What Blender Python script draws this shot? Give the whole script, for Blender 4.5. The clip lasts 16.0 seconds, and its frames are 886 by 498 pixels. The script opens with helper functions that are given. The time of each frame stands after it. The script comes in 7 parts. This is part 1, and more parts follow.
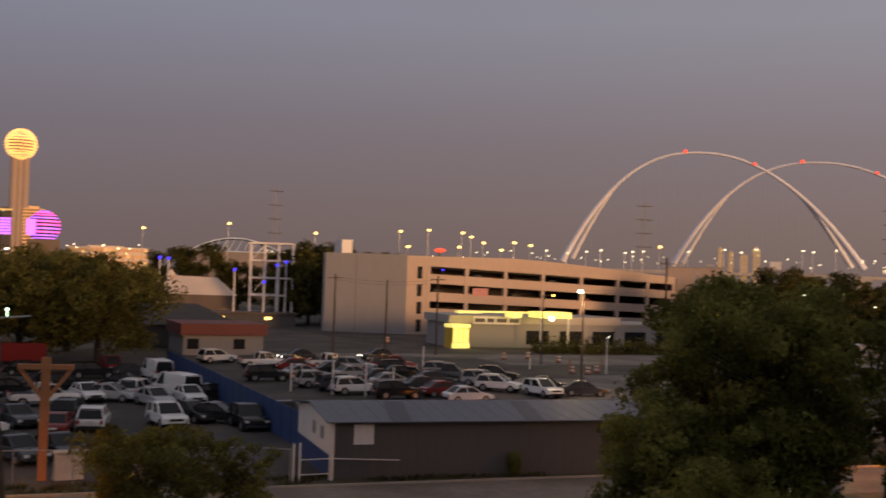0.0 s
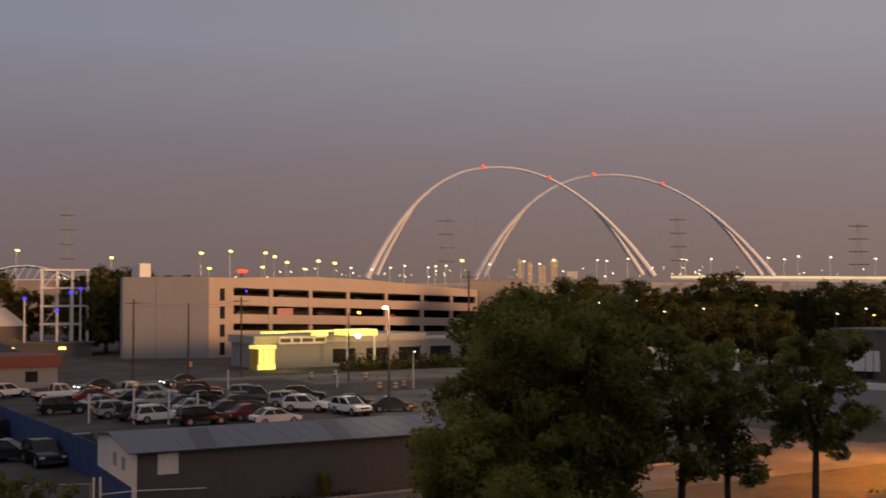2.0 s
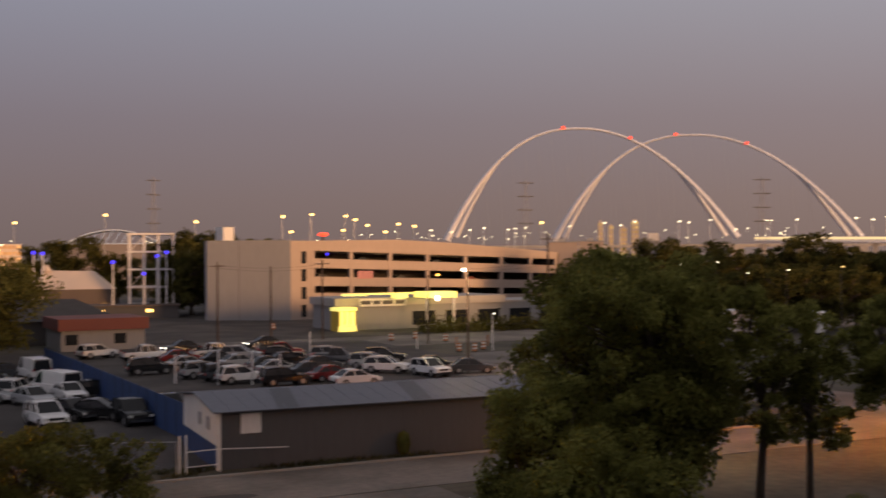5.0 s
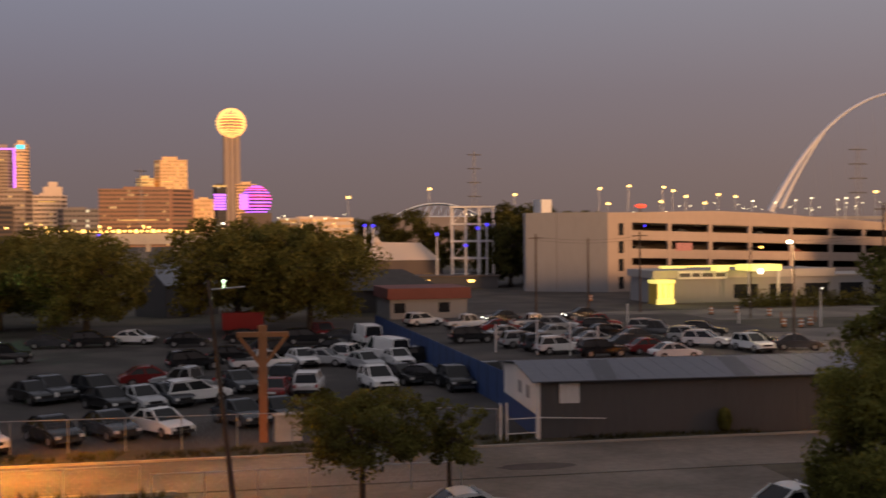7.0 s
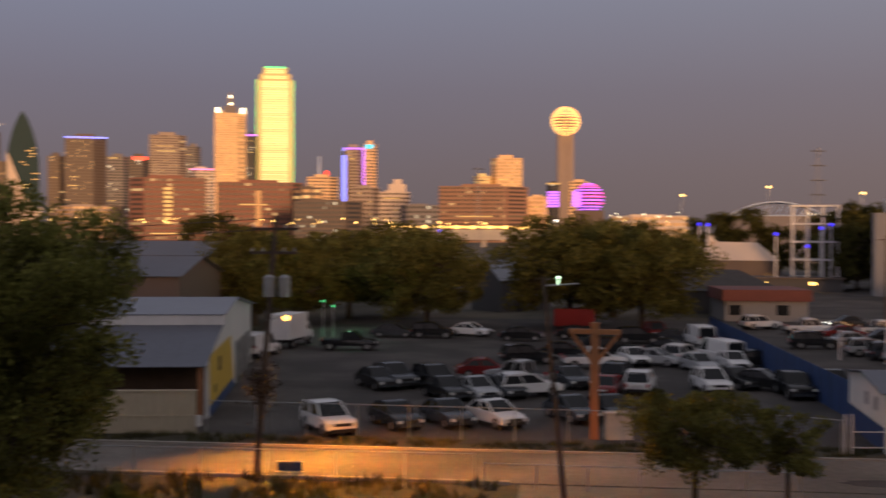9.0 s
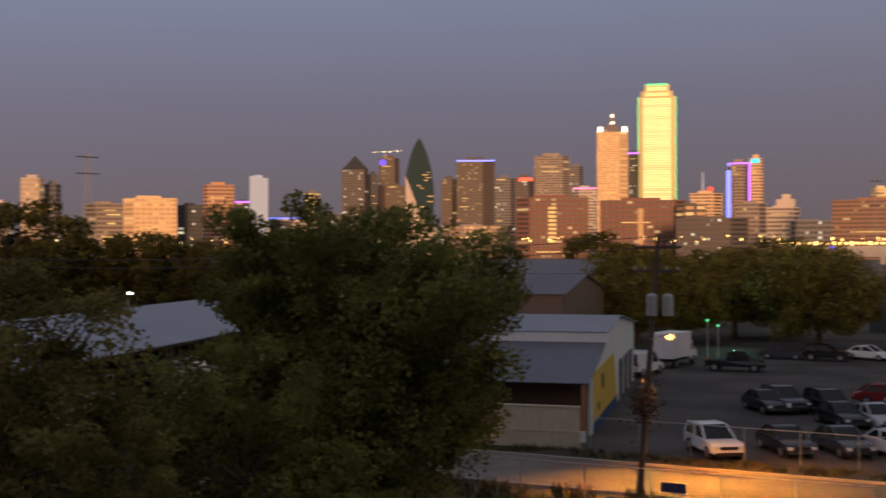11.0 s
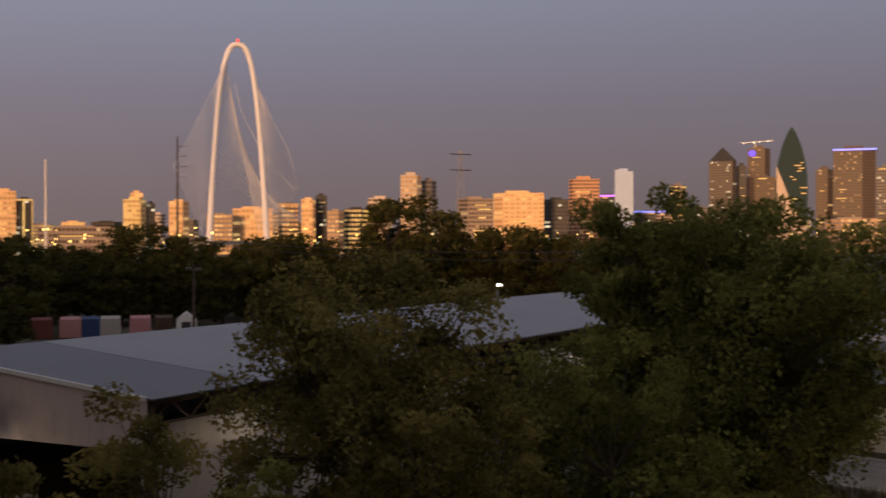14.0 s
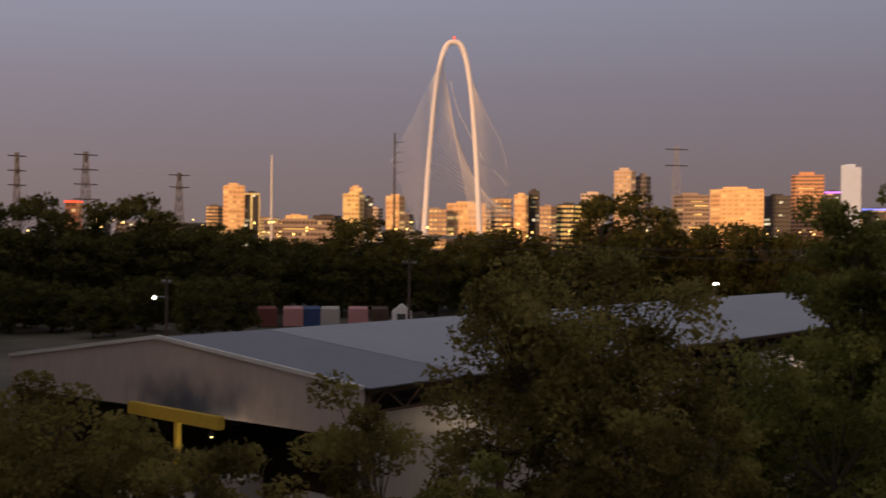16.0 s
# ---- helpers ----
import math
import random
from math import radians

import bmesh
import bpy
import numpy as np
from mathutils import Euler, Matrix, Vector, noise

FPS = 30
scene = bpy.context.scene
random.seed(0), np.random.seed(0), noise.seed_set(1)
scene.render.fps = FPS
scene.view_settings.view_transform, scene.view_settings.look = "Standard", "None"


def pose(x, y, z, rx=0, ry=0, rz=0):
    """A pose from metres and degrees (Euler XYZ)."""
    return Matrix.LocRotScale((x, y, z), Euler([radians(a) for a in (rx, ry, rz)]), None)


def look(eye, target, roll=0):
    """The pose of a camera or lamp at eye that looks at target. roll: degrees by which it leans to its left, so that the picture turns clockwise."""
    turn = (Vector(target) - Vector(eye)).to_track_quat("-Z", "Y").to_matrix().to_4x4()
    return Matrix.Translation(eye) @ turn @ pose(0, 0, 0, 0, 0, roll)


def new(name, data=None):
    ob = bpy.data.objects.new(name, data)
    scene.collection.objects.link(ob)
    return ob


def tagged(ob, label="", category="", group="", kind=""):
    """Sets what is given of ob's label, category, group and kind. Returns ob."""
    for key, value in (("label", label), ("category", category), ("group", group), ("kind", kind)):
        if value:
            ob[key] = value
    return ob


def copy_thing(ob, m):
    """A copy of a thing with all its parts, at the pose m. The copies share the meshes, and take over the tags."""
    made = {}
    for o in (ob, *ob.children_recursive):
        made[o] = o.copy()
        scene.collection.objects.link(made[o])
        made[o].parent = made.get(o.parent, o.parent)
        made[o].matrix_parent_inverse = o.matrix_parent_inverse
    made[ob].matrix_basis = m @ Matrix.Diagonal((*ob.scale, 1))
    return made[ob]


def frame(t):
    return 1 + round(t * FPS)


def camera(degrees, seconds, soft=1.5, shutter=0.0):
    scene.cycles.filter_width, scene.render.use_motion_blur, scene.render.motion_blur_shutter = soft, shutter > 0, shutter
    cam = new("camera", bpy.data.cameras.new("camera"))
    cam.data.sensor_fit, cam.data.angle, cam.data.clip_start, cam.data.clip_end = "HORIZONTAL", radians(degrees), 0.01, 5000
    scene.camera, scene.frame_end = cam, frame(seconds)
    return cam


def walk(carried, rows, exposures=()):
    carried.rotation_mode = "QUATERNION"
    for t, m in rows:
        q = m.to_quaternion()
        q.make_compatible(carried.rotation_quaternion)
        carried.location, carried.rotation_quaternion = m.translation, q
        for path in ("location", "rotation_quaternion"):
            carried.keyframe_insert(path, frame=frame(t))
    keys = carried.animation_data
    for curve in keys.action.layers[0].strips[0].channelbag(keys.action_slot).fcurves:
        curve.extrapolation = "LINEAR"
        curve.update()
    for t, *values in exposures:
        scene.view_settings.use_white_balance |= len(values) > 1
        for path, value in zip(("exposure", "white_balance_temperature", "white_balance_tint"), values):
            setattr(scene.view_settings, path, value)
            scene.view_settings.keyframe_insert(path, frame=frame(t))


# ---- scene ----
# Camera: it stands on a high balcony and pans. Rows: seconds, eye x, y, z, yaw to the left, pitch up, roll.
PATH = [
    (0.0, -0.05, 0.00, 11.49, -20.57, 1.25, 1.94),
    (0.5, -0.04, 0.00, 11.50, -23.68, 1.67, 1.42),
    (1.0, -0.01, -0.00, 11.50, -26.00, 2.47, 0.79),
    (1.5, 0.00, 0.00, 11.51, -28.15, 2.75, 0.10),
    (2.0, 0.01, 0.00, 11.51, -30.44, 2.28, -0.19),
    (2.5, 0.03, -0.00, 11.50, -32.52, 1.81, -0.32),
    (3.0, 0.04, -0.01, 11.49, -34.39, 1.44, -0.53),
    (3.2, 0.04, -0.01, 11.49, -34.95, 1.32, -0.56),
    (3.7, 0.06, -0.02, 11.48, -35.10, 1.04, -0.63),
    (4.2, 0.10, -0.05, 11.48, -32.41, 0.81, -0.54),
    (4.8, 0.13, -0.07, 11.48, -28.03, 0.53, -0.42),
    (5.3, 0.13, -0.07, 11.48, -23.73, 0.13, -0.37),
    (5.5, 0.13, -0.07, 11.48, -21.90, -0.12, -0.36),
    (6.0, 0.11, -0.05, 11.48, -17.98, -0.57, -0.41),
    (6.5, 0.10, -0.02, 11.49, -14.60, -0.80, -0.25),
    (7.0, 0.08, -0.00, 11.48, -10.48, -0.89, -0.51),
    (7.5, 0.04, 0.01, 11.49, -7.19, -0.87, -0.87),
    (8.0, -0.00, 0.04, 11.48, -4.23, -0.84, -0.65),
    (8.5, -0.04, 0.06, 11.49, -0.18, -0.78, -0.15),
    (9.0, -0.04, 0.06, 11.49, 6.16, -0.97, 0.23),
    (9.5, -0.04, 0.05, 11.50, 12.31, -0.55, 0.80),
    (10.0, -0.04, 0.05, 11.52, 16.82, -0.23, 0.66),
    (10.2, -0.03, 0.05, 11.52, 18.43, -0.21, 0.37),
    (10.9, -0.04, 0.04, 11.52, 24.46, -0.08, -0.12),
    (11.6, -0.06, 0.02, 11.52, 29.96, -0.12, -0.59),
    (12.3, -0.07, 0.01, 11.51, 34.43, 0.01, -0.78),
    (12.5, -0.07, 0.01, 11.51, 35.61, 0.18, -0.88),
    (13.0, -0.06, 0.01, 11.50, 38.22, 0.34, -0.74),
    (13.5, -0.03, 0.02, 11.50, 40.74, -0.14, -0.27),
    (14.0, -0.02, 0.00, 11.51, 43.59, -0.36, -0.05),
    (14.5, -0.04, -0.03, 11.52, 46.64, -0.28, 0.21),
    (15.0, -0.04, -0.03, 11.52, 49.00, -0.24, 0.31),
    (15.5, -0.05, -0.04, 11.52, 51.45, -0.39, 0.51),
    (16.0, -0.06, -0.05, 11.52, 54.27, -0.64, 0.63),
]


def aim(t, x, y, z, yaw, pitch, roll):
    a, e = radians(yaw), radians(pitch)
    way = Vector((-math.sin(a) * math.cos(e), math.cos(a) * math.cos(e), math.sin(e)))
    return t, look((x, y, z), Vector((x, y, z)) + way * 50, roll)


cam = camera(42.69, 16.0, soft=1.6, shutter=0.6)
walk(cam, [aim(*row) for row in PATH], [(0.0, 0.05, 6600, 10), (3.0, 0.1, 6600, 10), (5.5, 0.26, 6700, 10), (7.0, 0.12, 6650, 10), (8.5, 0.05, 6420, 10), (9.0, 0.1, 6350, 10), (10.0, 0.04, 6000, 10), (12.5, 0.0, 6000, 9), (13.5, 0.08, 6420, 10), (14.5, 0.1, 6750, 10), (16.0, 0.2, 6750, 10)])

# ---- light: dusk sky, afterglow low behind the camera ----
EYE = 11.5


def dusk_sky():
    w = bpy.data.worlds.new("dusk")
    w.use_nodes = True
    nt = w.node_tree
    nt.nodes.clear()
    n = nt.nodes.new
    out, bg = n("ShaderNodeOutputWorld"), n("ShaderNodeBackground")
    tc, sep = n("ShaderNodeTexCoord"), n("ShaderNodeSeparateXYZ")
    nt.links.new(tc.outputs["Generated"], sep.inputs[0])
    ramp = n("ShaderNodeValToRGB")
    stops = [(0.0, (0.130, 0.096, 0.089)), (0.05, (0.146, 0.111, 0.109)), (0.12, (0.157, 0.134, 0.150)), (0.22, (0.191, 0.193, 0.235)), (0.5, (0.185, 0.18, 0.2)), (1.0, (0.175, 0.165, 0.17))]
    els = ramp.color_ramp.elements
    els[0].position, els[0].color = stops[0][0], (*stops[0][1], 1)
    els[1].position, els[1].color = stops[-1][0], (*stops[-1][1], 1)
    for p, c in stops[1:-1]:
        e = els.new(p)
        e.color = (*c, 1)
    nt.links.new(sep.outputs["Z"], ramp.inputs[0])
    # the western glow: strongest at the horizon behind the camera
    west = n("ShaderNodeMath")
    west.operation, west.use_clamp = "MULTIPLY", True
    nt.links.new(sep.outputs["Y"], west.inputs[0])
    west.inputs[1].default_value = -1.0
    sq = n("ShaderNodeMath")
    sq.operation = "POWER"
    nt.links.new(west.outputs[0], sq.inputs[0])
    sq.inputs[1].default_value = 2.0
    low = n("ShaderNodeMapRange")
    low.interpolation_type = "SMOOTHSTEP"
    for k, v in enumerate((0.0, 0.75, 1.0, 0.0)):
        low.inputs[k + 1].default_value = v
    nt.links.new(sep.outputs["Z"], low.inputs[0])
    fac = n("ShaderNodeMath")
    fac.operation = "MULTIPLY"
    nt.links.new(sq.outputs[0], fac.inputs[0])
    nt.links.new(low.outputs[0], fac.inputs[1])
    glow = n("ShaderNodeMix")
    glow.data_type, glow.blend_type = "RGBA", "ADD"
    nt.links.new(fac.outputs[0], glow.inputs["Factor"])
    # the sky is dimmest opposite the sunset and brightens to both sides
    dot, gain, lit = n("ShaderNodeVectorMath"), n("ShaderNodeMapRange"), n("ShaderNodeVectorMath")
    dot.operation, lit.operation = "DOT_PRODUCT", "SCALE"
    nt.links.new(tc.outputs["Generated"], dot.inputs[0])
    dot.inputs[1].default_value = (-0.21, 0.978, 0)
    for k, v in enumerate((0.3, 1.0, 1.5, 1.13)):
        gain.inputs[k + 1].default_value = v
    nt.links.new(dot.outputs["Value"], gain.inputs[0])
    nt.links.new(ramp.outputs[0], lit.inputs[0])
    nt.links.new(gain.outputs[0], lit.inputs["Scale"])
    # cooler towards the north, warmer towards the south
    side, cool = n("ShaderNodeMapRange"), n("ShaderNodeMix")
    side.inputs[1].default_value, side.inputs[2].default_value = -0.3, 0.6
    nt.links.new(sep.outputs["X"], side.inputs[0])
    cool.data_type = "RGBA"
    cool.inputs["A"].default_value, cool.inputs["B"].default_value = (0.965, 1.0, 1.09, 1), (1.05, 1.0, 0.95, 1)
    nt.links.new(side.outputs[0], cool.inputs["Factor"])
    tint = n("ShaderNodeVectorMath")
    tint.operation = "MULTIPLY"
    nt.links.new(lit.outputs[0], tint.inputs[0])
    nt.links.new(cool.outputs["Result"], tint.inputs[1])
    nt.links.new(tint.outputs[0], glow.inputs["A"])
    glow.inputs["B"].default_value = (0.42, 0.23, 0.12, 1)
    nt.links.new(glow.outputs["Result"], bg.inputs["Color"])
    bg.inputs["Strength"].default_value = 1.0
    nt.links.new(bg.outputs[0], out.inputs[0])
    scene.world = w


dusk_sky()
sun = new("afterglow_sun", bpy.data.lights.new("afterglow_sun", "SUN"))
sun.data.energy, sun.data.angle, sun.data.color = 3.0, radians(10), (1.0, 0.52, 0.23)
sun.matrix_world = look((42, -91, 7.5), (0, 0, 0))


def lamp_light(x, y, z, watts, colour, size=0.15):
    li = new("lamp_light", bpy.data.lights.new("lamp_light", "POINT"))
    li.data.energy, li.data.color, li.data.shadow_soft_size = watts, colour, size
    li.location = (x, y, z)


def street_spot(x, y, z, target, watts, colour, cone):
    li = new("lamp_spot", bpy.data.lights.new("lamp_spot", "SPOT"))
    li.data.energy, li.data.color, li.data.shadow_soft_size = watts, colour, 0.15
    li.data.spot_size, li.data.spot_blend = radians(cone), 0.7
    li.matrix_world = look((x, y, z), target)


SODIUM, COOL, GREENISH = (1.0, 0.27, 0.008), (1.0, 0.9, 0.72), (0.62, 1.0, 0.55)
street_spot(-13.0, 54.4, 7.2, (-10.0, 51.8, 0), 13500, SODIUM, 150)
street_spot(64.2, 44.6, 7.9, (61, 49.0, 0), 20000, SODIUM, 128)
lamp_light(66.5, 160.5, 2.6, 120, (1.0, 0.86, 0.18))
lamp_light(79.1, 154.0, 4.6, 520, (1.0, 0.8, 0.36))
lamp_light(51.0, 98.0, 9.7, 2000, (1.0, 0.72, 0.42))
lamp_light(-24.0, 124.0, 3.2, 280, (0.3, 1.0, 0.5))
lamp_light(-0.3, 49.9, 9.3, 150, GREENISH)
# Added fill on the yellow canopy beam; no lamp stands here.
lamp_light(-43.5, 13.5, 2.3, 30, (1.0, 0.62, 0.22))
# Added light for the bright ground patch, without a known source.
lamp_light(41.0, 51.8, 2.4, 260, (1.0, 0.75, 0.3))


# ---- materials ----
def mat(name, colour, rough=0.7, metal=0.0, vary=0.25, scale=2.0, bump=0.15, streak=1.0, rand=0.0, island=0.0, emit=0.0, emit_colour=None, second=None):
    """A painted, stony or metal surface: two scales of noise on colour, roughness and relief."""
    m = bpy.data.materials.new(name)
    m.use_nodes = True
    nt = m.node_tree
    b = nt.nodes["Principled BSDF"]
    n, ln = nt.nodes.new, nt.links.new
    tc, mp = n("ShaderNodeTexCoord"), n("ShaderNodeMapping")
    mp.inputs["Scale"].default_value = (1, 1, streak)
    ln(tc.outputs["Object"], mp.inputs[0])
    fine, coarse = n("ShaderNodeTexNoise"), n("ShaderNodeTexNoise")
    fine.inputs["Scale"].default_value, fine.inputs["Detail"].default_value = scale * 6, 6
    coarse.inputs["Scale"].default_value, coarse.inputs["Detail"].default_value = scale * 0.35, 3
    for t in (fine, coarse):
        ln(mp.outputs[0], t.inputs["Vector"])
    add = n("ShaderNodeMath")
    add.operation = "ADD"
    ln(fine.outputs["Fac"], add.inputs[0])
    ln(coarse.outputs["Fac"], add.inputs[1])
    rng = n("ShaderNodeMapRange")
    for k, v in enumerate((0.65, 1.35, 1 - vary, 1 + vary)):
        rng.inputs[k + 1].default_value = v
    ln(add.outputs[0], rng.inputs[0])
    val = rng.outputs[0]
    for source, amount in (("obj", rand), ("isl", island)):
        if amount:
            src = n("ShaderNodeObjectInfo").outputs["Random"] if source == "obj" else n("ShaderNodeNewGeometry").outputs["Random Per Island"]
            r2, mu = n("ShaderNodeMapRange"), n("ShaderNodeMath")
            r2.inputs[3].default_value, r2.inputs[4].default_value = 1 - amount, 1 + amount
            ln(src, r2.inputs[0])
            mu.operation = "MULTIPLY"
            ln(val, mu.inputs[0])
            ln(r2.outputs[0], mu.inputs[1])
            val = mu.outputs[0]
    base = n("ShaderNodeMix")
    base.data_type = "RGBA"
    base.inputs["A"].default_value = (*colour, 1)
    base.inputs["B"].default_value = (*(second or colour), 1)
    r3 = n("ShaderNodeMapRange")
    r3.inputs[1].default_value, r3.inputs[2].default_value = 0.42, 0.6
    ln(coarse.outputs["Fac"], r3.inputs[0])
    ln(r3.outputs[0], base.inputs["Factor"])
    sc = n("ShaderNodeVectorMath")
    sc.operation = "SCALE"
    ln(base.outputs["Result"], sc.inputs[0])
    ln(val, sc.inputs["Scale"])
    ln(sc.outputs[0], b.inputs["Base Color"])
    b.inputs["Roughness"].default_value, b.inputs["Metallic"].default_value = rough, metal
    if bump:
        bp = n("ShaderNodeBump")
        bp.inputs["Strength"].default_value, bp.inputs["Distance"].default_value = bump, 0.03
        ln(fine.outputs["Fac"], bp.inputs["Height"])
        ln(bp.outputs[0], b.inputs["Normal"])
    if emit:
        b.inputs["Emission Color"].default_value = (*(emit_colour or colour), 1)
        b.inputs["Emission Strength"].default_value = emit
    return m


def light_mat(name, colour, strength):
    m = bpy.data.materials.new(name)
    m.use_nodes = True
    b = m.node_tree.nodes["Principled BSDF"]
    b.inputs["Base Color"].default_value = (*colour, 1)
    b.inputs["Emission Color"].default_value = (*colour, 1)
    b.inputs["Emission Strength"].default_value = strength
    return m


def window_mat(name, glass, lit, share, strength, rough=0.5):
    """Panes of which a share, picked pane by pane, is lit from within."""
    m = bpy.data.materials.new(name)
    m.use_nodes = True
    nt = m.node_tree
    b = nt.nodes["Principled BSDF"]
    n, ln = nt.nodes.new, nt.links.new
    b.inputs["Base Color"].default_value = (*glass, 1)
    b.inputs["Roughness"].default_value, b.inputs["Metallic"].default_value = rough, 0.05
    g, cmp_, mu = n("ShaderNodeNewGeometry"), n("ShaderNodeMapRange"), n("ShaderNodeMath")
    cmp_.inputs[1].default_value, cmp_.inputs[2].default_value = 1 - share, 1 - share * 0.4
    ln(g.outputs["Random Per Island"], cmp_.inputs[0])
    mu.operation = "MULTIPLY"
    ln(cmp_.outputs[0], mu.inputs[0])
    mu.inputs[1].default_value = strength
    b.inputs["Emission Color"].default_value = (*lit, 1)
    ln(mu.outputs[0], b.inputs["Emission Strength"])
    return m


def leaf_mat(name, a, c):
    m = bpy.data.materials.new(name)
    m.use_nodes = True
    nt = m.node_tree
    b = nt.nodes["Principled BSDF"]
    n, ln = nt.nodes.new, nt.links.new
    g, mx = n("ShaderNodeNewGeometry"), n("ShaderNodeMix")
    mx.data_type = "RGBA"
    mx.inputs["A"].default_value, mx.inputs["B"].default_value = (*a, 1), (*c, 1)
    ln(g.outputs["Random Per Island"], mx.inputs["Factor"])
    tc, nz, mu = n("ShaderNodeTexCoord"), n("ShaderNodeTexNoise"), n("ShaderNodeVectorMath")
    nz.inputs["Scale"].default_value = 0.7
    ln(tc.outputs["Object"], nz.inputs["Vector"])
    r = n("ShaderNodeMapRange")
    for k, v in enumerate((0.36, 0.64, 0.5, 1.5)):
        r.inputs[k + 1].default_value = v
    ln(nz.outputs["Fac"], r.inputs[0])
    mu.operation = "SCALE"
    ln(mx.outputs["Result"], mu.inputs[0])
    ln(r.outputs[0], mu.inputs["Scale"])
    ln(mu.outputs[0], b.inputs["Base Color"])
    b.inputs["Roughness"].default_value = 0.9
    b.inputs["Specular IOR Level"].default_value = 0.08
    tr, mix, out = n("ShaderNodeBsdfTranslucent"), n("ShaderNodeMixShader"), nt.nodes["Material Output"]
    ln(mu.outputs[0], tr.inputs["Color"])
    mix.inputs[0].default_value = 0.5
    ln(b.outputs[0], mix.inputs[1])
    ln(tr.outputs[0], mix.inputs[2])
    ln(mix.outputs[0], out.inputs["Surface"])
    return m


M = {}
M["ground"] = mat("ground", (0.07, 0.062, 0.042), 0.95, vary=0.4, scale=0.25, second=(0.1, 0.085, 0.06))
M["asphalt"] = mat("asphalt", (0.046, 0.039, 0.035), 0.88, vary=0.3, scale=0.5, bump=0.3, second=(0.07, 0.06, 0.054))
M["concrete_road"] = mat("concrete_road", (0.14, 0.122, 0.105), 0.9, vary=0.26, scale=0.4, bump=0.25, second=(0.195, 0.17, 0.148))
M["concrete"] = mat("concrete", (0.42, 0.39, 0.36), 0.85, vary=0.12, scale=0.6, bump=0.1)
M["kerb"] = mat("kerb", (0.35, 0.32, 0.28), 0.9, vary=0.2, scale=1.5)
M["grass"] = leaf_mat("grass", (0.06, 0.065, 0.025), (0.13, 0.11, 0.05))
M["verge_soil"] = mat("verge_soil", (0.045, 0.04, 0.022), 0.95, vary=0.4, scale=0.8, bump=0.5, second=(0.075, 0.06, 0.036))
M["soil"] = mat("soil", (0.11, 0.085, 0.055), 0.95, vary=0.35, scale=0.8, bump=0.4)
M["white_paint"] = mat("white_paint", (0.72, 0.7, 0.68), 0.6, vary=0.1, scale=0.8, streak=0.3)
M["grey_siding"] = mat("grey_siding", (0.1, 0.095, 0.096), 0.75, vary=0.1, scale=0.6, streak=0.2)
M["metal_roof"] = mat("metal_roof", (0.26, 0.27, 0.305), 0.5, 0.3, vary=0.1, scale=0.4, bump=0.05)
M["dark_roof"] = mat("dark_roof", (0.135, 0.14, 0.17), 0.5, 0.3, vary=0.12, scale=0.4, bump=0.05)
M["pale_cladding"] = mat("pale_cladding", (0.5, 0.46, 0.43), 0.6, 0.1, vary=0.12, scale=0.35, streak=0.3)
M["stained_cladding"] = mat("stained_cladding", (0.56, 0.47, 0.44), 0.6, 0.1, vary=0.12, scale=0.35, streak=0.3)
M["worn_roof"] = mat("worn_roof", (0.085, 0.088, 0.105), 0.55, 0.3, vary=0.15, scale=0.5, bump=0.05)
M["rust"] = mat("rust", (0.09, 0.055, 0.035), 0.8, 0.2, vary=0.4, scale=3)
M["steel_dark"] = mat("steel_dark", (0.06, 0.058, 0.06), 0.6, 0.4, vary=0.2, scale=3, bump=0.05)
M["galvanised"] = mat("galvanised", (0.42, 0.42, 0.42), 0.45, 0.6, vary=0.15, scale=4, bump=0.05)
M["pole_wood"] = mat("pole_wood", (0.085, 0.06, 0.045), 0.9, vary=0.35, scale=3, streak=0.1, bump=0.4)
M["orange_wood"] = mat("orange_wood", (0.38, 0.16, 0.07), 0.8, vary=0.25, scale=2, streak=0.1, bump=0.3)
M["bark"] = mat("bark", (0.075, 0.056, 0.042), 0.95, vary=0.4, scale=3, streak=0.2, bump=0.6)
M["leaf_dark"] = leaf_mat("leaf_dark", (0.16, 0.165, 0.043), (0.215, 0.208, 0.058))
# Darker leaf copy for the far wood and hedge, with shade in its colour.
M["leaf_shaded"] = leaf_mat("leaf_shaded", (0.082, 0.082, 0.024), (0.118, 0.11, 0.033))
M["leaf_olive"] = leaf_mat("leaf_olive", (0.17, 0.148, 0.045), (0.235, 0.19, 0.06))
M["leaf_green"] = leaf_mat("leaf_green", (0.14, 0.134, 0.034), (0.195, 0.175, 0.052))
M["yellow_paint"] = mat("yellow_paint", (0.62, 0.42, 0.05), 0.65, vary=0.15, scale=0.8)
M["tan_wall"] = mat("tan_wall", (0.55, 0.47, 0.34), 0.8, vary=0.15, scale=0.7, streak=0.3)
M["blue_paint"] = mat("blue_paint", (0.022, 0.055, 0.165), 0.6, vary=0.2, scale=0.8, streak=0.3)
M["red_paint"] = mat("red_paint", (0.17, 0.045, 0.035), 0.65, vary=0.15, scale=0.6)
M["sign_green"] = mat("sign_green", (0.03, 0.2, 0.12), 0.5, vary=0.1, scale=3)
M["pink_paint"] = mat("pink_paint", (0.5, 0.24, 0.24), 0.65, vary=0.15, scale=0.6)
# Garage front toned warm and end wall grey: the afterglow's fall is painted in.
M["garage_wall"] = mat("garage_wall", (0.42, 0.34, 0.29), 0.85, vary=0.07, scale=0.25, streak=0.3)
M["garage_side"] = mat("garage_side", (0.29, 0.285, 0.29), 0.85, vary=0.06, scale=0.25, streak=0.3)
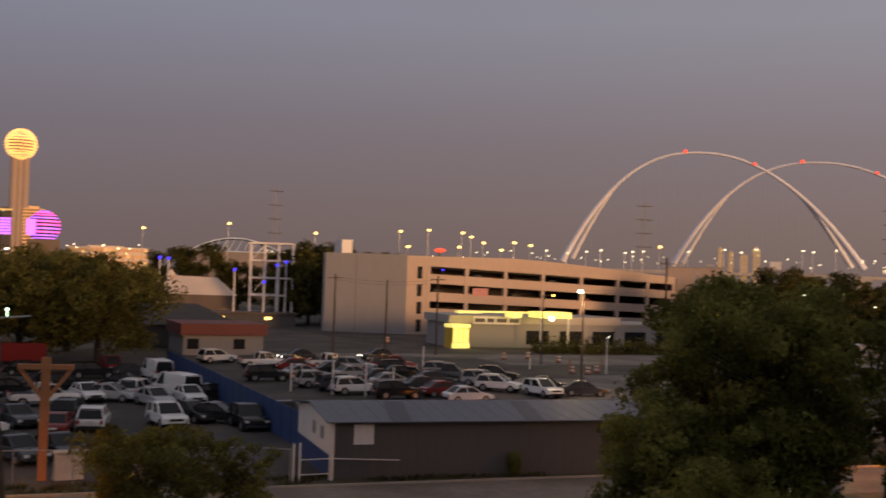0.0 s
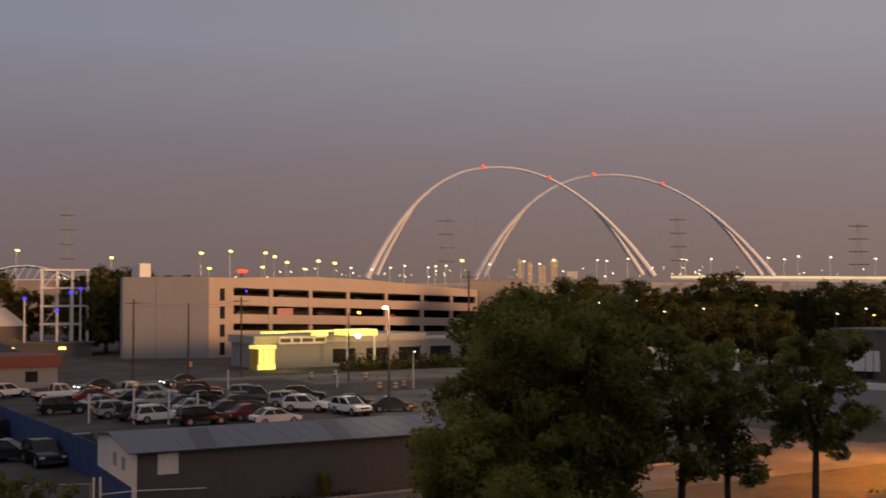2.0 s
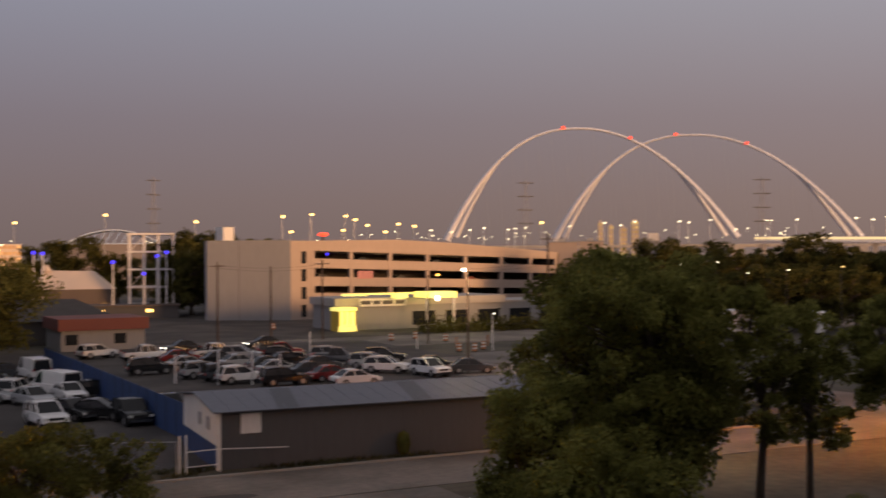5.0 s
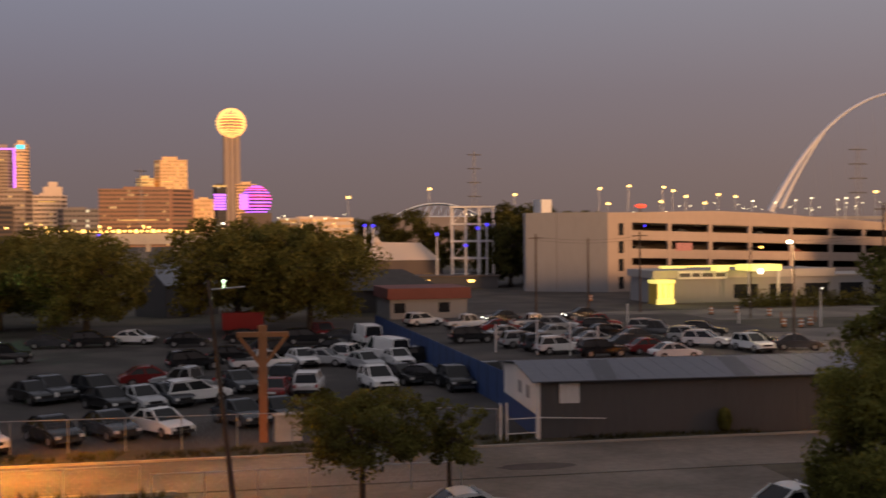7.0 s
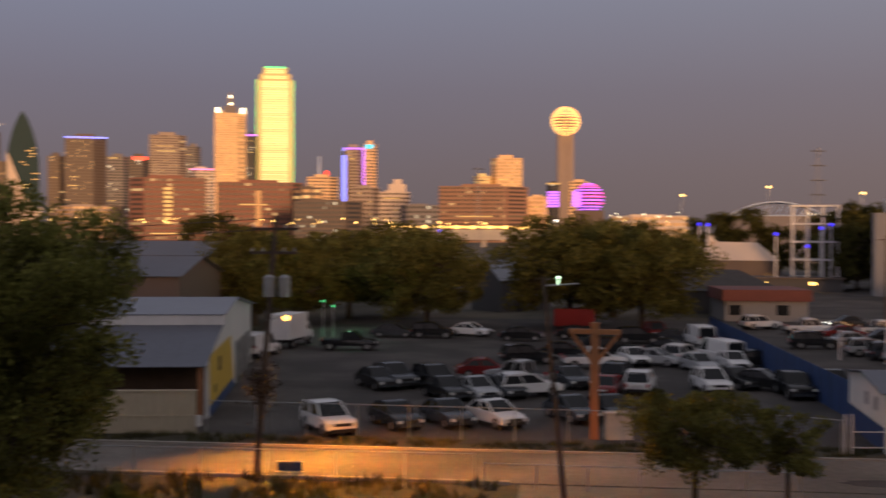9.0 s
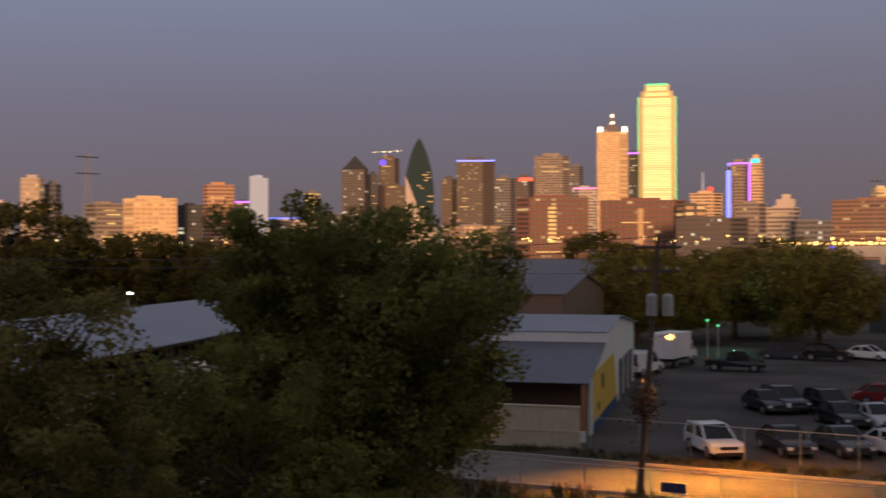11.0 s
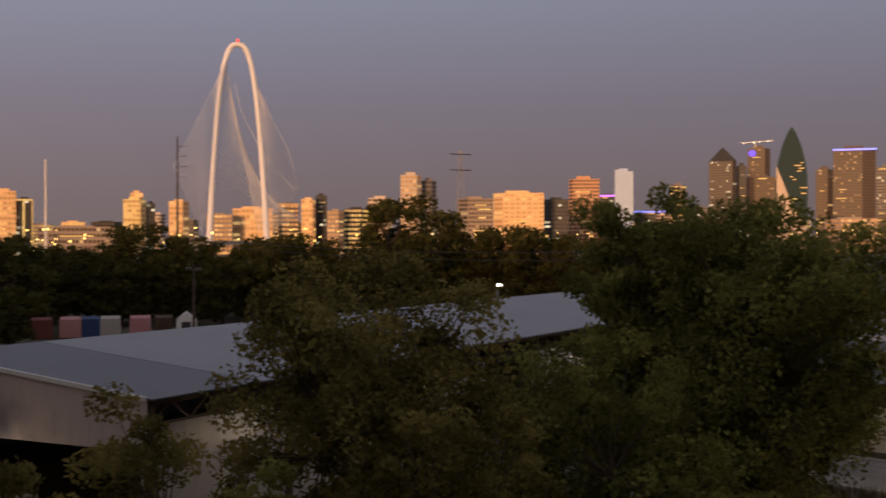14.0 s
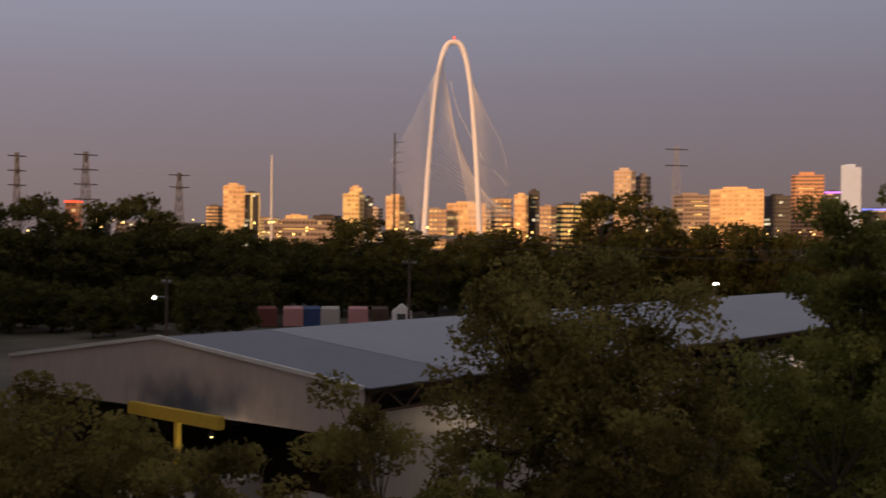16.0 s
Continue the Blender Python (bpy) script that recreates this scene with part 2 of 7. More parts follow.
# Dark tone for joints, and for the dimness painted inside the open decks.
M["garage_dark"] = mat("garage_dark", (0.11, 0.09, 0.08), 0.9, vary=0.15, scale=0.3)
M["stone"] = mat("stone", (0.6, 0.55, 0.49), 0.9, vary=0.3, scale=3, bump=0.5)
M["tyre"] = mat("tyre", (0.015, 0.015, 0.016), 0.85, vary=0.2, scale=6)
M["rim"] = mat("rim", (0.45, 0.45, 0.46), 0.35, 0.8, vary=0.1, scale=6)
M["car_glass"] = mat("car_glass", (0.02, 0.022, 0.025), 0.08, 0.0, vary=0.1, scale=3, bump=0.0)
M["car_glass"].node_tree.nodes["Principled BSDF"].inputs["Specular IOR Level"].default_value = 0.22
M["tail"] = mat("tail", (0.35, 0.02, 0.02), 0.3, vary=0.1, scale=6, bump=0)
M["head"] = mat("head", (0.7, 0.7, 0.68), 0.2, vary=0.05, scale=6, bump=0)
for key, c in (("white", (0.78, 0.77, 0.76)), ("silver", (0.42, 0.43, 0.44)), ("grey", (0.062, 0.068, 0.078)), ("black", (0.013, 0.014, 0.016)), ("red", (0.2, 0.022, 0.022))):
    M["car_" + key] = mat("car_" + key, c, 0.2, 0.15 if key in ("silver", "grey") else 0.0, vary=0.12, scale=1.2, bump=0.02)
M["lamp_warm"] = light_mat("lamp_warm", (1.0, 0.6, 0.16), 4)
M["lamp_sodium"] = light_mat("lamp_sodium", (1.0, 0.45, 0.08), 6)
M["lamp_cool"] = light_mat("lamp_cool", (1.0, 0.86, 0.55), 2.6)
M["lamp_white"] = light_mat("lamp_white", (1.0, 0.94, 0.8), 4)
M["lamp_green"] = light_mat("lamp_green", (0.7, 1.0, 0.62), 2.5)
M["lamp_yellow"] = light_mat("lamp_yellow", (1.0, 0.86, 0.22), 0.82)
M["lamp_red"] = light_mat("lamp_red", (1.0, 0.07, 0.03), 1.6)
M["lamp_blue"] = light_mat("lamp_blue", (0.06, 0.04, 1.0), 1.6)
M["lamp_ball"] = light_mat("lamp_ball", (1.0, 0.56, 0.18), 1.25)
M["lamp_amber"] = light_mat("lamp_amber", (1.0, 0.56, 0.13), 4.5)
M["deck_glow"] = light_mat("deck_glow", (1.0, 0.84, 0.46), 0.5)
M["neon_green"] = light_mat("neon_green", (0.12, 0.9, 0.3), 1.0)
M["neon_blue"] = light_mat("neon_blue", (0.2, 0.25, 1.0), 1.3)
M["neon_purple"] = light_mat("neon_purple", (0.5, 0.16, 0.95), 1.3)
M["neon_magenta"] = light_mat("neon_magenta", (0.95, 0.12, 0.62), 1.2)
M["neon_pink"] = light_mat("neon_pink", (1.0, 0.25, 0.6), 0.9)
M["neon_cyan"] = light_mat("neon_cyan", (0.05, 0.7, 1.0), 1.2)
M["arch_white"] = mat("arch_white", (0.76, 0.78, 0.86), 0.5, vary=0.05, scale=0.05, bump=0)
M["cable"] = mat("cable", (0.3, 0.29, 0.29), 0.6, vary=0.05, scale=0.2, bump=0)
# gold and yellowgold hold the afterglow that the facades mirror
for key, c, r in (("gold", (0.85, 0.58, 0.33), 0.5), ("tan", (0.36, 0.29, 0.25), 0.6), ("brown", (0.15, 0.12, 0.105), 0.6), ("brick", (0.28, 0.14, 0.105), 0.8), ("cream", (0.66, 0.55, 0.46), 0.7),
                  ("dark", (0.06, 0.06, 0.065), 0.4), ("grey", (0.22, 0.2, 0.2), 0.6), ("white", (0.5, 0.62, 0.85), 0.5), ("russet", (0.34, 0.2, 0.14), 0.7), ("copper", (0.62, 0.34, 0.2), 0.6), ("teal", (0.024, 0.052, 0.06), 0.6), ("yellowgold", (0.85, 0.72, 0.36), 0.5)):
    M["tower_" + key] = mat("tower_" + key, c, max(r, 0.55), 0.0, vary=0.06, scale=0.03, bump=0)
    M["tower_" + key].node_tree.nodes["Principled BSDF"].inputs["Specular IOR Level"].default_value = 0.15
M["win_warm"] = window_mat("win_warm", (0.1, 0.07, 0.05), (1.0, 0.62, 0.24), 0.1, 0.6)
# Gold panes: mirrored afterglow is put into their colour and glow.
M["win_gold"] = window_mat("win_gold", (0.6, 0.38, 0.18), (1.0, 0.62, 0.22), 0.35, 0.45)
M["win_dark"] = window_mat("win_dark", (0.05, 0.05, 0.055), (1.0, 0.85, 0.55), 0.1, 0.9)
# Every band glows, standing in for sunset mirrored by the tallest tower.
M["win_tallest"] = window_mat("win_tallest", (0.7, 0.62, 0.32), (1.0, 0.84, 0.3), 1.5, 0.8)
M["win_bank"] = window_mat("win_bank", (0.75, 0.62, 0.28), (1.0, 0.82, 0.25), 0.5, 0.28)


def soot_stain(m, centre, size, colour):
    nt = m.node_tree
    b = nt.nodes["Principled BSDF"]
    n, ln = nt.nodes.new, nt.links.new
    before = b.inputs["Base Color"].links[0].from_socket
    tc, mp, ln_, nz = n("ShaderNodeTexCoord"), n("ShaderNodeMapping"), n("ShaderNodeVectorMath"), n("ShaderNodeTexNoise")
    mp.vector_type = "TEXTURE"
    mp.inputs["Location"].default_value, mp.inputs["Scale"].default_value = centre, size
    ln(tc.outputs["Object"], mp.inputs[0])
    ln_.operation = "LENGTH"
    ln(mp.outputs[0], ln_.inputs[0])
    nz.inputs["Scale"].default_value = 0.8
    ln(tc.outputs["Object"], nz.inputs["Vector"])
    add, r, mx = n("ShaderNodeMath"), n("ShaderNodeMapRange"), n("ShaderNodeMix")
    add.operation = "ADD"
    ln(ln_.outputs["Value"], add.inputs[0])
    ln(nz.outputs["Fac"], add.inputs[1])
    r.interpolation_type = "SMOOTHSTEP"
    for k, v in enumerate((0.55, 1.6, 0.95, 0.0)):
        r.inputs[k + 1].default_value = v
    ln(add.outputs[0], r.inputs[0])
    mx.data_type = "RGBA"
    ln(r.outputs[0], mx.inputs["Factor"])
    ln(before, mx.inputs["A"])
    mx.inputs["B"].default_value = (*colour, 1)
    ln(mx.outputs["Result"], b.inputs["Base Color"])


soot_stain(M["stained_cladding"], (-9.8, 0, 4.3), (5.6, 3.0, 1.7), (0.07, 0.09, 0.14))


# ---- mesh tools ----
class Shape:
    """Vertices and faces gathered for one mesh."""

    def __init__(self):
        self.v, self.f = [], []

    def add(self, verts, faces):
        k = len(self.v)
        self.v += [tuple(p) for p in verts]
        self.f += [tuple(k + i for i in face) for face in faces]
        return self

    def box(self, x0, y0, z0, x1, y1, z1, m=None, taper=0.0):
        c = [(x0, y0, z0), (x1, y0, z0), (x1, y1, z0), (x0, y1, z0), (x0 + taper, y0 + taper, z1), (x1 - taper, y0 + taper, z1), (x1 - taper, y1 - taper, z1), (x0 + taper, y1 - taper, z1)]
        if m is not None:
            c = [m @ Vector(p) for p in c]
        return self.add(c, [(3, 2, 1, 0), (4, 5, 6, 7), (0, 1, 5, 4), (1, 2, 6, 5), (2, 3, 7, 6), (3, 0, 4, 7)])

    def tube(self, a, b, ra, rb=None, n=8):
        a, b = Vector(a), Vector(b)
        rb = ra if rb is None else rb
        w = (b - a).normalized()
        u = w.orthogonal().normalized()
        s = w.cross(u)
        ring = []
        for p, r in ((a, ra), (b, rb)):
            ring += [p + (u * math.cos(2 * math.pi * i / n) + s * math.sin(2 * math.pi * i / n)) * r for i in range(n)]
        return self.add(ring, [(i, (i + 1) % n, n + (i + 1) % n, n + i) for i in range(n)] + [tuple(range(n - 1, -1, -1)), tuple(range(n, 2 * n))])

    def sweep(self, pts, radii, n=10):
        """One smooth tube through many points in a plane that holds y."""
        k0 = len(self.v)
        for i, (p, r) in enumerate(zip(pts, radii)):
            d = (pts[min(i + 1, len(pts) - 1)] - pts[max(i - 1, 0)]).normalized()
            u = Vector((0, 1, 0))
            w = d.cross(u)
            self.v += [tuple(p + (u * math.cos(2 * math.pi * j / n) + w * math.sin(2 * math.pi * j / n)) * r) for j in range(n)]
        self.f += [(k0 + i * n + j, k0 + i * n + (j + 1) % n, k0 + (i + 1) * n + (j + 1) % n, k0 + (i + 1) * n + j) for i in range(len(pts) - 1) for j in range(n)]
        return self

    def beam(self, a, b, w, h):
        a, b = Vector(a), Vector(b)
        d = (b - a).normalized()
        u = d.cross(Vector((0, 0, 1)))
        u = (u if u.length > 0.01 else Vector((1, 0, 0))).normalized() * w / 2
        s = u.cross(d).normalized() * h / 2
        c = [p + i * u + j * s for p in (a, b) for i, j in ((-1, -1), (1, -1), (1, 1), (-1, 1))]
        return self.add(c, [(0, 1, 2, 3), (7, 6, 5, 4), (0, 4, 5, 1), (1, 5, 6, 2), (2, 6, 7, 3), (3, 7, 4, 0)])

    def ball(self, c, r, n=10, squash=1.0):
        rows = n // 2
        vs = [(c[0] + r * math.sin(math.pi * j / rows) * math.cos(2 * math.pi * i / n), c[1] + r * math.sin(math.pi * j / rows) * math.sin(2 * math.pi * i / n), c[2] + squash * r * math.cos(math.pi * j / rows)) for j in range(rows + 1) for i in range(n)]
        return self.add(vs, [(j * n + i, (j + 1) * n + i, (j + 1) * n + (i + 1) % n, j * n + (i + 1) % n) for j in range(rows) for i in range(n)])

    def slab(self, outline, z0, z1):
        """A prism on a plan outline that runs counter-clockwise."""
        n = len(outline)
        return self.add([(*p, z0) for p in outline] + [(*p, z1) for p in outline], [tuple(range(n - 1, -1, -1)), tuple(range(n, 2 * n))] + [(i, (i + 1) % n, n + (i + 1) % n, n + i) for i in range(n)])

    def profile(self, pts, y0, y1, inset=0.0):
        """A side outline in x and z with rounded corners, drawn across from y0 to y1 with drawn-in flanks."""
        fine = []
        for a, b in zip(pts, pts[1:] + pts[:1]):
            fine += [(a[0] * 0.82 + b[0] * 0.18, a[1] * 0.82 + b[1] * 0.18), (a[0] * 0.18 + b[0] * 0.82, a[1] * 0.18 + b[1] * 0.82)]
        n = len(fine)
        cx, cz = sum(p[0] for p in fine) / n, sum(p[1] for p in fine) / n
        rows, steps = [], ((0.0, 1.0), (0.25, 0.45), (0.6, 0.12), (1.0, 0.0))
        flanks = [(y0 + u * inset, k) for u, k in steps] + [(y1 - u * inset, k) for u, k in reversed(steps)]
        for y, k in flanks:
            rows += [(cx + (p[0] - cx) * (1 - 0.05 * k), y, cz + (p[1] - cz) * (1 - 0.1 * k)) for p in fine]
        fs = [(r * n + i, r * n + (i + 1) % n, (r + 1) * n + (i + 1) % n, (r + 1) * n + i) for r in range(7) for i in range(n)]
        return self.add(rows, fs + [tuple(range(n - 1, -1, -1)), tuple(range(7 * n, 8 * n))])

    def mesh(self, name, material, smooth=False):
        me = bpy.data.meshes.new(name)
        me.from_pydata(self.v, [], self.f)
        me.materials.append(material)
        bm = bmesh.new()
        bm.from_mesh(me)
        if len(bm.faces) < 4000:
            bmesh.ops.recalc_face_normals(bm, faces=bm.faces)
        bm.to_mesh(me)
        bm.free()
        if smooth:
            me.polygons.foreach_set("use_smooth", [True] * len(me.polygons))
            me.set_sharp_from_angle(angle=radians(38))
        return me


def part(name, shape, material, parent, label="", kind="", smooth=False):
    ob = new(name, shape if isinstance(shape, bpy.types.Mesh) else shape.mesh(name, material, smooth))
    ob.parent = parent
    return tagged(ob, label=label, kind=kind)


def thing(name, label, category, m=None, group="", kind=""):
    ob = new(name)
    ob.matrix_basis = m or Matrix.Identity(4)
    ob.empty_display_size = 0.2
    return tagged(ob, label, category, group, kind)


def solid(name, shape, material, label="", category="", group="", kind="", m=None):
    ob = new(name, shape.mesh(name, material))
    ob.matrix_basis = m or Matrix.Identity(4)
    return tagged(ob, label, category, group, kind)


def polar(az, d, z=0.0):
    """A place by its bearing to the right of +y and its distance."""
    return Vector((d * math.sin(radians(az)), d * math.cos(radians(az)), z))


def facing(az, d, z=0.0, turn=0.0):
    """A pose at that bearing whose -y side faces the camera."""
    p = polar(az, d, z)
    return pose(p.x, p.y, p.z, 0, 0, -az + turn)


def rise(el, d):
    return EYE + d * math.tan(radians(el))


# ---- ground, street, lot ----
def grid_sheet(x0, x1, y0, y1, step, z, wobble, seed):
    s = Shape()
    nx, ny = max(1, round((x1 - x0) / step)), max(1, round((y1 - y0) / step))
    for j in range(ny + 1):
        for i in range(nx + 1):
            x, y = x0 + (x1 - x0) * i / nx, y0 + (y1 - y0) * j / ny
            s.v.append((x, y, z + wobble * noise.noise((x * 0.15 + seed, y * 0.15, seed))))
    for j in range(ny):
        for i in range(nx):
            k = j * (nx + 1) + i
            s.f.append((k, k + 1, k + nx + 2, k + nx + 1))
    return s


s = Shape()
rings = (0, 60, 200, 600, 1500, 4900)
for r in rings:
    s.v += [(max(r, 0.01) * math.cos(i * math.pi / 24), max(r, 0.01) * math.sin(i * math.pi / 24), 0.0) for i in range(48)]
s.f = [(j * 48 + i, j * 48 + (i + 1) % 48, (j + 1) * 48 + (i + 1) % 48, (j + 1) * 48 + i) for j in range(len(rings) - 1) for i in range(48)]
solid("ground", s, M["ground"], "dry earth and grass plain reaching the horizon", "ground", kind="structure")
solid("road", Shape().box(-140, 51.2, 0.0, 150, 58.4, 0.03), M["concrete_road"], "pale worn concrete street under orange lamps", "road", kind="structure")
solid("road", Shape().box(62, 58.4, 0.0, 72, 120, 0.03).box(30, 134, 0, 260, 152, 0.03), M["concrete_road"], "pale concrete cross street beside the car park", "road", kind="structure")
solid("pavement", Shape().box(-32, 61.6, 0.0, 60, 146, 0.05), M["asphalt"], "worn dark grey asphalt of the storage yard", "car park", kind="structure")
solid("pavement", Shape().box(30, 152, 0.0, 180, 330, 0.05), M["asphalt"], "dark asphalt yard round the parking garage", "car park", kind="structure")
solid("pavement", Shape().box(-2, 36, 0.0, 25, 50.95, 0.04), M["concrete_road"], "worn concrete forecourt on the near side", "pavement", kind="structure")
solid("pavement", Shape().box(50.5, 86, 0.0, 61.95, 116, 0.056), M["concrete_road"], "pale concrete apron beside the cross street", "pavement", kind="structure")
# a dark stain on the street, built as a thin asphalt sheet
patch = Shape()
patch.slab([(14.5 + 1.9 * math.cos(k * math.pi / 9) * (1 + 0.12 * math.sin(3 * k)), 53.2 + 0.75 * math.sin(k * math.pi / 9)) for k in range(18)], 0.03, 0.036)
solid("road_patch", patch, M["asphalt"], "dark oval stain in the street, laid as an asphalt patch", "road patch", kind="structure")
solid("kerb", Shape().box(-90, 58.4, 0.0, 61, 58.62, 0.13).box(-90, 50.95, 0.0, -2.5, 51.2, 0.16), M["kerb"], "weathered concrete kerb along the street", "kerb", kind="structure")
solid("verge", grid_sheet(-60, 61, 58.64, 61.58, 0.4, 0.09, 0.09, 3), M["verge_soil"], "strip of bare soil and dry grass", "verge", kind="structure")
mound = Shape()
for j in range(9):
    for i in range(25):
        u, w = i / 24 * 2 - 1, j / 8 * 2 - 1
        mound.v.append((60 + 11 * u, 40.2 + 3.0 * w, 1.5 * max(0, 1 - u * u) * max(0, 1 - w * w) - 0.02))
mound.f = [(j * 25 + i, j * 25 + i + 1, j * 25 + i + 26, j * 25 + i + 25) for j in range(8) for i in range(24)]
solid("mound", mound, M["soil"], "low grassy earth mound beside the street", "mound", kind="structure")


def grass_tufts(name, x0, x1, y0, y1, count, height, z, seed):
    rnd = random.Random(seed)
    s = Shape()
    for _ in range(count):
        x, y = rnd.uniform(x0, x1), rnd.uniform(y0, y1)
        if noise.noise((x * 0.5, y * 0.5, seed)) < -0.1:
            continue
        for _ in range(4):
            a, h, lean = rnd.uniform(0, 6.28), height * rnd.uniform(0.5, 1.3), rnd.uniform(0.05, 0.25)
            c, sn = math.cos(a), math.sin(a)
            s.add([(x - 0.03 * sn, y + 0.03 * c, z), (x + 0.03 * sn, y - 0.03 * c, z), (x + lean * c, y + lean * sn, z + h)], [(0, 1, 2)])
    solid(name, s, M["grass"], "dry uneven grass and weeds", "grass", kind="stuff")


grass_tufts("grass", -50, 55, 58.75, 61.0, 5200, 0.26, 0.08, 5)
grass_tufts("grass", -40, -3, 46.5, 50.9, 2400, 0.5, 0.0, 8)
grass_tufts("grass", 51, 70, 37.6, 42.5, 900, 0.25, 0.5, 9)

# balcony block behind and under the camera, unseen, stretched to shade the foreground
blk = thing("apartment_building", "unseen plain pale block behind the viewpoint, shading the foreground", "building")
part("wall", Shape().box(-170, -26, 0, 150, -1.4, 21), M["concrete"], blk)
part("balcony", Shape().box(-2.2, -1.4, 9.7, 2.2, -0.7, 9.95), M["concrete"], blk)


# ---- trees ----
def tree(name, height, spread, trunk_h, trunk_r, material, leaves, leaf, seed, clumps=70, label="", lean=0.0, core=0.45):
    """Tapered trunk, forking limbs and a crown of leaf clumps with gaps."""
    rnd = random.Random(seed)
    th = thing(name, label, "tree")
    tr = Shape()
    top = Vector((lean, 0, trunk_h))
    tr.tube((0, 0, -0.1), (lean * 0.4, 0, trunk_h * 0.5), trunk_r * 1.25, trunk_r, 9)
    tr.tube((lean * 0.4, 0, trunk_h * 0.5), top, trunk_r, trunk_r * 0.85, 9)
    part("trunk", tr, M["bark"], th)
    limbs, ends = Shape(), []
    mid = trunk_h + (height - trunk_h) * core
    for k in range(clumps):
        while True:
            p = Vector((rnd.uniform(-1, 1), rnd.uniform(-1, 1), rnd.uniform(-1, 1)))
            if 0.25 < (abs(p.x) ** 3 + abs(p.y) ** 3 + abs(p.z) ** 3) ** (1 / 3) < 0.92 + 0.3 * noise.noise(p * 1.7 + Vector((seed, 0, 0))):
                break
        up = (height - mid) if p.z > 0 else (mid - trunk_h * 0.75)
        ends.append(Vector((lean + p.x * spread, p.y * spread, mid + p.z * up)))
    hubs = []
    for k in range(7):
        a = k * 0.9 + rnd.random()
        h = Vector((lean + math.cos(a) * spread * 0.4, math.sin(a) * spread * 0.4, trunk_h + (height - trunk_h) * rnd.uniform(0.15, 0.6)))
        hubs.append(h)
        bend = top.lerp(h, 0.5) + Vector((0, 0, 0.08 * height))
        limbs.tube(top, bend, trunk_r * 0.55, trunk_r * 0.4, 6).tube(bend, h, trunk_r * 0.4, trunk_r * 0.25, 6)
    for e in ends:
        h = min(hubs, key=lambda q: (q - e).length)
        limbs.tube(h, e, trunk_r * 0.2, trunk_r * 0.06, 5)
    part("branchwork", limbs, M["bark"], th)
    rs = np.random.RandomState(seed)
    each = max(8, int(leaves * (1.4 if leaf < 0.13 else 1.0)) // clumps)
    vs, fs = [], []
    for e in ends:
        r = spread * rnd.uniform(0.15, 0.3)
        d = rs.normal(size=(each, 3))
        d /= np.linalg.norm(d, axis=1)[:, None]
        c = np.array(e) + d * (r * rs.uniform(0.15, 1.0, (each, 1)) ** 0.5) * np.array((1, 1, 0.75))
        u = rs.normal(size=(each, 3))
        u /= np.linalg.norm(u, axis=1)[:, None]
        w = np.cross(u, rs.normal(size=(each, 3)))
        w /= np.linalg.norm(w, axis=1)[:, None]
        size = leaf * rs.uniform(0.6, 1.4, (each, 1))
        quad = np.stack([c - u * size, c + w * size * 0.5, c + u * size, c - w * size * 0.5], 1)
        vs.append(quad.reshape(-1, 3))
    allv = np.concatenate(vs)
    me = bpy.data.meshes.new("crown")
    me.from_pydata(allv.tolist(), [], np.arange(len(allv)).reshape(-1, 4).tolist())
    me.materials.append(material)
    part("crown", me, material, th)
    return th


def put_tree(t, az, d, turn=0.0, size=1.0):
    p = polar(az, d)
    t.matrix_basis = pose(p.x, p.y, 0, 0, 0, turn) @ Matrix.Scale(size, 4)
    return t


# ---- trees by the street ----
DARK = "tall dense dark green tree beside the street"
put_tree(tree("tree", 12.0, 4.5, 2.6, 0.32, M["leaf_dark"], 46000, 0.115, 11, 210, DARK), 35.4, 48)
put_tree(tree("tree", 7.0, 3.0, 1.0, 0.2, M["leaf_dark"], 18000, 0.11, 12, 100, "low bushy dark green tree beside the street"), 32.3, 44, 40)
put_tree(tree("tree", 10.4, 2.5, 4.6, 0.17, M["leaf_dark"], 7000, 0.115, 13, 66, "tall thin tree with open crown and forked trunk", 0.4), 42.0, 49)
put_tree(tree("tree", 8.8, 2.1, 4.6, 0.14, M["leaf_dark"], 4600, 0.11, 14, 46, "slender dark tree with open crown"), 44.4, 50, 70)
put_tree(tree("tree", 10.0, 2.1, 5.4, 0.14, M["leaf_dark"], 8000, 0.115, 15, 66, "slender dark tree with hanging twigs", -0.3), 48.4, 49, 200)
put_tree(tree("tree", 14.5, 4.0, 5.0, 0.3, M["leaf_dark"], 9000, 0.17, 16, 80, "tall dark tree at the street corner"), 57.0, 52)
put_tree(tree("tree", 5.5, 2.6, 2.7, 0.12, M["leaf_green"], 9000, 0.09, 17, 70, "small olive tree with thin trunk beside the street"), 6.4, 44)
put_tree(tree("tree", 4.8, 1.5, 2.7, 0.09, M["leaf_green"], 2600, 0.09, 18, 50, "small olive tree with thin trunk beside the street"), 10.8, 45, 90)
put_tree(tree("tree", 13.0, 4.9, 2.2, 0.32, M["leaf_dark"], 56000, 0.115, 19, 260, "large dense dark tree beside the warehouse", 0.0, 0.52), -28.3, 44)
put_tree(tree("tree", 13.5, 3.3, 2.6, 0.28, M["leaf_dark"], 30000, 0.115, 29, 150, "tall dense dark tree beside the warehouse", 0.0, 0.5), -32.8, 45, 30)
put_tree(tree("tree", 8.6, 4.2, 1.0, 0.22, M["leaf_dark"], 26000, 0.105, 20, 130, "bushy dark green tree beside the warehouse"), -35.5, 38)
